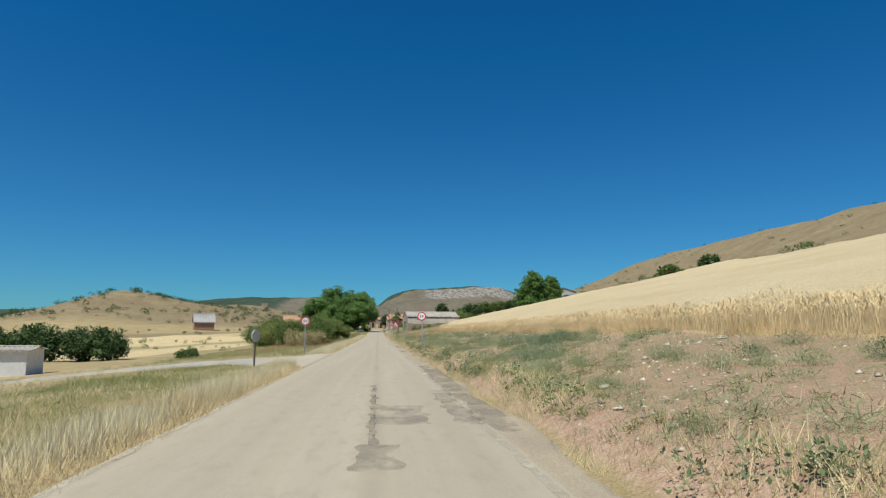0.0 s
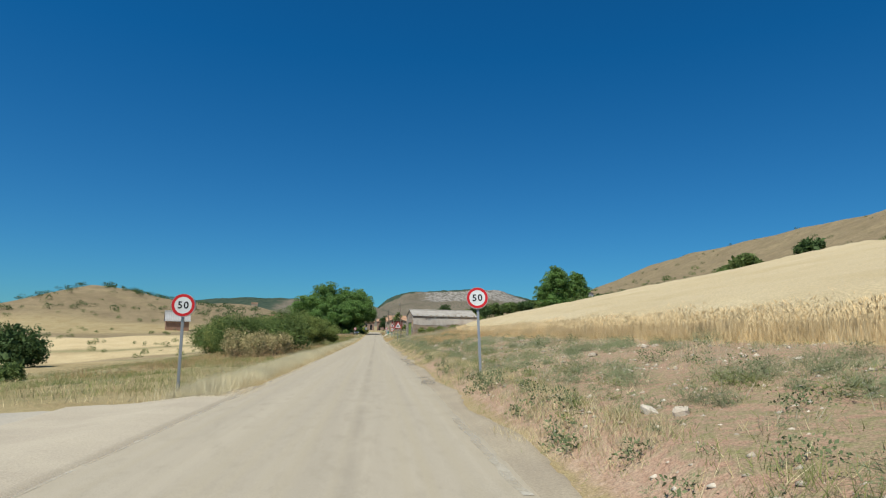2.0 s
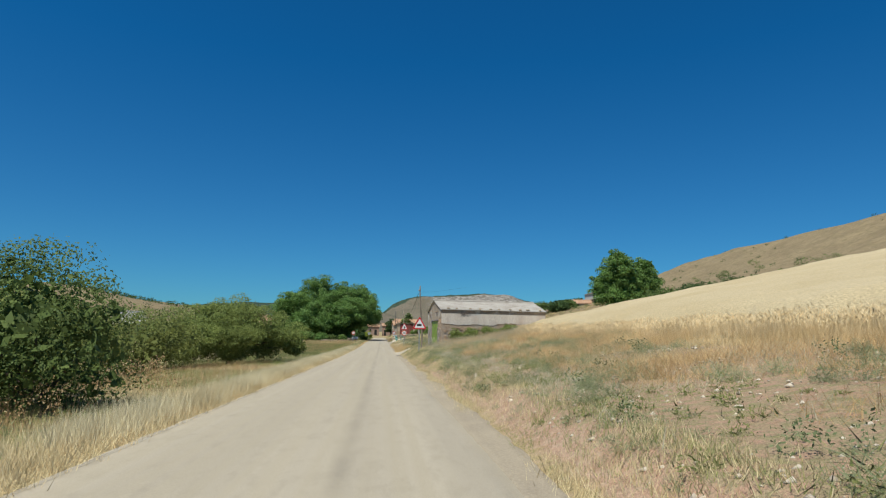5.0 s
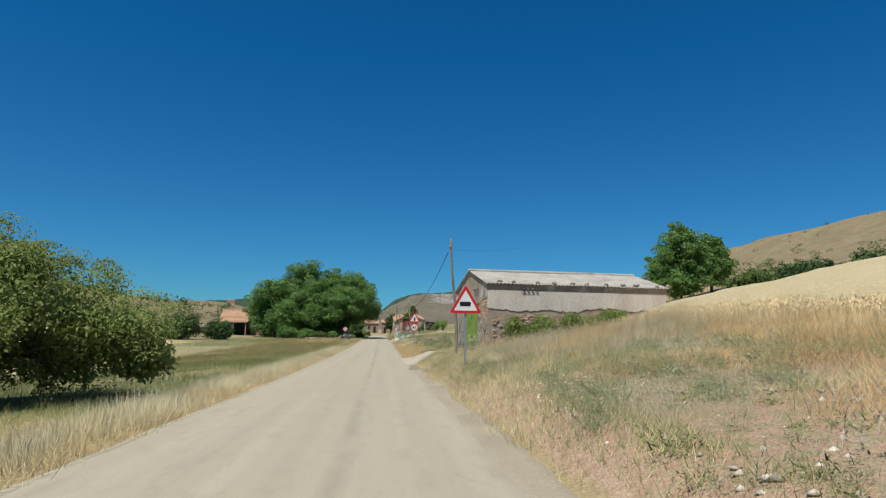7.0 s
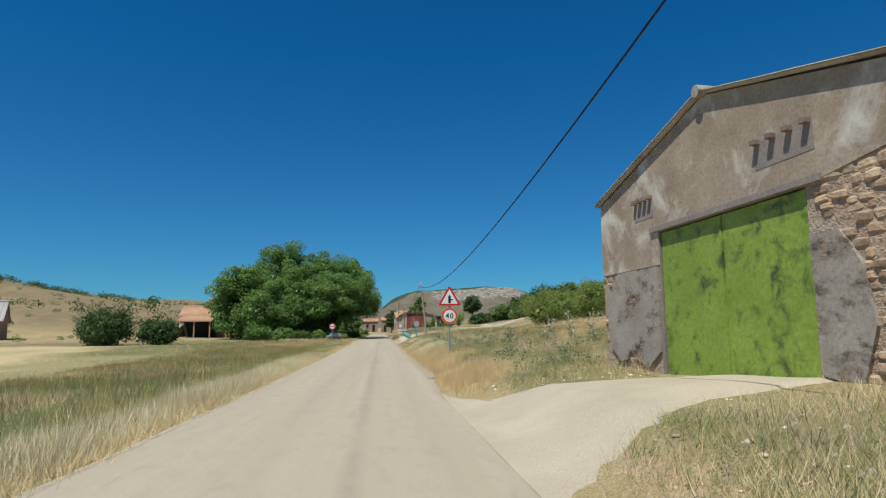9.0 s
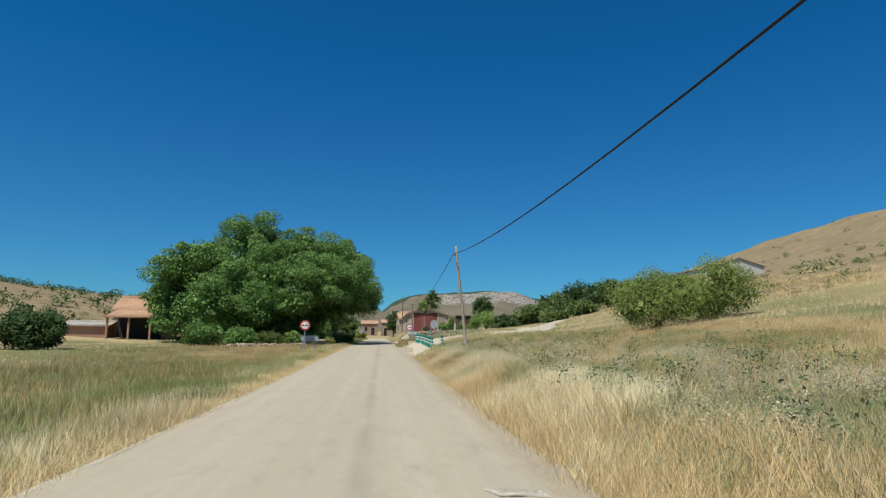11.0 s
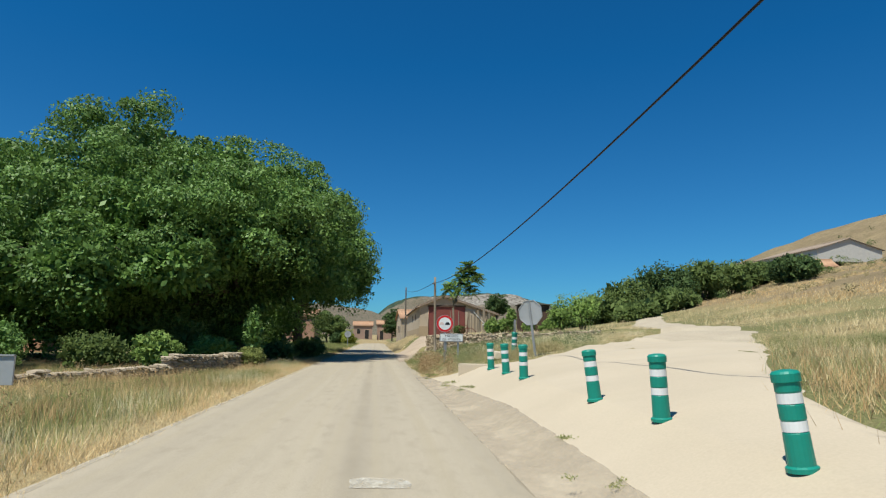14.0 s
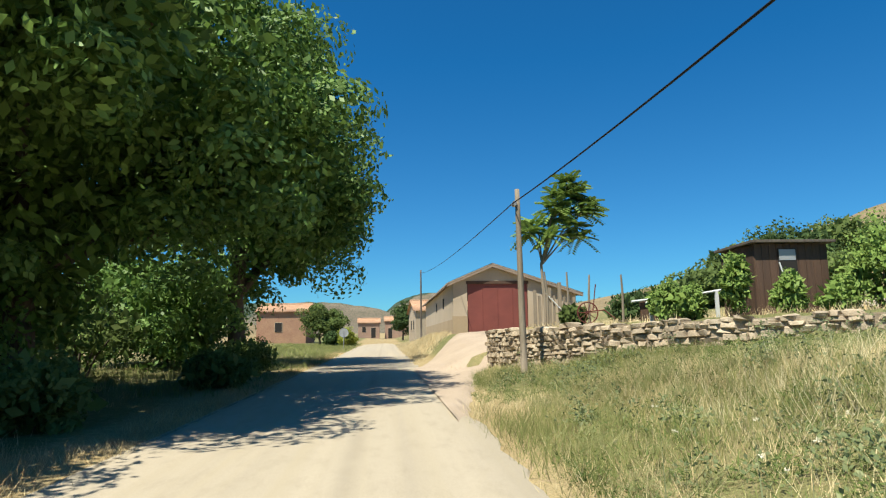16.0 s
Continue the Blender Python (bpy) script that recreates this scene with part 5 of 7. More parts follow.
part("window", box(bmesh.new(), (-0.03, 10, 1.7), (0.06, 10.7, 2.3), 0.01), M_DARK, GA)

house("farmhouse", "low ochre farmhouse with clay tiled roof behind dark bushes", (-28.2, 178), 4, (9.5, 6.5), 2.9, 4.4, M_OCHRE, M_TILE, [("front", 5.5, 6.4, 0.6, 1.9, "window")])
porch = thing("porch", "open tiled porch on wooden posts before the farmhouse", "porch", at=(-27.6, 175.0, spot(-27.6, 175)))
v, q = tile_roof(-0.2, 4.6, -0.3, 2.2, 3.0, 3.1)
part("roof", mesh_from("roof", v, quads=q, material=M_TILE, smooth=True), None, porch)
for x in (0.1, 2.2, 4.3):
    part("post", box(bmesh.new(), (x - 0.09, -0.1, -0.3), (x + 0.09, 0.08, 2.25), 0.01), M_OCHRE, porch)
# The porch's deep shade is put into this wall's colour.
part("back_wall", box(bmesh.new(), (0.0, 2.75, -0.3), (4.4, 2.9, 2.85)), M_DARK, porch, "back wall coloured near black for the porch's shade")
house("outbuilding", "long low shed with pale roof beside the farmhouse", (-32.2, 176), 2, (4.2, 3.5), 1.1, 1.5, M_OCHRE, M_FIBRE, category="shed")
house("field_hut", "small field hut with pale sheet roof on the plain", (-50.0, 164.0), 20, (5.2, 4.6), 2.4, 4.6, M_OCHRE, M_GREYROOF, category="hut", tiles=0.4)
house("tower_house", "small ochre tower on the far slope", (-57, 300), 10, (2.8, 2.8), 1.3, 1.6, M_SANDWALL, M_TILE, over=0.1)
house("white_shed", "white-walled shed with flat dark roof in the low field", (-36.2, 44.0), 8, (6.0, 4.0), 2.5, 2.75, plain("white_wall", (0.7, 0.68, 0.66), 0.8), M_FIBRE, category="shed", tiles=0.4)
house("brick_house", "orange-brown brick house at the village edge", (-16.5, 246), -3, (6.4, 7), 3.9, 5.0, M_OCHRE, M_TILE, [("front", 2.4, 3.3, 1.2, 2.4, "window")])
house("gate_house", "pinkish stone house with a dark doorway at the road's end", (-6.4, 318), 0, (5.2, 7), 3.7, 4.9, M_PINK, M_TILE, [("front", 1.0, 1.9, 1.4, 2.7, "window"), ("front", 3.2, 4.3, 0.0, 2.5, "hollow")])
house("stone_house", "pinkish stone house with small dark windows", (0.2, 322), 0, (5.5, 7), 4.4, 5.6, M_PINK, M_TILE, [("front", 0.8, 1.8, 0.0, 2.6, "hollow"), ("front", 3.4, 4.2, 1.8, 3.0, "window")])
house("row_house", "sandy house with tiled roof behind the garage", (3.8, 236), 3, (8, 9), 3.6, 5.0, M_SANDWALL, M_TILE, [("left", 2, 2.9, 1.4, 2.5, "window"), ("left", 5, 5.9, 1.4, 2.5, "window")])
house("row_house", "reddish house with tiled roof up the street", (4.6, 268), -2, (8, 9), 4.6, 6.0, M_PINK, M_TILE, [("left", 2, 2.9, 1.4, 2.5, "window")])
house("hillside_house", "small house with orange roof on the slope", (55.0, 217), -12, (5.0, 3.4), 1.3, 2.3, M_SANDWALL, M_TILE, [("front", 1.0, 1.6, 0.4, 1.0, "window")])
house("hillside_barn", "long pale barn with dark roof edge on the slope", (79.0, 230), 90, (16, 11), 1.2, 2.9, plain("pale_barn_render", (0.55, 0.52, 0.48), 0.9), M_OLDTILE, category="barn", tiles=0.6)

# ---- garden shed and its surroundings ----
sz = spot(8.4, 174.9) - 0.02
shed = thing("garden_shed", "small brown plank shed with flat roof behind the stone wall", "shed", at=(8.05, 175.0, sz), turn=-3)
for k in range(10):
    part("plank", box(bmesh.new(), (k * 0.16, 0, -0.1), (k * 0.16 + 0.152, 0.03, 1.55 + 0.012 * (k % 3)), 0.004), M_WOODWALL, shed)
for k in range(7):
    part("plank", box(bmesh.new(), (-0.015, 0.03 + k * 0.2, -0.1), (0.02, 0.03 + k * 0.2 + 0.192, 1.55), 0.004), M_WOODWALL, shed)
part("back_wall", box(bmesh.new(), (0, 1.42, -0.1), (1.6, 1.46, 1.5)), M_WOODWALL, shed)
part("side_wall", box(bmesh.new(), (1.57, 0.03, -0.1), (1.6, 1.42, 1.5)), M_WOODWALL, shed)
part("roof", box(bmesh.new(), (-0.1, -0.14, 1.57), (1.72, 1.6, 1.63), 0.01), M_POLEDARK, shed)
part("sill_beam", box(bmesh.new(), (-0.02, -0.05, -0.14), (1.62, -0.002, -0.04), 0.01), M_POLEDARK, shed)
wn_ = part("window", box(bmesh.new(), (0.5, -0.025, 0.85), (0.9, 0.0, 1.45), 0.006), M_DARK, shed)
part("pane", box(bmesh.new(), (0.52, -0.032, 1.2), (0.88, -0.022, 1.43)), M_SIGNBACK, wn_)
part("prop", tube(bmesh.new(), [(0.68, -0.14, 0.2), (0.5, -0.05, 1.15)], 0.016, 6), M_BAND, shed)
fr = thing("pergola_frame", "low white-painted pergola frame in the garden", "pergola", at=(6.35, 176.5, spot(6.6, 176.6)))
for x in (0.0, 0.5, 1.62):
    part("post", box(bmesh.new(), (x - 0.035, -0.035, -0.2), (x + 0.035, 0.035, 0.42 + 0.16 * x), 0.005), M_BAND, fr)
part("beam", tube(bmesh.new(), [(-0.12, 0, 0.42), (0.8, 0, 0.56), (1.75, 0, 0.71)], 0.03, 6), M_BAND, fr)
part("beam", tube(bmesh.new(), [(-0.1, 0.9, 0.5), (0.8, 0.9, 0.6), (1.75, 0.9, 0.74)], 0.03, 6), M_BAND, fr)
part("back_board", box(bmesh.new(), (0.15, 0.95, -0.1), (1.7, 1.0, 0.55), 0.005), M_WOODWALL, fr, "dark brown board")
# old farm implement
rk = thing("hay_rake", "old rusty red hay rake with a spoked wheel", "farm implement", at=(5.2, 177.6, spot(5.4, 177.8) + 0.02))
M_OLDRED = surface("rusty_red_iron", (0.22, 0.06, 0.045), (0.14, 0.05, 0.04), 6, 40, 0.7, 0.3)
wh = part("wheel", ring(shift(circle(0.27, 24), 0.27), shift(circle(0.245, 24), 0.27), -0.015, 0.015), M_OLDRED, rk)
for k in range(10):
    a = k * math.pi / 5
    part("spoke", tube(bmesh.new(), [(0, 0, 0.27), (0.25 * math.cos(a), 0, 0.27 + 0.25 * math.sin(a))], 0.009, 5), M_OLDRED, wh)
part("axle", tube(bmesh.new(), [(0, -0.05, 0.27), (0.1, 0.9, 0.3)], 0.022, 6), M_OLDRED, rk)
part("drawbar", tube(bmesh.new(), [(0, 0.1, 0.3), (0.5, 0.2, 0.34), (0.75, 0.15, 0.12)], 0.02, 6), M_OLDRED, rk)
part("lever", tube(bmesh.new(), [(0.2, 0.2, 0.3), (0.3, 0.2, 1.0)], 0.014, 6), M_OLDRED, rk)
# weathered boards beside the garage
bf = thing("board_fence", "grey weathered upright boards beside the garage", "fence", at=(7.85, 194.2, spot(7.9, 194.2)))
rnd = random.Random(12)
for k in range(9):
    x, hgt = k * 0.26, rnd.uniform(1.6, 2.5)
    part("board", box(bmesh.new(), (x, rnd.uniform(-0.02, 0.02), -0.3), (x + rnd.uniform(0.1, 0.22), 0.04, hgt), 0.005), M_POLEWOOD, bf)
part("brace", tube(bmesh.new(), [(0.5, -0.06, 2.0), (2.0, -0.08, 0.4)], 0.03, 6), M_BAND, bf)
for k, (x, y, hgt) in enumerate([(4.6, 179.2, 1.5), (5.0, 178.6, 1.4), (5.5, 178.4, 1.3), (4.9, 180.6, 1.7), (6.1, 177.6, 1.2)]):
    s = new("fence_stake", mesh_of("fence_stake", tube(bmesh.new(), [(0, 0, -0.3), (0.02, 0.01, hgt * 0.6), (0.05 * (k % 3 - 1), 0, hgt)], [0.035, 0.03, 0.022], 7), M_POLEWOOD))
    s.matrix_basis = pose(x, y, spot(x, y))
    tagged(s, "weathered wooden fence stake in the garden", "fence stake", "garden fence stakes")


# ---- plants ----
RNG = np.random.default_rng(7)


def blade_mesh(name, base, tall, wide, lean, material):
    """Fine grass blades that lean every way."""
    n = len(base)
    a = RNG.uniform(0, 2 * np.pi, n)
    side = np.stack([np.cos(a), np.sin(a), np.zeros(n)], -1) * (wide / 2)[:, None]
    b = RNG.uniform(0, 2 * np.pi, n)
    away = np.stack([np.cos(b), np.sin(b), np.zeros(n)], -1) * (lean * tall)[:, None]
    up = np.zeros((n, 3))
    up[:, 2] = tall
    v = np.stack([base - side, base + side, base + up * (1 - 0.25 * lean[:, None]) + away], 1).reshape(-1, 3)
    t = np.arange(n * 3).reshape(-1, 3)
    return mesh_from(name, v, tris=t, material=material)


def leaf_mesh(name, centres, radii, per, leaf, material, droop=0.3, seed=0, flatten=0.8, lift=0.25, skin=0.6, facing=0.0):
    """Leaves in clumps: each a folded diamond."""
    g = np.random.default_rng(seed)
    n = len(centres) * per
    c = np.repeat(centres, per, 0)
    r = np.repeat(np.broadcast_to(radii, len(centres)), per)
    d = g.normal(size=(n, 3))
    d[:, 2] += lift
    d /= np.linalg.norm(d, axis=1)[:, None]
    p = c + d * (r * g.uniform(skin, 1, n))[:, None] * np.array([1, 1, flatten])
    axis = d * 0.7 + g.normal(size=(n, 3)) * 0.7 + np.array([0, 0, -droop])
    axis /= np.linalg.norm(axis, axis=1)[:, None]
    side = np.cross(axis, g.normal(size=(n, 3)))
    if facing:
        # leaves lie like shingles over the clump
        axis = np.cross(d, g.normal(size=(n, 3))) + d * 0.35 * g.normal(size=(n, 1))
        axis /= np.linalg.norm(axis, axis=1)[:, None] + 1e-9
        side = np.cross(axis, d + g.normal(size=(n, 3)) * (1 - facing))
    side /= np.linalg.norm(side, axis=1)[:, None] + 1e-9
    L = (np.repeat(np.broadcast_to(leaf, len(centres)), per) * g.uniform(0.6, 1.3, n))[:, None]
    v = np.stack([p, p + axis * L * 0.5 + side * L * 0.27, p + axis * L, p + axis * L * 0.5 - side * L * 0.27], 1).reshape(-1, 3)
    q = np.arange(n * 4).reshape(-1, 4)
    return mesh_from(name, v, quads=q, material=material)


def eared_mesh(name, base, tall, material):
    """Cereal stalks: a thin stem with a plump nodding ear."""
    n = len(base)
    a = RNG.uniform(0, 2 * np.pi, n)
    side = np.stack([np.cos(a), np.sin(a), np.zeros(n)], -1)
    b = RNG.uniform(0, 2 * np.pi, n)
    away = np.stack([np.cos(b), np.sin(b), np.zeros(n)], -1) * (tall * RNG.uniform(0.05, 0.3, n))[:, None]
    up = np.zeros((n, 3))
    up[:, 2] = tall
    neck = base + up * 0.82 + away * 0.6
    mid = base + up * 0.93 + away * 0.95
    tip = base + up * 1.0 + away * 1.5
    v = np.stack([base - side * 0.006, base + side * 0.006, neck, mid - side * 0.009, mid + side * 0.009, tip], 1).reshape(-1, 3)
    o = (np.arange(n) * 6)[:, None, None]
    t = (np.array([[0, 1, 2], [2, 4, 3], [3, 4, 5]])[None] + o).reshape(-1, 3)
    return mesh_from(name, v, tris=t, material=material)


def spray_mesh(name, centres, radii, per, wide, material, seed=0, flat_z=0.8):
    """Bushy weeds: fine shoots that spread out from the foot of each plant."""
    g = np.random.default_rng(seed)
    n = len(centres) * per
    c = np.repeat(centres, per, 0)
    r = np.repeat(radii, per)[:, None]
    d = g.normal(size=(n, 3))
    d[:, 2] = np.abs(d[:, 2]) * 0.9 + 0.15
    d /= np.linalg.norm(d, axis=1)[:, None]
    d[:, 2] *= flat_z
    a = c + d * r * g.uniform(0.0, 1.0, (n, 1)) ** 0.6 * 0.85
    b = a + (d * 0.6 + g.normal(0, 0.75, (n, 3))) * r * g.uniform(0.08, 0.22, (n, 1))
    s = g.normal(size=(n, 3))
    s /= np.linalg.norm(s, axis=1)[:, None]
    w = wide * g.uniform(0.6, 1.3, (n, 1))
    v = np.stack([a - s * w, a + s * w, b], 1).reshape(-1, 3)
    return mesh_from(name, v, tris=np.arange(n * 3).reshape(-1, 3), material=material)


def scatter(n, x0, x1, y0, y1, clump=0.0, cl_scale=1.0, seed=1, per=1, spread=0.08, keep=None):
    """Places in a stretch of the plan, in tufts, thinned in patches."""
    m = int(n * 2.2 / per)
    x, y = RNG.uniform(x0, x1, m), RNG.uniform(y0, y1, m)
    w = wave(x, y, cl_scale, seed) * clump + RNG.uniform(0, 1, m)
    ok = w > 0.45
    if keep is not None:
        ok &= keep(x, y)
    x, y = x[ok][: n // per], y[ok][: n // per]
    if per > 1:
        x, y = np.repeat(x, per), np.repeat(y, per)
        x, y = x + RNG.normal(0, spread, len(x)), y + RNG.normal(0, spread, len(y))
    return np.stack([x, y, height(x, y) - 0.01], -1)


def in_side_track(x, y):
    lo = np.interp(x, (-60, -24, -9, -4.6, -2.5), (20, 16.5, 14.2, 11.6, 8.5))
    hi = np.interp(x, (-60, -24, -10, -5, -2.5), (24, 20.5, 19.5, 19.9, 20.5))
    return (y > lo - 0.2) & (y < hi + 0.2)


def in_drive(x, y):
    lo = np.interp(x, (1.3, 2.3, 3.5, 4.6), (90.5, 91.5, 92.4, 92.3))
    hi = np.interp(x, (1.3, 1.9, 2.6, 4.6), (99.4, 96.8, 95.2, 94.7))
    return (x > 1.2) & (x < 4.7) & (y > lo) & (y < hi)


def in_barn(x, y):
    return (x > 4.3) & (x < 14.4) & (y > 90.6) & (y < 99.2)


def in_yard(x, y):
    lo = np.interp(x, (1.3, 2.6, 3.05, 3.8, 5.2, 9.2, 11.2), (139.4, 140.0, 142.6, 145.8, 148.5, 154.6, 158.2))
    hi = np.interp(x, (1.3, 2.0, 2.85, 3.75, 5.2, 7.0, 9.6), (160.4, 158.2, 156.5, 155.6, 157.1, 159.9, 163.1))
    return (x > 1.2) & (y > lo) & (y < hi) & (x < 10.3)


def in_ramp(x, y):
    lo = np.interp(x, (1.2, 2.7, 8.2), (170.5, 179.6, 194.7))
    hi = np.interp(x, (1.2, 2.3, 3.6), (189, 191.5, 194.7))
    return (x > 1.2) & (y > lo - 0.1) & (y < hi) & (x < 8)


def in_hill_track(x, y):
    lo = np.interp(y, (158, 162.4, 167.5, 174, 186, 204), (10, 9.4, 12.2, 15.3, 18.8, 27))
    hi = np.interp(y, (157.5, 164.4, 172, 185, 203), (10.8, 15.4, 18.4, 21.7, 29.7))
    return (x > lo) & (x < hi) & (y > 157.5) & (y < 204)


def free(x, y):
    return ~in_hill_track(x, y) & ~(in_side_track(x, y) & (x < -2.4)) & ~in_drive(x, y) & ~in_barn(x, y) & ~in_yard(x, y) & ~in_ramp(x, y) & ~((x > 3.7) & (x < 10.6) & (y > 194.6) & (y < 217))


def lay(name, label, me, category="grass"):
    return tagged(new(name, me), label, category, kind="stuff")


def tufts(name, label, n, area, tall, wide, lean, material, clump=0.5, cl=1.0, seed=1, per=6, spread=0.07, keep=None, category="grass"):
    k = (lambda x, y: free(x, y) & keep(x, y)) if keep else free
    p = scatter(n, *area, clump, cl, seed, per, spread, k)
    m = len(p)
    hgt = RNG.uniform(*tall, m) * (0.85 + 0.25 * wave(p[:, 0], p[:, 1], 0.7, seed + 3))
    return lay(name, label, blade_mesh(name, p, hgt, RNG.uniform(*wide, m), RNG.uniform(*lean, m), material), category)


def weeds(name, label, n, area, size, leaf, per, material, clump=1.0, cl=0.6, seed=1, keep=None):
    """Low rounded weeds: small leaves in domes."""
    k = (lambda x, y: free(x, y) & keep(x, y)) if keep else free
    p = scatter(n, *area, clump, cl, seed, 1, 0, k)
    s = RNG.uniform(*size, len(p)) * RNG.uniform(0.6, 1.0, len(p))
    return lay(name, label, spray_mesh(name, p, s * 1.25, per, leaf, material, seed), "weeds")


# along the left edge
tufts("verge_grass", "tall dry pale grass along the road edge", 80000, (-3.9, -2.62, -12.5, 120), (0.14, 0.42), (0.003, 0.007), (0.15, 0.8), M_DRY, 0.35, 0.9, 1, 9, 0.09)
tufts("low_verge_grass", "short dry grass at the road edge", 50000, (-3.3, -2.5, -12.5, 205), (0.05, 0.18), (0.004, 0.008), (0.3, 1.0), M_DRY, 0.3, 1.5, 2, 8, 0.06)
tufts("field_grass", "dry grass of the fields", 90000, (-24, -4.2, -10, 200), (0.12, 0.32), (0.005, 0.012), (0.15, 0.8), M_DRY, 0.8, 0.35, 3, 10, 0.14)
tufts("ditch_weeds", "tall dark green weeds in the shallow ditch", 26000, (-13, -4.8, 80, 132), (0.2, 0.55), (0.004, 0.010), (0.1, 0.6), M_DARKGRASS, 1.6, 0.3, 58, 12, 0.2)
tufts("ditch_grass", "green grass in the shallow ditch", 90000, (-20, -3.2, 84, 168), (0.12, 0.34), (0.004, 0.009), (0.15, 0.8), M_DARKGRASS, 0.7, 0.4, 5, 9, 0.14, lambda x, y: ((y < 150) | (x < -6)) & (x > -15 + 4 * wave(x, y, 0.12, 2)) & (y > 88 + 5 * wave(x, y, 0.3, 4)))
tufts("olive_grass", "olive grass among the dry grass", 80000, (-15, -3.5, 22, 90), (0.12, 0.32), (0.004, 0.009), (0.15, 0.8), M_GREENGRASS, 1.0, 0.3, 7, 9, 0.14)
tufts("lush_grass", "green grass before the stone wall", 40000, (-10, -3.1, 120, 166), (0.08, 0.26), (0.003, 0.007), (0.2, 0.9), M_GREENGRASS, 0.7, 0.6, 27, 10, 0.13)
tufts("corner_grass", "green grass behind the bleached verge", 26000, (-9, -3.6, -6, 12), (0.1, 0.3), (0.003, 0.007), (0.2, 0.8), M_GREENGRASS, 0.5, 0.5, 78, 10, 0.13)
tufts("dock_stalks", "rusty brown dock and sorrel stalks", 11000, (-11, -4.6, 30, 74), (0.2, 0.6), (0.004, 0.011), (0.1, 0.5), M_RUST, 1.1, 0.45, 6, 12, 0.22)
tufts("dock_stalks", "rusty brown weed stalks before the trees", 22000, (-14, -3.8, 96, 168), (0.2, 0.5), (0.006, 0.014), (0.1, 0.5), M_RUST, 1.1, 0.5, 8, 12, 0.2)
# along the right edge and up the bank
tufts("verge_grass", "dry grass along the road edge below the bank", 40000, (1.6, 2.7, -12, 90), (0.08, 0.26), (0.004, 0.008), (0.2, 0.9), M_DRY, 0.8, 0.6, 11, 8, 0.07, lambda x, y: x > 1.6 + 0.3 * wave(x, y, 0.8, 2) + 0.3 * (y < 34))
tufts("shoulder_grass", "low yellow-green grass beside the gravel shoulder", 26000, (1.85, 2.75, -12, 92), (0.07, 0.24), (0.003, 0.007), (0.2, 0.9), M_GREENGRASS, 0.7, 0.5, 31, 9, 0.1)
tufts("bank_grass", "scattered dry tufts on the bank", 9000, (2.2, 7.2, -12, 96), (0.06, 0.22), (0.004, 0.009), (0.3, 1.0), M_DRY, 0.9, 0.7, 12, 11, 0.1)
tufts("bank_green", "thin green shoots on the bank", 18000, (2.0, 6.8, -12, 92), (0.05, 0.2), (0.004, 0.009), (0.3, 1.0), M_GREENGRASS, 1.1, 0.6, 13, 11, 0.12)
tufts("bank_thistles", "faded thistles and dead stems on the bank", 9000, (2.2, 7.4, -12, 140), (0.1, 0.3), (0.004, 0.011), (0.15, 0.8), M_THISTLE, 0.9, 1.1, 14, 11, 0.1)
tufts("bank_rust", "tall rusty orange grass along the top of the bank", 70000, (3.6, 9.5, 46, 92), (0.12, 0.42), (0.003, 0.007), (0.3, 1.1), M_RUST, 1.5, 0.5, 57, 12, 0.16)
tufts("bank_straw", "reddish dry weeds near the barn", 50000, (4.0, 11.0, 50, 98), (0.12, 0.42), (0.003, 0.007), (0.3, 1.1), M_TAN, 1.5, 0.5, 15, 12, 0.2)
tufts("meadow_grass", "dry meadow grass beyond the barn", 28000, (1.6, 15, 96.3, 143), (0.08, 0.28), (0.003, 0.007), (0.15, 0.8), M_DRY, 0.5, 0.5, 16, 10, 0.13)
tufts("meadow_edge_grass", "orange-tan grass leaning along the meadow edge", 24000, (1.6, 3.1, 98, 132), (0.12, 0.38), (0.003, 0.007), (0.2, 0.8), M_TAN, 0.5, 0.6, 32, 10, 0.12)
tufts("meadow_low", "short mixed grass under the meadow weeds", 40000, (2.0, 7.5, 96.3, 141), (0.06, 0.2), (0.003, 0.007), (0.3, 1.0), M_TAN, 0.4, 0.7, 33, 8, 0.1)
tufts("meadow_green", "olive grass in the meadow", 96000, (2.4, 13, 96.5, 144), (0.12, 0.36), (0.003, 0.008), (0.2, 0.8), M_DARKGRASS, 1.0, 0.4, 17, 10, 0.15)
tufts("meadow_rust", "brown seeding weeds in the meadow", 44000, (3, 18, 102, 150), (0.14, 0.4), (0.003, 0.008), (0.1, 0.5), M_RUST, 1.1, 0.5, 18, 11, 0.18)
tufts("meadow_straw", "orange-brown dry weeds across the meadow", 60000, (4.5, 17, 98, 138), (0.15, 0.42), (0.003, 0.007), (0.2, 0.9), M_TAN, 1.2, 0.35, 30, 10, 0.16)
tufts("upper_meadow", "dry grass on the slope", 44000, (15, 46, 99, 200), (0.18, 0.45), (0.010, 0.024), (0.15, 0.7), M_DRY, 0.5, 0.2, 19, 8, 0.25, lambda x, y: (x < 30) | (y < 152))
tufts("rise_grass", "sparse orange-tan grass on the rise beyond the yard", 22000, (28, 62, 150, 215), (0.2, 0.55), (0.02, 0.04), (0.2, 0.8), M_TAN, 1.0, 0.15, 60, 8, 0.3)
tufts("yard_edge_grass", "dry grass around the yard", 30000, (3.0, 16, 142, 170), (0.12, 0.36), (0.003, 0.008), (0.15, 0.7), M_DRY, 0.5, 0.5, 34, 10, 0.14, lambda x, y: wall_side(x, y) < -0.25)
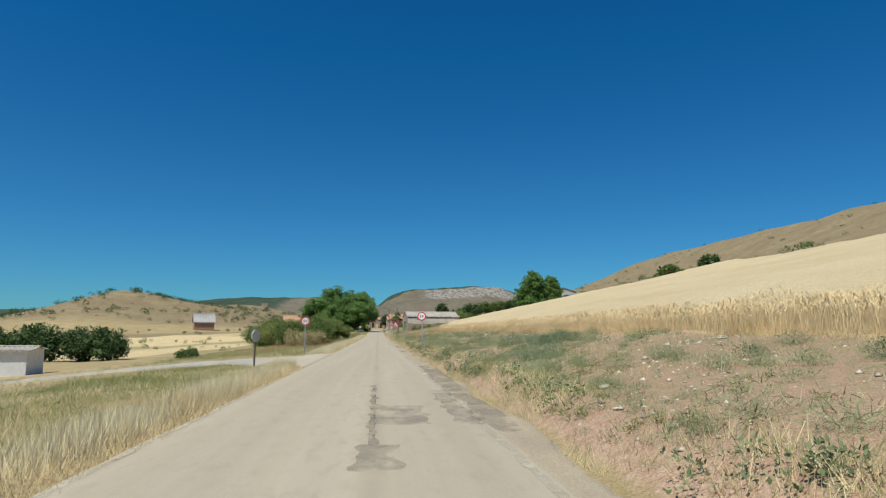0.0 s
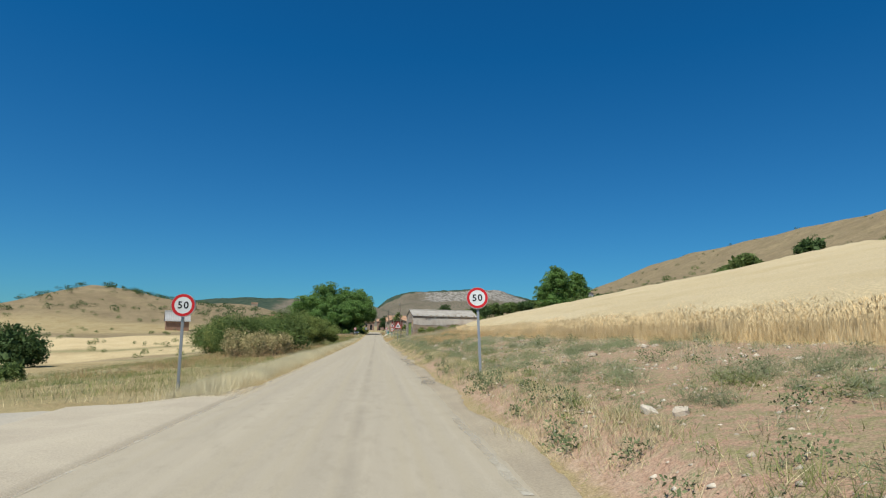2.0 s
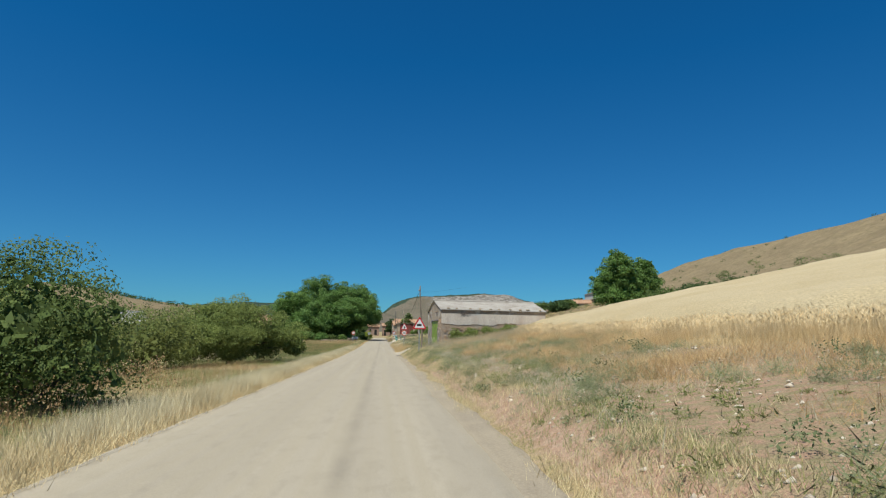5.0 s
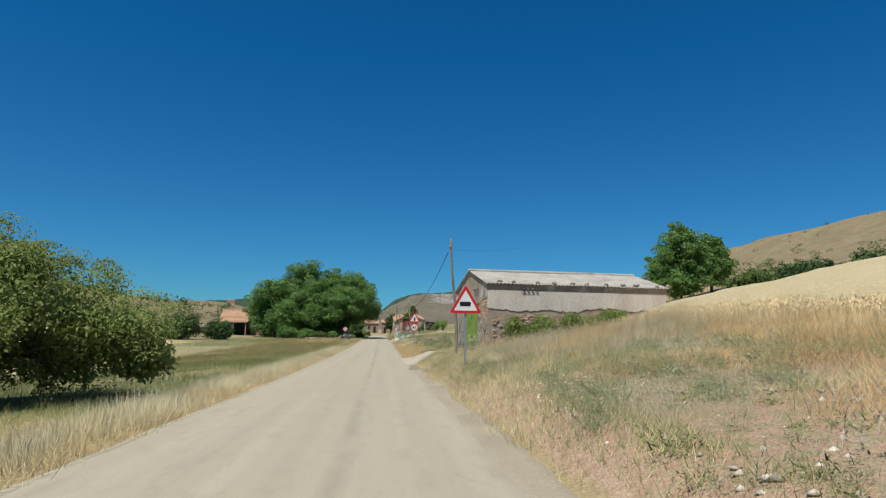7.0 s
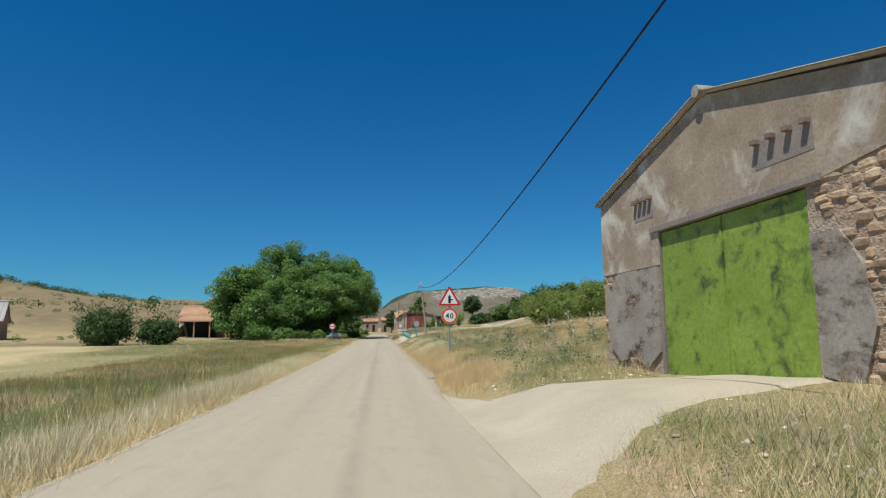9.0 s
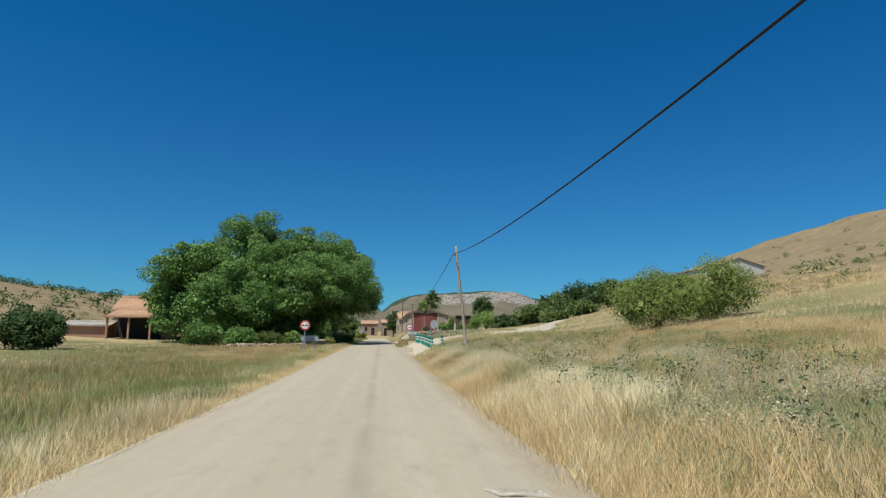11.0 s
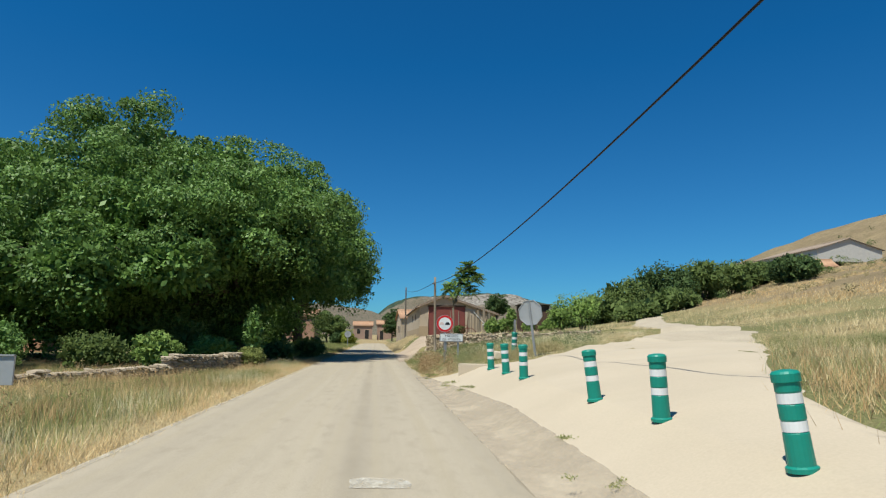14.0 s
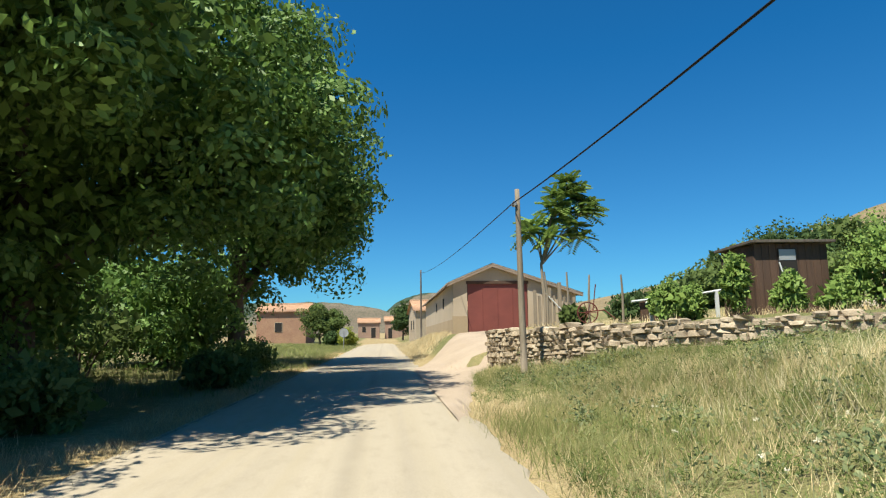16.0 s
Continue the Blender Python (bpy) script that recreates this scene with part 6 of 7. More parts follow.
tufts("yard_edge_weeds", "olive weeds around the yard", 44000, (3.0, 16, 141, 169), (0.1, 0.35), (0.003, 0.008), (0.2, 0.8), M_GREENGRASS, 0.9, 0.5, 35, 10, 0.14, lambda x, y: wall_side(x, y) < -0.25)
tufts("roadside_weeds", "green weeds below the garden wall", 50000, (1.6, 6, 160.5, 180), (0.1, 0.36), (0.003, 0.008), (0.2, 0.8), M_DARKGRASS, 0.8, 0.5, 20, 10, 0.13, lambda x, y: wall_side(x, y) < -0.25)
tufts("roadside_grass", "dry grass below the garden wall", 34000, (1.5, 14, 158.6, 180), (0.1, 0.34), (0.003, 0.007), (0.2, 0.8), M_DRY, 0.8, 0.6, 21, 10, 0.12, lambda x, y: wall_side(x, y) < -0.25)
tufts("garden_grass", "dry grass of the raised garden", 16000, (3.6, 20, 169, 194), (0.1, 0.3), (0.008, 0.018), (0.2, 0.8), M_DRY, 0.6, 0.5, 22, 8, 0.12, lambda x, y: wall_side(x, y) > 0.3)
tufts("far_verge_grass", "dry and green grass along the village road", 16000, (1.5, 3.6, 184, 235), (0.15, 0.4), (0.012, 0.025), (0.1, 0.6), M_DRY, 0.5, 0.5, 23, 8, 0.12)
tufts("far_verge_grass", "green grass along the village road", 26000, (-12, -2.6, 176, 240), (0.15, 0.45), (0.012, 0.025), (0.1, 0.6), M_GREENGRASS, 0.5, 0.5, 24, 8, 0.12)
tufts("pale_verge_grass", "tall bleached grass standing along the road edge", 76000, (-3.75, -2.85, -12.5, 112), (0.2, 0.48), (0.003, 0.007), (0.1, 0.6), M_PALE, 0.6, 0.8, 51, 12, 0.1)
tufts("pale_verge_grass", "dense cream-coloured grass beside the farm track", 34000, (-3.6, -2.8, 19.4, 44), (0.22, 0.46), (0.003, 0.006), (0.15, 0.7), M_PALE, 0.3, 0.8, 80, 12, 0.1)
tufts("pale_verge_grass", "bleached grass thinning out before the trees", 9000, (-4.2, -3.0, 112, 168), (0.15, 0.4), (0.003, 0.007), (0.1, 0.6), M_PALE, 0.9, 0.6, 53, 12, 0.12)
tufts("olive_verge_grass", "olive and tan grass beside the road before the trees", 60000, (-5.5, -2.95, 88, 168), (0.12, 0.36), (0.003, 0.007), (0.15, 0.7), M_GREENGRASS, 0.6, 0.5, 56, 12, 0.13)
tufts("pale_roadside_grass", "bleached grass on the rise beyond the name board", 8000, (3.4, 11, 157.2, 171), (0.2, 0.55), (0.003, 0.007), (0.15, 0.8), M_PALE, 0.8, 0.5, 59, 12, 0.14, lambda x, y: wall_side(x, y) < -0.3)
tufts("tan_verge_grass", "low orange-tan grass at the road edge", 60000, (-3.25, -2.58, -12.5, 205), (0.06, 0.24), (0.003, 0.006), (0.2, 0.9), M_TAN, 0.4, 0.9, 54, 10, 0.07)
tufts("tan_verge_grass", "orange-tan grass along the meadow edge", 40000, (1.62, 2.6, 98, 137.5), (0.1, 0.32), (0.003, 0.006), (0.2, 0.8), M_TAN, 0.4, 0.7, 55, 10, 0.09)
tufts("pale_meadow_edge", "bleached oat grass leaning over the road edge", 20000, (1.75, 3.6, 114, 132), (0.2, 0.42), (0.003, 0.007), (0.2, 0.8), M_PALE, 1.2, 0.6, 52, 12, 0.12)

tufts("pale_meadow_edge", "thin bleached grass among green weeds by the yard", 12000, (1.9, 4.2, 131, 139.5), (0.15, 0.34), (0.003, 0.006), (0.2, 0.9), M_PALE, 1.2, 0.8, 64, 12, 0.12)
tufts("green_meadow_edge", "olive green grass between the meadow edge and the yard", 26000, (1.75, 4.6, 124, 139.5), (0.1, 0.3), (0.003, 0.006), (0.2, 0.9), M_GREENGRASS, 1.1, 0.7, 65, 10, 0.12)
tufts("tan_meadow", "orange-tan grass mixed with olive weeds by the yard", 34000, (1.9, 7, 126, 147), (0.1, 0.34), (0.003, 0.006), (0.2, 0.9), M_TAN, 1.0, 0.6, 79, 10, 0.12)
tufts("grey_meadow", "grey matted dead grass by the pole", 60000, (2.3, 8.5, 98, 139), (0.08, 0.32), (0.003, 0.006), (0.4, 1.4), M_THISTLE, 1.0, 0.6, 66, 10, 0.15)
tufts("grey_bank", "grey-brown matted dead grass on the bank", 56000, (2.5, 8.5, 48, 92), (0.06, 0.28), (0.003, 0.006), (0.4, 1.4), M_THISTLE, 0.9, 0.6, 67, 10, 0.15)
tufts("grey_bank", "grey matted dead grass high on the bank", 14000, (4.6, 7.2, -12, 48), (0.05, 0.18), (0.003, 0.006), (0.4, 1.4), M_THISTLE, 1.3, 0.5, 68, 10, 0.15)
tufts("wall_foot_grass", "orange-tan grass before the stone wall", 46000, (-9.5, -3.0, 136, 170), (0.12, 0.38), (0.003, 0.007), (0.15, 0.8), M_TAN, 0.9, 0.5, 69, 10, 0.14)


def leafy(name, label, n, area, tall, leaf, per, material, seed, spread=0.09, clump=0.9, cl=0.6, keep=None, category="weeds"):
    """Leaves or seed heads set along upright stems, plant by plant."""
    k = (lambda x, y: free(x, y) & keep(x, y)) if keep else free
    p = scatter(n, *area, clump, cl, seed, 1, 0, k)
    hgt = RNG.uniform(*tall, len(p))
    c, r = [], []
    for f in (0.12, 0.3, 0.45, 0.6, 0.75, 0.88, 1.0):
        c.append(p + np.stack([RNG.normal(0, spread, len(p)), RNG.normal(0, spread, len(p)), hgt * f], -1))
        r.append(spread * (1.5 - 0.8 * f) * np.ones(len(p)))
    lay(name, label, leaf_mesh(name, np.concatenate(c), np.concatenate(r), per, leaf, material, 0.1, seed, 1.0, 0.3, 0.2), category)


leafy("dock_plants", "dry reddish brown dock plants by the name board", 100, (1.55, 2.2, 157.4, 164.5), (0.3, 0.7), 0.03, 22, M_DOCK, 401, 0.08, 0.9, 1.2)
leafy("dock_plants", "dry reddish brown dock plants at the meadow edge", 30, (1.7, 2.3, 126, 134), (0.15, 0.35), 0.035, 12, M_DOCK, 402)
leafy("dock_plants", "brown seeding dock plants in the meadow", 60, (4.5, 12, 120, 143), (0.5, 0.95), 0.03, 14, M_DOCK, 403, 0.07)
leafy("dock_plants", "rusty brown dock plants before the thicket", 110, (-8.5, -4.8, 40, 62), (0.35, 0.8), 0.045, 14, M_DOCK, 404, 0.14)
leafy("dock_plants", "rusty brown dock plants before the stone wall", 60, (-8.5, -4.6, 139, 160), (0.2, 0.45), 0.035, 16, M_DOCK, 405, 0.1)
leafy("broad_weeds", "leafy green weeds on the bank", 45, (2.05, 6.4, -12, 60), (0.1, 0.26), 0.035, 22, M_BROAD, 406, 0.12)
leafy("broad_weeds", "leafy green weeds along the gravel shoulder", 60, (1.95, 2.5, -12, 34), (0.1, 0.28), 0.045, 14, M_BROAD, 407, 0.09)
leafy("broad_weeds", "leafy green weeds in the meadow", 120, (2.6, 9, 98, 141), (0.2, 0.5), 0.05, 14, M_BROAD, 408, 0.12)
leafy("broad_weeds", "leafy green weeds below the garden wall", 130, (2.4, 9, 159, 178), (0.2, 0.5), 0.045, 14, M_BROAD, 409, 0.12, keep=lambda x, y: wall_side(x, y) < -0.3)
leafy("grey_thistles", "grey dried thistles in the meadow", 150, (2.6, 6.5, 112, 140), (0.2, 0.45), 0.03, 14, M_THISTLE, 410, 0.08)
leafy("grey_thistles", "grey dried thistles on the bank", 40, (3.0, 7.0, 60, 90), (0.2, 0.4), 0.03, 14, M_THISTLE, 411, 0.08)
weeds("bank_weeds", "grey-green weeds on the stony bank", 620, (2.2, 6.9, -12, 92), (0.1, 0.24), 0.004, 130, M_WEED, 1.3, 0.7, 41)
weeds("feathery_weeds", "soft feathery grey-green weed clumps on the bank", 300, (2.3, 6.8, -12, 80), (0.22, 0.44), 0.0035, 620, M_WEED, 1.5, 0.55, 47)
weeds("meadow_clumps", "soft olive weed clumps in the meadow", 300, (2.2, 9.5, 104, 143), (0.2, 0.42), 0.0035, 420, M_MEADOWCLUMP, 1.3, 0.5, 70)
weeds("yard_clumps", "soft olive weed clumps round the yard", 130, (3.4, 15, 141, 158), (0.2, 0.45), 0.004, 380, M_MEADOWCLUMP, 1.0, 0.5, 74)
weeds("roadside_clumps", "tall green weed clumps round the name board", 130, (1.9, 8, 158.5, 172), (0.2, 0.45), 0.004, 420, M_MEADOWCLUMP, 0.9, 0.6, 75, lambda x, y: wall_side(x, y) < -0.3)
weeds("block_clumps", "olive-brown weeds by the concrete block", 46, (2.9, 5.4, 156.8, 161), (0.25, 0.45), 0.004, 480, M_TANBUSH, 0.6, 0.6, 76)
weeds("bank_clumps", "grey-green weed clumps along the top of the bank", 150, (3.8, 8.2, 56, 82), (0.22, 0.42), 0.004, 420, M_WEED, 1.2, 0.4, 77)
weeds("leafy_weeds", "deep green leafy weeds at the foot of the bank", 300, (2.1, 4.4, -12, 70), (0.1, 0.3), 0.008, 110, M_DARKGRASS, 1.3, 0.8, 46)
weeds("verge_weeds", "dull green weeds along the right verge", 550, (2.0, 3.2, -12, 98), (0.07, 0.2), 0.005, 80, M_WEED, 1.2, 0.6, 42)
weeds("field_weeds", "dull green weeds in the left field", 750, (-16, -3.8, -10, 170), (0.12, 0.36), 0.007, 70, M_WEED, 1.2, 0.35, 43)
weeds("meadow_weeds", "grey-green weeds in the meadow", 800, (2.4, 12, 97, 145), (0.12, 0.36), 0.006, 90, M_WEED, 1.2, 0.45, 44)
weeds("wall_weeds", "leafy green weeds below the garden wall", 420, (1.8, 8, 161, 179), (0.14, 0.34), 0.007, 110, M_LEAF2, 1.0, 0.5, 45, lambda x, y: wall_side(x, y) < -0.3)

p = scatter(13, 1.45, 2.1, 143.5, 160.0, 0.9, 0.9, 61, 1, 0, None)
lay("yard_weeds", "flat green weeds at the yard's edge", spray_mesh("yard_weeds", np.repeat(p, 5, 0) + RNG.normal(0, 0.16, (len(p) * 5, 3)) * np.array([1, 1, 0]) + np.array([0, 0, 0.03]), np.full(len(p) * 5, 0.1), 60, 0.007, M_GREENGRASS, 61, 0.4), "weeds")

# wheat: a crop sheet with stalks standing along its edge
wx = grid_lines((7.35, 12, 0.25), (12, 47, 1.0))
wy = grid_lines((-60, -13, 4), (-13, 60, 0.5), (60, 98, 0.5))
WX, WY = np.meshgrid(wx, wy)
front = np.interp(WY, (-60, 40, 70, 90, 98), (7.75, 7.75, 8.7, 11.0, 14.0))
WX = front + (WX - 7.35) * (46 - front) / (46 - 7.35) + 0.12 * wave(WY, WY, 1.3, 3)
WZ = height(WX, WY) + 0.62 + 0.03 * wave(WX, WY, 2.1, 4) + 0.05 * wave(WX, WY, 0.5, 5)
WZ[:, 0] -= 0.62
WZ[:, 1] -= 0.42
WZ[:, 2] -= 0.24
WZ[:, 3] -= 0.1
WZ[:, 4] -= 0.04
WZ[:, -1] -= 0.6
WZ[-1] -= 0.6
i = np.arange(WX.size).reshape(WX.shape)
wq = np.stack([i[:-1, :-1], i[:-1, 1:], i[1:, 1:], i[1:, :-1]], -1).reshape(-1, 4)
M_CROP = surface("crop_surface", (0.52, 0.40, 0.225), (0.58, 0.46, 0.28), 0.25, 22, 0.9, bump=1.0, dist=0.06, stretch=(1, 0.5, 1))
lay("wheat_field", "ripe pale golden wheat on the slope", mesh_from("wheat_field", np.stack([WX, WY, WZ], -1).reshape(-1, 3), quads=wq, material=M_CROP, smooth=True), "wheat")
n = 100000
y = RNG.uniform(-13, 97, n)
x = np.interp(y, (-60, 40, 70, 90, 98), (7.1, 7.1, 8.0, 10.3, 13.3)) + RNG.exponential(1.1, n)
p = np.stack([x, y, height(x, y) - 0.02], -1)
m = 70000
ye = RNG.uniform(-13, 97, m)
xe = np.interp(ye, (-60, 40, 70, 90, 98), (7.2, 7.2, 8.1, 10.4, 13.4)) + RNG.exponential(1.0, m)
lay("wheat_ears", "ripe wheat ears standing at the field edge", eared_mesh("wheat_ears", np.stack([xe, ye, height(xe, ye) - 0.02], -1), RNG.uniform(0.42, 0.68, m) * (1 - 0.22 * ease(35, 55, ye)) * (0.9 + 0.12 * wave(xe, ye, 0.9, 2)), M_WHEAT), "wheat")
lay("wheat_stalks", "ripe wheat stalks at the field edge", blade_mesh("wheat_stalks", p, RNG.uniform(0.4, 0.64, n) * (0.9 + 0.12 * wave(x, y, 0.9, 2)) * (0.5 + 0.5 * ease(0, 1.1, x - np.interp(y, (-60, 40, 70, 90, 98), (7.1, 7.1, 8.0, 10.3, 13.3)))), RNG.uniform(0.006, 0.014, n), RNG.uniform(0.05, 0.3, n), M_WHEAT), "wheat")

# pebbles and stones on the bank
def pebbles(name, label, n, area, size, material, keep=free):
    p = scatter(n, *area, 0.5, 1.0, 31, 1, 0, keep)
    m = len(p)
    s = RNG.uniform(*size, m)
    oct_v = np.array([[1, 0, 0], [0, 1, 0], [-1, 0, 0], [0, -1, 0], [0, 0, 0.7], [0, 0, -0.5]])
    oct_t = np.array([[0, 1, 4], [1, 2, 4], [2, 3, 4], [3, 0, 4], [1, 0, 5], [2, 1, 5], [3, 2, 5], [0, 3, 5]])
    v = p[:, None] + oct_v[None] * s[:, None, None] * RNG.uniform(0.6, 1.3, (m, 6, 1)) * np.array([1, 1, 0.8])
    t = (oct_t[None] + (np.arange(m) * 6)[:, None, None]).reshape(-1, 3)
    lay(name, label, mesh_from(name, v.reshape(-1, 3), tris=t, material=material), "stones")


p = np.array([(x, y, spot(x, y)) for x, y in ((5.0, 5.3), (5.3, 5.6), (4.7, 5.5), (5.5, 5.3), (4.9, 6.9), (4.3, 7.4), (3.3, 0.9), (3.6, 0.5))])
lay("broom_clumps", "soft blue-green feathery broom clumps on the bank", spray_mesh("broom_clumps", p, RNG.uniform(0.4, 0.56, len(p)), 1900, 0.003, M_BROOM, 73), "weeds")
pebbles("bank_stones", "pale stones scattered on the bank", 6500, (1.9, 7.4, -12, 98), (0.012, 0.06), M_STONE_SMALL)
pebbles("bank_cobbles", "pale fist-sized stones lying on the bank", 330, (2.3, 7.2, -12, 70), (0.03, 0.075), M_STONE_SMALL)
pebbles("verge_gravel", "loose gravel along the road edge", 4500, (1.3, 2.1, -12, 140), (0.008, 0.022), M_STONE_SMALL, lambda x, y: x > 1.3)


rnd = random.Random(47)
for k in range(46):
    x, y, w = rnd.uniform(2.4, 7.0), rnd.uniform(-9, 62), rnd.uniform(0.06, 0.16)
    ob = tagged(new("limestone_block", STONES[k % 9].copy()), "pale angular limestone lying on the bank", "stone", "stones on the bank")
    ob.data.materials.clear()
    ob.data.materials.append(M_STONE_SMALL)
    ob.matrix_basis = pose(x, y, spot(x, y) + w * 0.12, rnd.uniform(-15, 15), rnd.uniform(-15, 15), rnd.uniform(0, 360)) @ Matrix.Diagonal((w * rnd.uniform(0.9, 1.5), w, w * rnd.uniform(0.45, 0.75), 1))

# a dead branch fallen below the pole
br = thing("fallen_branch", "pale dead branch lying in the meadow grass", "branch", at=(3.4, 134.6, spot(3.4, 134.6) + 0.12))
part("bough", tube(bmesh.new(), [(-0.45, -0.1, -0.03), (-0.1, 0.0, 0.03), (0.35, 0.12, 0.05), (0.8, 0.3, 0.12)], [0.02, 0.017, 0.013, 0.006], 7), M_POLEWOOD, br, smooth=True)
part("twig", tube(bmesh.new(), [(-0.1, 0.0, 0.03), (0.0, 0.2, 0.12), (0.1, 0.32, 0.16)], [0.011, 0.008, 0.004], 6), M_POLEWOOD, br, smooth=True)
part("twig", tube(bmesh.new(), [(0.3, 0.1, 0.05), (0.45, 0.02, 0.16), (0.55, -0.04, 0.22)], [0.009, 0.007, 0.003], 6), M_POLEWOOD, br, smooth=True)


def crown_points(lobes, n, seed, inner=0.12, bough=0):
    """Clump places over the skin of several swellings, a few inside."""
    g = np.random.default_rng(seed)
    lobes = np.array(lobes, float)
    extra = []
    for l in lobes:
        for k in range(bough):
            d = g.normal(size=3) + np.array([0, 0, 0.35])
            d /= np.linalg.norm(d)
            extra.append(np.r_[l[:3] + d * l[3:] * 0.86, l[3:] * g.uniform(0.24, 0.4)])
    if extra:
        lobes = np.concatenate([lobes, extra])
    area = (lobes[:, 3] * lobes[:, 4] + lobes[:, 3] * lobes[:, 5]) ** 0.9
    pick = g.choice(len(lobes), n * 3, p=area / area.sum())
    d = g.normal(size=(n * 3, 3))
    d /= np.linalg.norm(d, axis=1)[:, None]
    rad = g.uniform(0.86, 1.04, n * 3) + 0.07 * np.sin(d[:, 0] * 7 + pick) * np.sin(d[:, 2] * 6 + d[:, 1] * 5)
    rad = np.where(g.uniform(size=n * 3) < inner, g.uniform(0.35, 0.85, n * 3), rad)
    p = lobes[pick, :3] + d * lobes[pick, 3:] * rad[:, None]
    deep = np.zeros(len(p), bool)
    for k, l in enumerate(lobes):
        q = np.linalg.norm((p - l[:3]) / l[3:], axis=1)
        deep |= (q < 0.72) & (pick != k)
    return p[~deep][:n]


def tree(name, label, at, lobes, clumps, per, leaf, material, clump_r=0.55, trunk=0.28, seed=0, fork=0.35, droop=0.3, category="tree", group=""):
    x, y = at
    z = spot(x, y)
    t = thing(name, label, category, group, (x, y, z))
    rnd = random.Random(seed)
    top = max(l[2] for l in lobes)
    bm = bmesh.new()
    f = top * fork
    tube(bm, [(0, 0, -0.4), (0.03, 0, f * 0.4), (rnd.uniform(-0.15, 0.15), rnd.uniform(-0.15, 0.15), f), (0.1, 0.05, top * 0.75)], [trunk * 1.25, trunk, trunk * 0.85, trunk * 0.3], 10)
    part("trunk", bm, M_BARK, t, smooth=True)
    for l in lobes:
        c = Vector(l[:3])
        s = Vector((0, 0, f * rnd.uniform(0.8, 1.1)))
        bm = bmesh.new()
        mid = s.lerp(c, 0.5) + Vector((rnd.uniform(-0.3, 0.3), rnd.uniform(-0.3, 0.3), rnd.uniform(-0.1, 0.5))) * (trunk * 2.5)
        tube(bm, [s, mid, c], [trunk * 0.5, trunk * 0.32, trunk * 0.14], 7)
        for k in range(4):
            e = c + Vector((rnd.uniform(-1, 1) * l[3], rnd.uniform(-1, 1) * l[4], rnd.uniform(-0.5, 0.9) * l[5])) * 0.75
            tube(bm, [mid.lerp(c, 0.6), mid.lerp(e, 0.6) + Vector((0, 0, 0.1)), e], [trunk * 0.2, trunk * 0.13, trunk * 0.05], 5)
        part("limb", bm, M_BARK, t, smooth=True)
    g = np.random.default_rng(seed + 500)
    core = np.concatenate([np.array(l[:3]) + (lambda d: d / np.linalg.norm(d, axis=1)[:, None])(g.normal(size=(520, 3))) * np.array(l[3:]) * g.uniform(0.25, 0.74, (520, 1)) for l in lobes])
    pts = crown_points(lobes, clumps // 4, seed, 0.06, bough=5)
    part("crown", leaf_mesh("crown", pts, clump_r * g.choice((0.8, 1.1, 1.4, 1.75), len(pts)), per * 4, leaf, material, droop, seed, 0.7, 0.6, 0.7, facing=0.35), None, t)
    part("inner_crown", leaf_mesh("inner_crown", core, clump_r * 0.6, 9, min(leaf * 1.8, clump_r * 0.7), material, droop, seed + 9), None, t)
    return t


W1 = [(0.3, -6.4, 6.2, 3.6, 3.2, 2.6), (0, 0, 7.2, 5.4, 6.0, 4.2), (2.6, -2.6, 6.2, 3.6, 4.2, 2.8), (3.4, 2.0, 6.4, 3.3, 4.2, 3.0), (-1.0, -1.0, 9.8, 2.6, 2.8, 2.4), (1.9, 0.6, 9.3, 2.4, 2.6, 2.3), (4.6, 3.0, 8.3, 1.9, 2.4, 2.0), (4.4, 0.5, 5.2, 2.6, 4.2, 1.9), (5.6, 3.5, 4.8, 1.6, 2.2, 1.5), (-3.4, -5.0, 8.0, 2.6, 2.6, 2.4), (0.5, -1.5, 4.0, 3.4, 3.0, 2.4), (-1.5, 0.5, 2.2, 3.4, 3.4, 2.0), (-1.6, -9.2, 5.6, 3.2, 2.6, 2.4), (-3.2, -6.2, 2.4, 2.8, 2.4, 1.9), (3.0, -5.6, 5.8, 2.4, 2.4, 2.0), (0.8, -8.6, 5.4, 2.4, 2.2, 2.0), (-3.4, -11.6, 3.4, 2.2, 1.5, 1.3), (-0.2, -11.2, 3.6, 1.6, 1.3, 1.0), (-7.2, -12.2, 3.6, 2.4, 1.6, 1.7)]
tree("walnut_tree", "large dense walnut tree overhanging the road edge", (-7.4, 176.2), W1, 1150, 92, 0.17, M_LEAF, 0.72, 0.34, 1, 0.3, group="walnut trees")
W2 = [(1.2, -5.0, 5.6, 4.4, 3.8, 3.6), (0, 0, 7.0, 5.4, 5.6, 4.9), (0.3, 0.5, 10.4, 3.4, 3.4, 2.7), (3.0, -1.5, 6.5, 3.8, 4.0, 3.6), (-3.0, 0, 6.4, 3.6, 4.0, 3.6), (1.0, -4.0, 4.6, 4.0, 3.0, 3.0), (0, -2, 2.2, 5.4, 4.6, 2.0)]
tree("walnut_tree", "tall dense walnut tree behind the stone wall", (-13.2, 173.5), W2, 640, 80, 0.19, M_LEAF, 0.75, 0.36, 2, 0.3, group="walnut trees")
W3 = [(0, 0, 7.0, 4.6, 6.0, 4.6), (1.0, 0, 10.0, 3.0, 3.6, 2.6), (2.0, 1, 6.5, 3.0, 5.0, 3.6), (1.6, 2, 6.0, 2.6, 4.0, 2.2), (-2.6, 0, 2.4, 3.0, 5.0, 2.3), (-5.5, 3, 3.0, 3.0, 4.0, 2.8)]
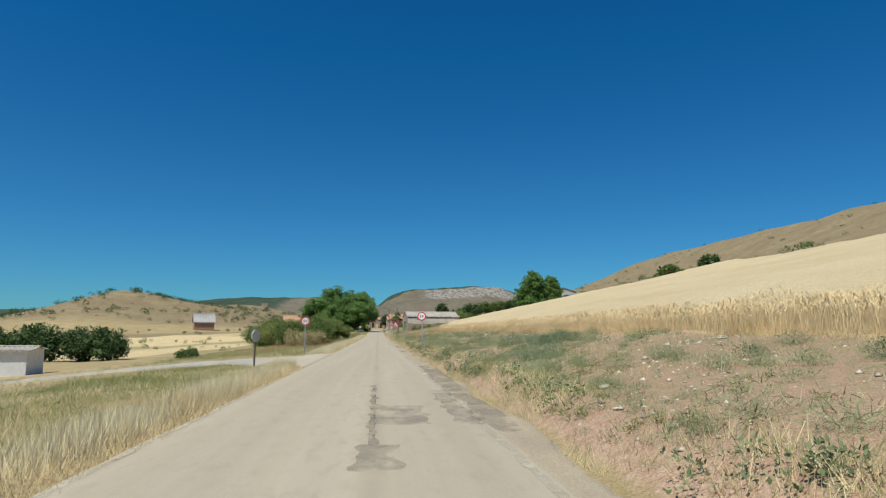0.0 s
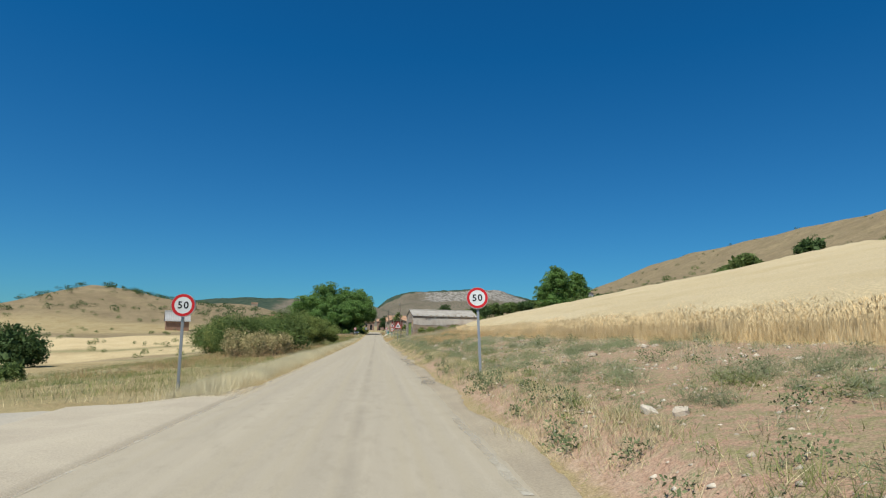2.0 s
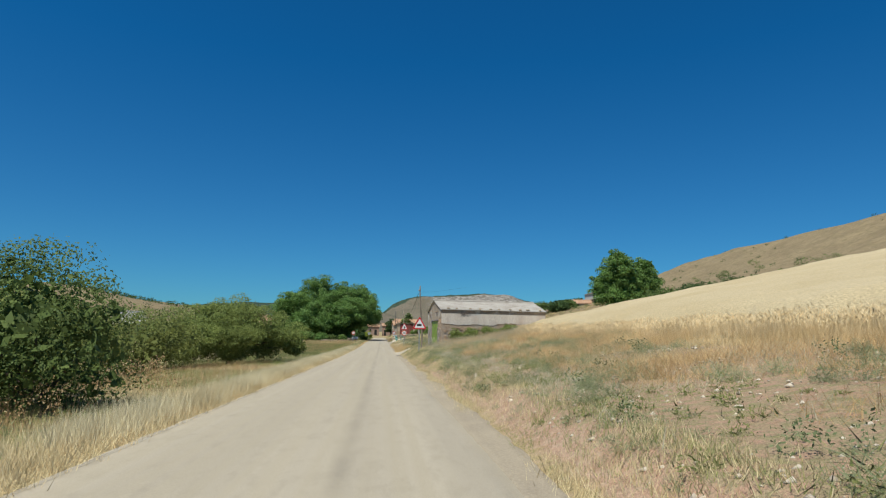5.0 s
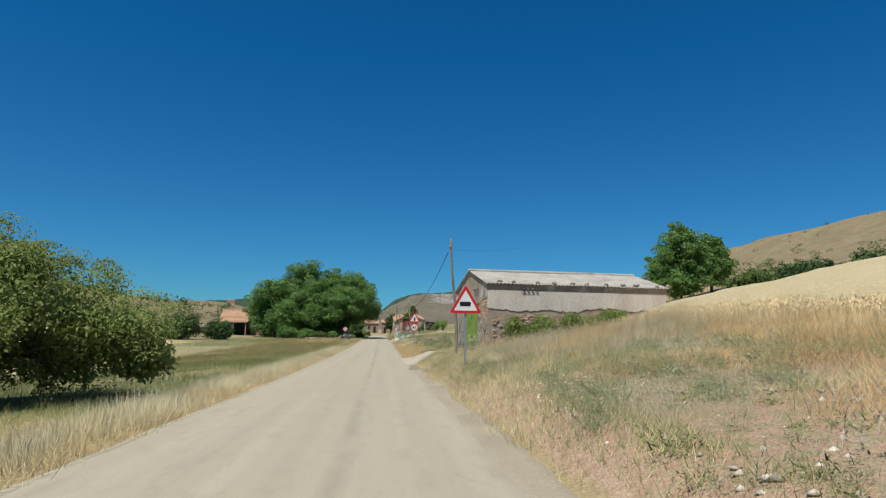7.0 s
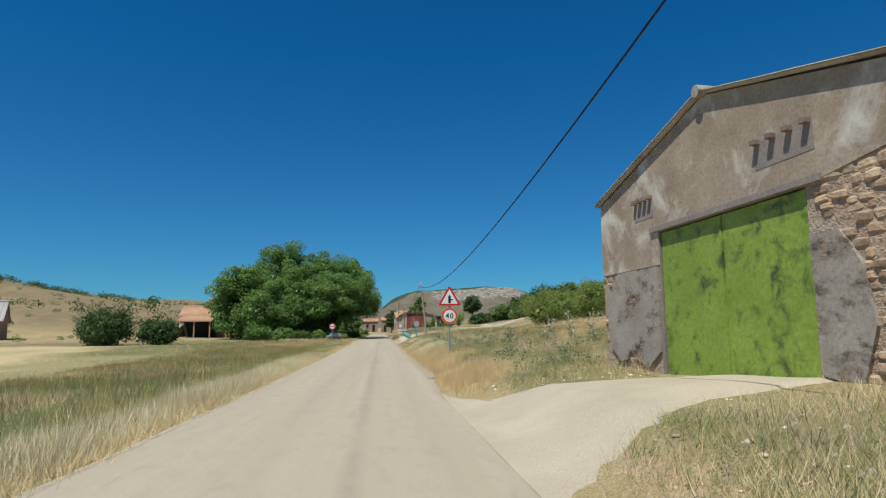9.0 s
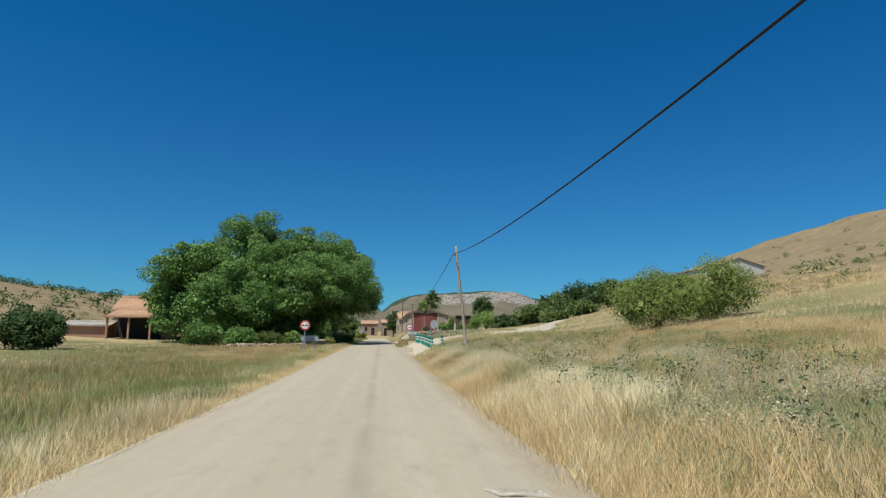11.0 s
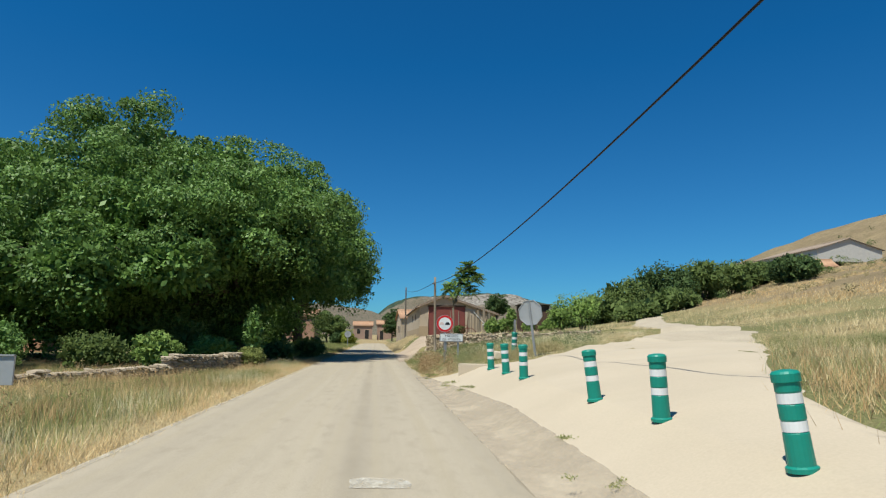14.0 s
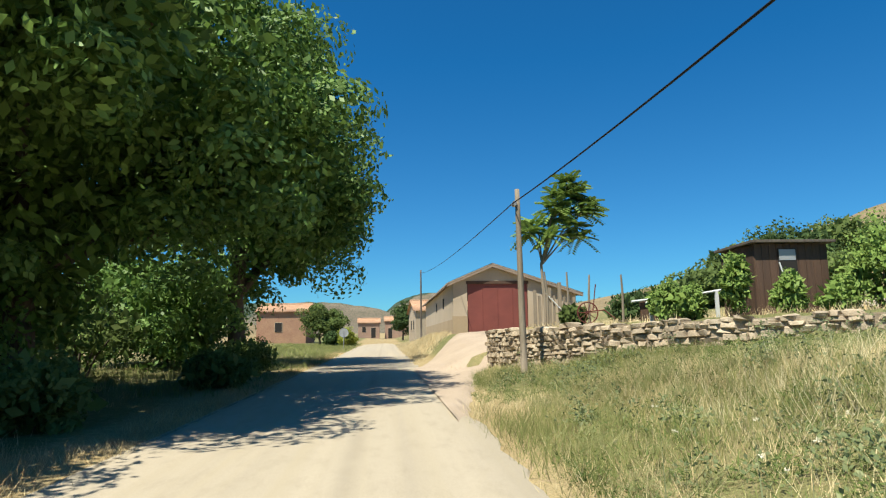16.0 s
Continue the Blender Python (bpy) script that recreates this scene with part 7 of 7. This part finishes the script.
tree("walnut_tree", "large walnut tree farther along the road", (-5.8, 188.5), W3, 520, 66, 0.21, M_LEAF, 0.78, 0.34, 3, 0.3, group="walnut trees")
W4 = [(0, 0, 5.4, 4.4, 4.6, 3.8), (0.5, 0, 8.0, 3.0, 3.2, 2.2), (2.5, -2, 4.2, 3.2, 3.0, 3.0), (-2.6, 0, 4.2, 2.8, 3, 2.8), (-1.6, -1, 6.8, 2.4, 2.6, 2.0), (0, 0, 1.8, 4.2, 3.8, 1.8)]
tree("walnut_tree", "smaller walnut tree at the edge of the grove", (-17.5, 171.0), W4, 340, 60, 0.21, M_LEAF, 0.72, 0.26, 4, 0.3, group="walnut trees")


def bush(label, at, size, material, clumps=160, per=34, leaf=0.11, seed=0, name="bush", group=""):
    """A many-stemmed shrub: size is its half width, half depth and height."""
    rx, ry, hh = size
    rnd = random.Random(seed)
    lobes = [(0, 0, hh * 0.5, rx * 0.75, ry * 0.75, hh * 0.48)]
    for k in range(5):
        a = k * 1.257 + rnd.uniform(-0.4, 0.4)
        lobes.append((math.cos(a) * rx * 0.5, math.sin(a) * ry * 0.5, hh * rnd.uniform(0.32, 0.62), rx * 0.5, ry * 0.5, hh * rnd.uniform(0.28, 0.4)))
    x, y = at
    t = thing(name, label, "bush", group, (x, y, spot(x, y)))
    for l in lobes:
        bm = bmesh.new()
        tube(bm, [(l[0] * 0.15, l[1] * 0.15, -0.2), (l[0] * 0.5, l[1] * 0.5, l[2] * 0.5), l[:3]], [0.02 * hh, 0.014 * hh, 0.006 * hh], 6)
        part("stem", bm, M_BARK, t)
    part("foliage", leaf_mesh("foliage", crown_points(lobes, clumps // 2, seed), 0.17 * (rx + ry + hh) / 2, per * 2, leaf * 0.95, material, 0.1, seed, facing=0.45), None, t)
    g = np.random.default_rng(seed + 900)
    core = np.concatenate([np.array(l[:3]) + (lambda d: d / np.linalg.norm(d, axis=1)[:, None])(g.normal(size=(40, 3))) * np.array(l[3:]) * g.uniform(0.45, 0.8, (40, 1)) for l in lobes])
    part("inner_foliage", leaf_mesh("inner_foliage", core, 0.12 * (rx + ry + hh) / 2, 3, max(leaf * 2.6, 0.05 * (rx + ry + hh)), material, 0.1, seed + 9, facing=0.6), None, t)
    return t


M_WILLOW = leaf_mat("feathery_willow_leaf", (0.17, 0.21, 0.06), (0.29, 0.335, 0.105), (0.22, 0.265, 0.08), 0.4, 0.6, upward=0.3)
WB = [(0, 0, 2.3, 2.4, 2.2, 0.95), (-1.6, 0.4, 2.1, 2.0, 2.0, 0.95), (1.5, -0.2, 2.0, 1.8, 1.8, 0.9), (0.5, 0.2, 2.85, 1.7, 1.6, 0.65), (-0.9, 0.3, 2.8, 1.4, 1.4, 0.6), (-2.9, 0, 1.5, 1.3, 1.6, 0.9), (2.9, 0.2, 1.5, 1.2, 1.4, 0.65), (-0.8, -1.6, 1.6, 1.7, 1.3, 0.8), (1.0, -1.5, 1.5, 1.4, 1.2, 0.7), (3.4, 0.4, 1.0, 0.7, 0.9, 0.5), (-0.4, 0.8, 1.2, 2.4, 1.8, 1.0), (-2.8, 0.9, 1.0, 1.9, 1.7, 0.95), (-4.2, 0.6, 1.6, 1.5, 1.5, 1.1), (1.6, 0.9, 1.0, 1.4, 1.3, 0.8), (-1.5, -1.0, 0.8, 1.7, 1.3, 0.75), (0.4, -1.0, 0.75, 1.3, 1.1, 0.65), (-3.4, -0.8, 0.75, 1.5, 1.3, 0.75)]
tree("willow_bush", "broad feathery green willow bush beside the road", (-8.0, 76.4), WB, 520, 70, 0.062, M_WILLOW, 0.36, 0.11, 11, 0.25, category="bush")
bush("olive-green shrub of the roadside thicket", (-10.6, 71.5), (2.3, 2.2, 2.7), M_LEAF5, 240, 40, 0.11, 17)
bush("olive-green shrub of the roadside thicket", (-11.4, 66.5), (2.4, 2.2, 2.8), M_LEAF5, 240, 40, 0.11, 18)
bush("grey-green shrub of the roadside thicket", (-12.9, 64.0), (2.2, 2.2, 3.2), M_LEAF2, 260, 40, 0.12, 19)
bush("rounded green shrub in the field", (-11.4, 61.5), (2.6, 2.4, 2.8), M_LEAF5, 300, 40, 0.12, 12)
bush("rounded green shrub in the field", (-14.6, 69.0), (2.4, 2.4, 3.2), M_LEAF2, 260, 40, 0.12, 13)
for x, y, r, hh, k in ((-6.4, 44.6, 0.9, 1.4, 141), (-7.7, 45.4, 1.0, 1.7, 142), (-5.9, 47.2, 0.9, 1.4, 143), (-6.2, 50.4, 0.9, 1.2, 148)):
    bush("tan and rusty dry shrub before the green thicket", (x, y), (r, r, hh), M_TANBUSH, 150, 44, 0.05, k, group="rusty shrubs")
bush("grey-green shrub behind the rusty weeds", (-6.8, 49.0), (1.5, 1.4, 2.4), M_LEAF2, 240, 44, 0.075, 145)
bush("grey-green shrub behind the rusty weeds", (-8.4, 48.2), (1.5, 1.5, 2.6), M_LEAF2, 260, 44, 0.08, 146)
bush("dark green shrub of the roadside thicket", (-6.0, 53.5), (1.6, 1.6, 2.9), M_LEAF2, 320, 48, 0.07, 147)
bush("dark green shrub of the roadside thicket", (-8.6, 56.0), (1.9, 1.8, 2.6), M_LEAF5, 280, 44, 0.08, 149)
bush("low green shrub among rusty weeds", (-9.0, 54.0), (1.8, 1.8, 1.5), M_LEAF2, 120, 32, 0.11, 14)
bush("small dull shrub in dry grass", (-13.5, 33.0), (0.9, 0.8, 0.7), M_LEAF2, 50, 30, 0.09, 15)
for k, (x, y, s) in enumerate([(-25.9, 149, 2.5), (-21.4, 150, 1.9), (-27.9, 152, 1.7)]):
    bush("dark rounded bush before the farmhouse", (x, y), (s, s * 0.9, s * 1.35), M_LEAF3, 220, 34, 0.2, 20 + k)
for k, (x, y, s) in enumerate([(-38.5, 82, 2.6), (-43, 83, 2.9), (-47.5, 82, 2.9), (-52, 84, 3.1), (-56, 83, 3.2), (-61, 85, 3.0)]):
    bush("dark green hedge tree in the low field", (x, y), (s, s, 4.6 + 0.3 * (k % 3)), M_LEAF3, 180, 17, 0.33, 30 + k, "hedge_tree", "hedge trees")
bush("green bramble against the barn wall", (6.0, 89.8), (0.6, 0.5, 1.25), M_MEADOWLEAF, 90, 40, 0.06, 41)
bush("green bramble against the barn wall", (7.1, 89.6), (0.8, 0.6, 1.15), M_MEADOWLEAF, 110, 40, 0.065, 42)
bush("green bramble against the barn wall", (8.6, 89.7), (0.9, 0.6, 0.95), M_MEADOWLEAF, 100, 40, 0.065, 44)
bush("green bramble against the barn wall", (10.2, 89.8), (0.8, 0.6, 0.9), M_MEADOWLEAF, 100, 40, 0.065, 48)
tufts("barn_thistles", "tall greyish dry weeds before the barn", 20000, (3.6, 14, 76, 89.9), (0.35, 0.9), (0.003, 0.007), (0.15, 0.7), M_THISTLE, 0.9, 0.6, 61, 12, 0.18)
tufts("pole_grass", "dry grass round the foot of the pole", 18000, (1.9, 5.2, 73, 91.5), (0.1, 0.34), (0.003, 0.007), (0.2, 0.8), M_DRY, 0.7, 0.7, 62, 10, 0.12)
tufts("pole_grass", "olive grass round the foot of the pole", 12000, (1.9, 6.0, 73, 91.5), (0.12, 0.4), (0.003, 0.007), (0.2, 0.8), M_GREENGRASS, 1.0, 0.6, 63, 10, 0.14)
tufts("barn_grass", "tall orange-tan grass before the barn", 20000, (4.2, 14, 78, 89.9), (0.3, 0.75), (0.003, 0.007), (0.1, 0.5), M_TAN, 0.5, 0.8, 28, 10, 0.15)
tufts("bank_edge_grass", "orange dry grass at the foot of the wheat", 66000, (6.8, 8.0, -12, 80), (0.2, 0.5), (0.003, 0.007), (0.2, 0.8), M_TAN, 0.5, 0.9, 29, 9, 0.12)
bush("yellow-green bramble bush in the meadow", (15.8, 143.5), (2.5, 2.4, 3.3), M_MEADOWLEAF, 340, 44, 0.12, 43)
bush("green bramble bush in the meadow", (20.2, 145.0), (2.8, 2.4, 3.5), M_MEADOWLEAF, 320, 44, 0.12, 45)
for k, (x, y, rx, hh) in enumerate([(20, 209, 2.6, 2.4), (24.5, 208, 3.0, 3.4), (29, 210, 3.6, 5.0), (34, 211, 3.8, 6.0), (39, 212, 3.6, 5.6), (44, 214, 3.4, 4.6), (48.5, 208.5, 2.8, 3.4), (52, 213, 2.6, 3.0), (49, 217, 3.0, 3.4), (54, 222, 2.6, 2.8), (31, 203, 2.2, 2.4), (26, 201, 1.9, 1.8), (60, 228, 2.6, 2.8)]):
    bush("dense green shrub of the thicket on the slope", (x, y), (rx, 3.0, hh * 0.85), M_LEAF2 if k % 3 else M_LEAF3, 150, 18, 0.34, 50 + k, "thicket_shrub", "thicket on the slope")
for k, (x, y, rx, hh) in enumerate([(41, 106, 2.6, 3.0), (44, 112, 2.4, 3.0), (42, 120, 2.6, 3.4), (40, 127, 2.8, 3.8), (45, 116, 2.6, 3.2), (47, 104, 2.2, 2.8), (48, 97, 2.0, 2.4), (47.5, 84, 1.8, 2.0), (47.5, 72, 1.6, 2.2), (49, 91, 1.7, 2.4), (44, 126, 2.6, 3.2), (48, 110, 2.4, 3.0)]):
    bush("hedge shrub above the wheat field", (x, y), (rx, rx, hh), M_LEAF2 if k % 2 else M_LEAF3, 110, 18, 0.28, 70 + k, "hedge_shrub", "hedge above the wheat")
P1 = [(0, 0, 6.0, 3.0, 3.0, 3.4), (0.2, 0, 8.3, 1.9, 1.9, 1.8), (-2.4, 0, 3.9, 2.2, 2.2, 2.8), (2.0, 0.3, 5.0, 2.2, 2.2, 2.8), (0, -1, 2.4, 3.4, 2.4, 2.0)]
tree("poplar_tree", "upright green poplar above the field", (38.6, 140.5), P1, 300, 52, 0.24, M_LEAF, 0.6, 0.2, 81, 0.25)
P2 = [(0, 0, 4.6, 2.0, 2.0, 2.4), (0.3, 0, 6.4, 1.4, 1.4, 1.3), (1.2, 0, 3.0, 1.9, 2.0, 1.9), (-1.0, 0, 2.6, 2.0, 2.0, 1.9)]
tree("poplar_tree", "smaller green poplar beside a taller one", (43.6, 142), P2, 180, 46, 0.24, M_LEAF, 0.6, 0.18, 82, 0.25)
R1 = [(0, 0, 5.4, 2.8, 2.8, 2.7), (1.2, 0, 4.4, 2.0, 2, 2), (-1.2, 0, 4.4, 2, 2, 2)]
tree("round_tree", "round dark green tree behind the garage", (33, 311), R1, 240, 30, 0.36, M_LEAF3, 0.6, 0.2, 83, 0.3)
tree("street_tree", "dark green tree by the village street", (3.0, 262), [(0, 0, 3.2, 1.7, 1.7, 2.0), (0.4, 0, 4.6, 1.2, 1.2, 1.3)], 200, 30, 0.26, M_LEAF3, 0.4, 0.14, 84, 0.3)
tree("street_tree", "green tree before the brick house", (-7.5, 238), [(0, 0, 2.8, 2.2, 2.0, 1.9), (1.4, 0, 2.4, 1.6, 1.6, 1.4)], 220, 30, 0.25, M_LEAF2, 0.45, 0.14, 85, 0.3)
bush("bright yellow-green garden bush by the street", (-3.9, 231), (1.0, 1.0, 2.0), M_YELLOWLEAF, 90, 30, 0.16, 86)
bush("dark garden bush by the street", (-5.6, 233), (1.0, 1.0, 1.6), M_LEAF3, 80, 30, 0.16, 87)


# slender young tree with long feathered leaves by the garage
def feather_tree(at, tips, seed):
    x, y = at
    rnd = random.Random(seed)
    t = thing("slender_tree", "slender young tree with light green feathery leaves by the garage", "tree", at=(x, y, spot(x, y)))
    part("trunk", tube(bmesh.new(), [(0, 0, -0.3), (0.04, 0, 1.0), (0.0, 0.03, 2.0), (0.25, 0, 2.9)], [0.06, 0.048, 0.042, 0.03], 8), M_POLEWOOD, t, smooth=True)
    for q in tips:
        q = Vector(q)
        part("limb", tube(bmesh.new(), [(0.02, 0, 2.0), Vector((0.1, 0, 2.5)).lerp(q, 0.5), q], [0.03, 0.02, 0.01], 6), M_POLEWOOD, t, smooth=True)
        bm = bmesh.new()
        for k in range(18):
            a = rnd.uniform(0, 2 * math.pi)
            out = Vector((math.cos(a), math.sin(a), rnd.uniform(-0.7, 1.2))).normalized()
            side = out.cross(Vector((0, 0, 1))).normalized()
            n, reach = 9, rnd.uniform(0.45, 0.7)
            for j in range(n):
                f = (j + 1) / n
                c = q + out * reach * f + Vector((0, 0, -0.32 * f * f * reach))
                for sgn in (-1, 1):
                    ln = 0.25 * (1 - 0.4 * f)
                    tip = c + side * sgn * ln + out * 0.07 + Vector((0, 0, -0.06))
                    mid = c.lerp(tip, 0.45)
                    w = out * 0.05
                    bm.faces.new([bm.verts.new(v) for v in (c, mid + w, tip, mid - w)])
        part("foliage", bm, M_LEAF4, t)
    return t


feather_tree((5.0, 181.2), [(-0.35, 0, 3.0), (-0.1, 0.3, 3.3), (0.25, -0.2, 2.9), (0.6, 0.1, 3.5), (1.05, 0, 3.2), (1.25, 0.2, 2.9), (0.95, 0, 4.1), (0.65, 0.2, 4.2), (1.3, -0.2, 3.6), (0.45, 0, 3.8), (0.95, 0, 4.6), (1.25, 0.1, 4.3), (1.5, 0, 3.9)], 88)
for k, (x, y, rx, hh, m) in enumerate([(6.6, 176.2, 0.34, 0.95, M_LEAF4), (7.25, 176.3, 0.26, 0.9, M_LEAF4), (7.45, 174.8, 0.2, 1.5, M_LEAF4), (8.3, 174.3, 0.3, 0.9, M_LEAF4), (9.3, 174.2, 0.4, 0.8, M_LEAF4), (9.95, 173.8, 0.7, 2.0, M_LEAF4), (10.9, 173.0, 0.9, 2.2, M_LEAF4), (5.0, 178.2, 0.3, 0.5, M_LEAF2)]):
    bush("leafy garden shrub behind the stone wall", (x, y), (rx, rx, hh), m, 64, 30, 0.075, 100 + k, "garden_shrub", "garden shrubs")

# undergrowth beneath the walnut trees
# The last four are added to block the bright ground behind the trunks.
for k, (x, y, rx, hh) in enumerate([(-4.6, 171.5, 0.8, 1.0), (-9.4, 163.6, 1.2, 1.2), (-3.9, 178.5, 0.9, 0.8), (-12.5, 162.5, 1.4, 1.2), (-8.0, 168.0, 1.6, 2.0), (-4.5, 184, 1.2, 1.2), (-9.0, 182.5, 1.8, 2.6), (-12.0, 185.5, 2.0, 2.8), (-8.5, 189.5, 1.8, 2.6), (-11.0, 178.5, 1.8, 2.4)]):
    bush("bramble filling the dark under the walnut trees", (x, y), (rx, rx, hh), M_LEAF2, 70, 30, 0.11, 120 + k, "bramble", "brambles under the trees")


bush("yellowing ivy mound over the end of the stone wall", (-4.5, 164.2), (0.5, 0.5, 0.72), M_LEAF5, 120, 44, 0.07, 151)
bush("leafy sapling standing in sun at the edge of the trees", (-4.75, 166.2), (0.3, 0.3, 2.3), M_LEAF, 46, 24, 0.085, 152, "sapling")
bush("sunlit green shrub behind the stone wall", (-7.4, 163.4), (0.8, 0.7, 1.35), M_LEAF4, 90, 30, 0.1, 153)
bush("green shrub behind the stone wall", (-6.2, 165.9), (0.8, 0.7, 1.2), M_LEAF, 90, 30, 0.11, 154)
bush("green shrub behind the tumbled stones", (-11.0, 159.5), (1.2, 1.0, 1.5), M_LEAF, 120, 34, 0.12, 155)
bush("green shrub behind the tumbled stones", (-14.0, 160.0), (1.5, 1.2, 2.0), M_LEAF, 140, 34, 0.14, 156)

# scrub dotted over the hills
def scrub(name, label, n, area, size, material, seed, leaf=0.35, per=26, keep=None, clump=0.6, cl=0.05):
    g = np.random.default_rng(seed)
    x, y = g.uniform(area[0], area[1], n * 3), g.uniform(area[2], area[3], n * 3)
    ok = wave(x, y, cl, seed) * clump + g.uniform(0, 1, n * 3) > 0.5
    if keep is not None:
        ok &= keep(x, y)
    x, y = x[ok][:n], y[ok][:n]
    s = g.uniform(*size, len(x))
    c = np.stack([x, y, height(x, y) + s * 0.3], -1)
    c = np.concatenate([c + g.normal(0, 0.4, c.shape) * s[:, None] * (1, 1, 0.35) for k in range(3)])
    s = np.tile(s, 3) * g.uniform(0.45, 0.8, len(c))
    lay(name, label, leaf_mesh(name, c, s, per, s * leaf, material, 0.0, seed, facing=0.5, skin=0.75), "scrub")


scrub("hill_scrub", "dark scrub dotted over the left hill", 460, (-150, -22, 188, 275), (0.6, 1.8), M_LEAF3, 201, 0.42, 26)
scrub("hill_scrub", "dark scrub at the foot of the left hill", 60, (-130, -20, 178, 205), (0.4, 1.2), M_LEAF2, 205, 0.36, 40)
scrub("slope_scrub", "dark scrub dotted over the right slope", 330, (50, 200, 0, 420), (0.3, 1.1), M_LEAF3, 202, 0.42, 22)
scrub("slope_bushes", "green bushes on the right slope", 40, (52, 120, 60, 330), (0.9, 2.0), M_LEAF2, 203, 0.3, 60)
scrub("rise_scrub", "low tan and olive scrub on the rise beyond the yard", 160, (29, 62, 150, 216), (0.25, 0.7), M_TANBUSH, 206, 0.3, 60)
scrub("rise_scrub", "small green bushes on the rise beyond the yard", 40, (31, 62, 155, 220), (0.4, 1.0), M_LEAF2, 207, 0.3, 60)
scrub("plain_scrub", "low bushes along the field edges", 50, (-70, -18, 95, 185), (0.3, 0.9), M_LEAF2, 204, 0.32, 60)


# white umbels and seed heads by the roadside
def umbels(name, label, n, area, tall, keep=free):
    p = scatter(n, *area, 0.6, 1.0, 71, 1, 0, keep)
    m = len(p)
    g = np.random.default_rng(71)
    up = g.uniform(*tall, m)
    tip = p + np.stack([g.normal(0, 0.06, m), g.normal(0, 0.06, m), up], -1)
    stems = blade_mesh(name + "_stems", p, up, np.full(m, 0.012), np.full(m, 0.05), M_WEED)
    lay(name + "_stems", "thin green stems of " + label, stems, "flowers")
    lay(name, label, leaf_mesh(name, tip, 0.022, 14, 0.014, M_UMBEL, 0.0, 72, 0.4, facing=0.7), "flowers")


umbels("umbel_flowers", "pale cream umbel flowers by the roadside", 18, (1.75, 3.2, 160.2, 167), (0.45, 0.85))
umbels("umbel_flowers", "pale cream umbel flowers in the meadow", 60, (2.2, 6.5, 126, 141), (0.3, 0.7))


# tall thistles with pale fluffy heads
def thistle(x, y, tall, seed):
    rnd = random.Random(seed)
    t = thing("thistle", "tall dried thistle with pale fluffy heads in the meadow", "thistle", "tall thistles", (x, y, spot(x, y)))
    bm = bmesh.new()
    tube(bm, [(0, 0, -0.1), (0.03, 0, tall * 0.5), (0.0, 0.02, tall * 0.95)], [0.012, 0.01, 0.006], 6)
    heads = [(0, 0.02, tall)]
    for k in range(9):
        z0, a = tall * rnd.uniform(0.3, 0.85), rnd.uniform(0, 6.28)
        e = Vector((math.cos(a) * 0.2, math.sin(a) * 0.2, z0 + rnd.uniform(0.1, 0.25)))
        tube(bm, [(0.01, 0, z0), e * 0.6 + Vector((0, 0, z0)) * 0.4, e], [0.007, 0.006, 0.004], 5)
        heads.append(tuple(e))
    part("stem", bm, M_THISTLE, t)
    part("leaves", leaf_mesh("leaves", np.array([(rnd.uniform(-0.08, 0.08), rnd.uniform(-0.08, 0.08), tall * f) for f in (0.1, 0.2, 0.35, 0.5, 0.6, 0.7)]), 0.14, 14, 0.1, M_WEED, 0.2, seed), None, t)
    for h in heads:
        part("flower_head", leaf_mesh("flower_head", np.array([h]), 0.028, 26, 0.03, M_UMBEL, 0.0, seed, 1.0), None, t)


for k, (x, y, tall) in enumerate([(6.15, 106.0, 1.2), (7.4, 107.5, 1.0), (4.9, 109.5, 0.9), (6.6, 110.0, 0.95), (3.9, 88.2, 0.7), (8.3, 105.4, 0.9)]):
    thistle(x, y, tall, 300 + k)
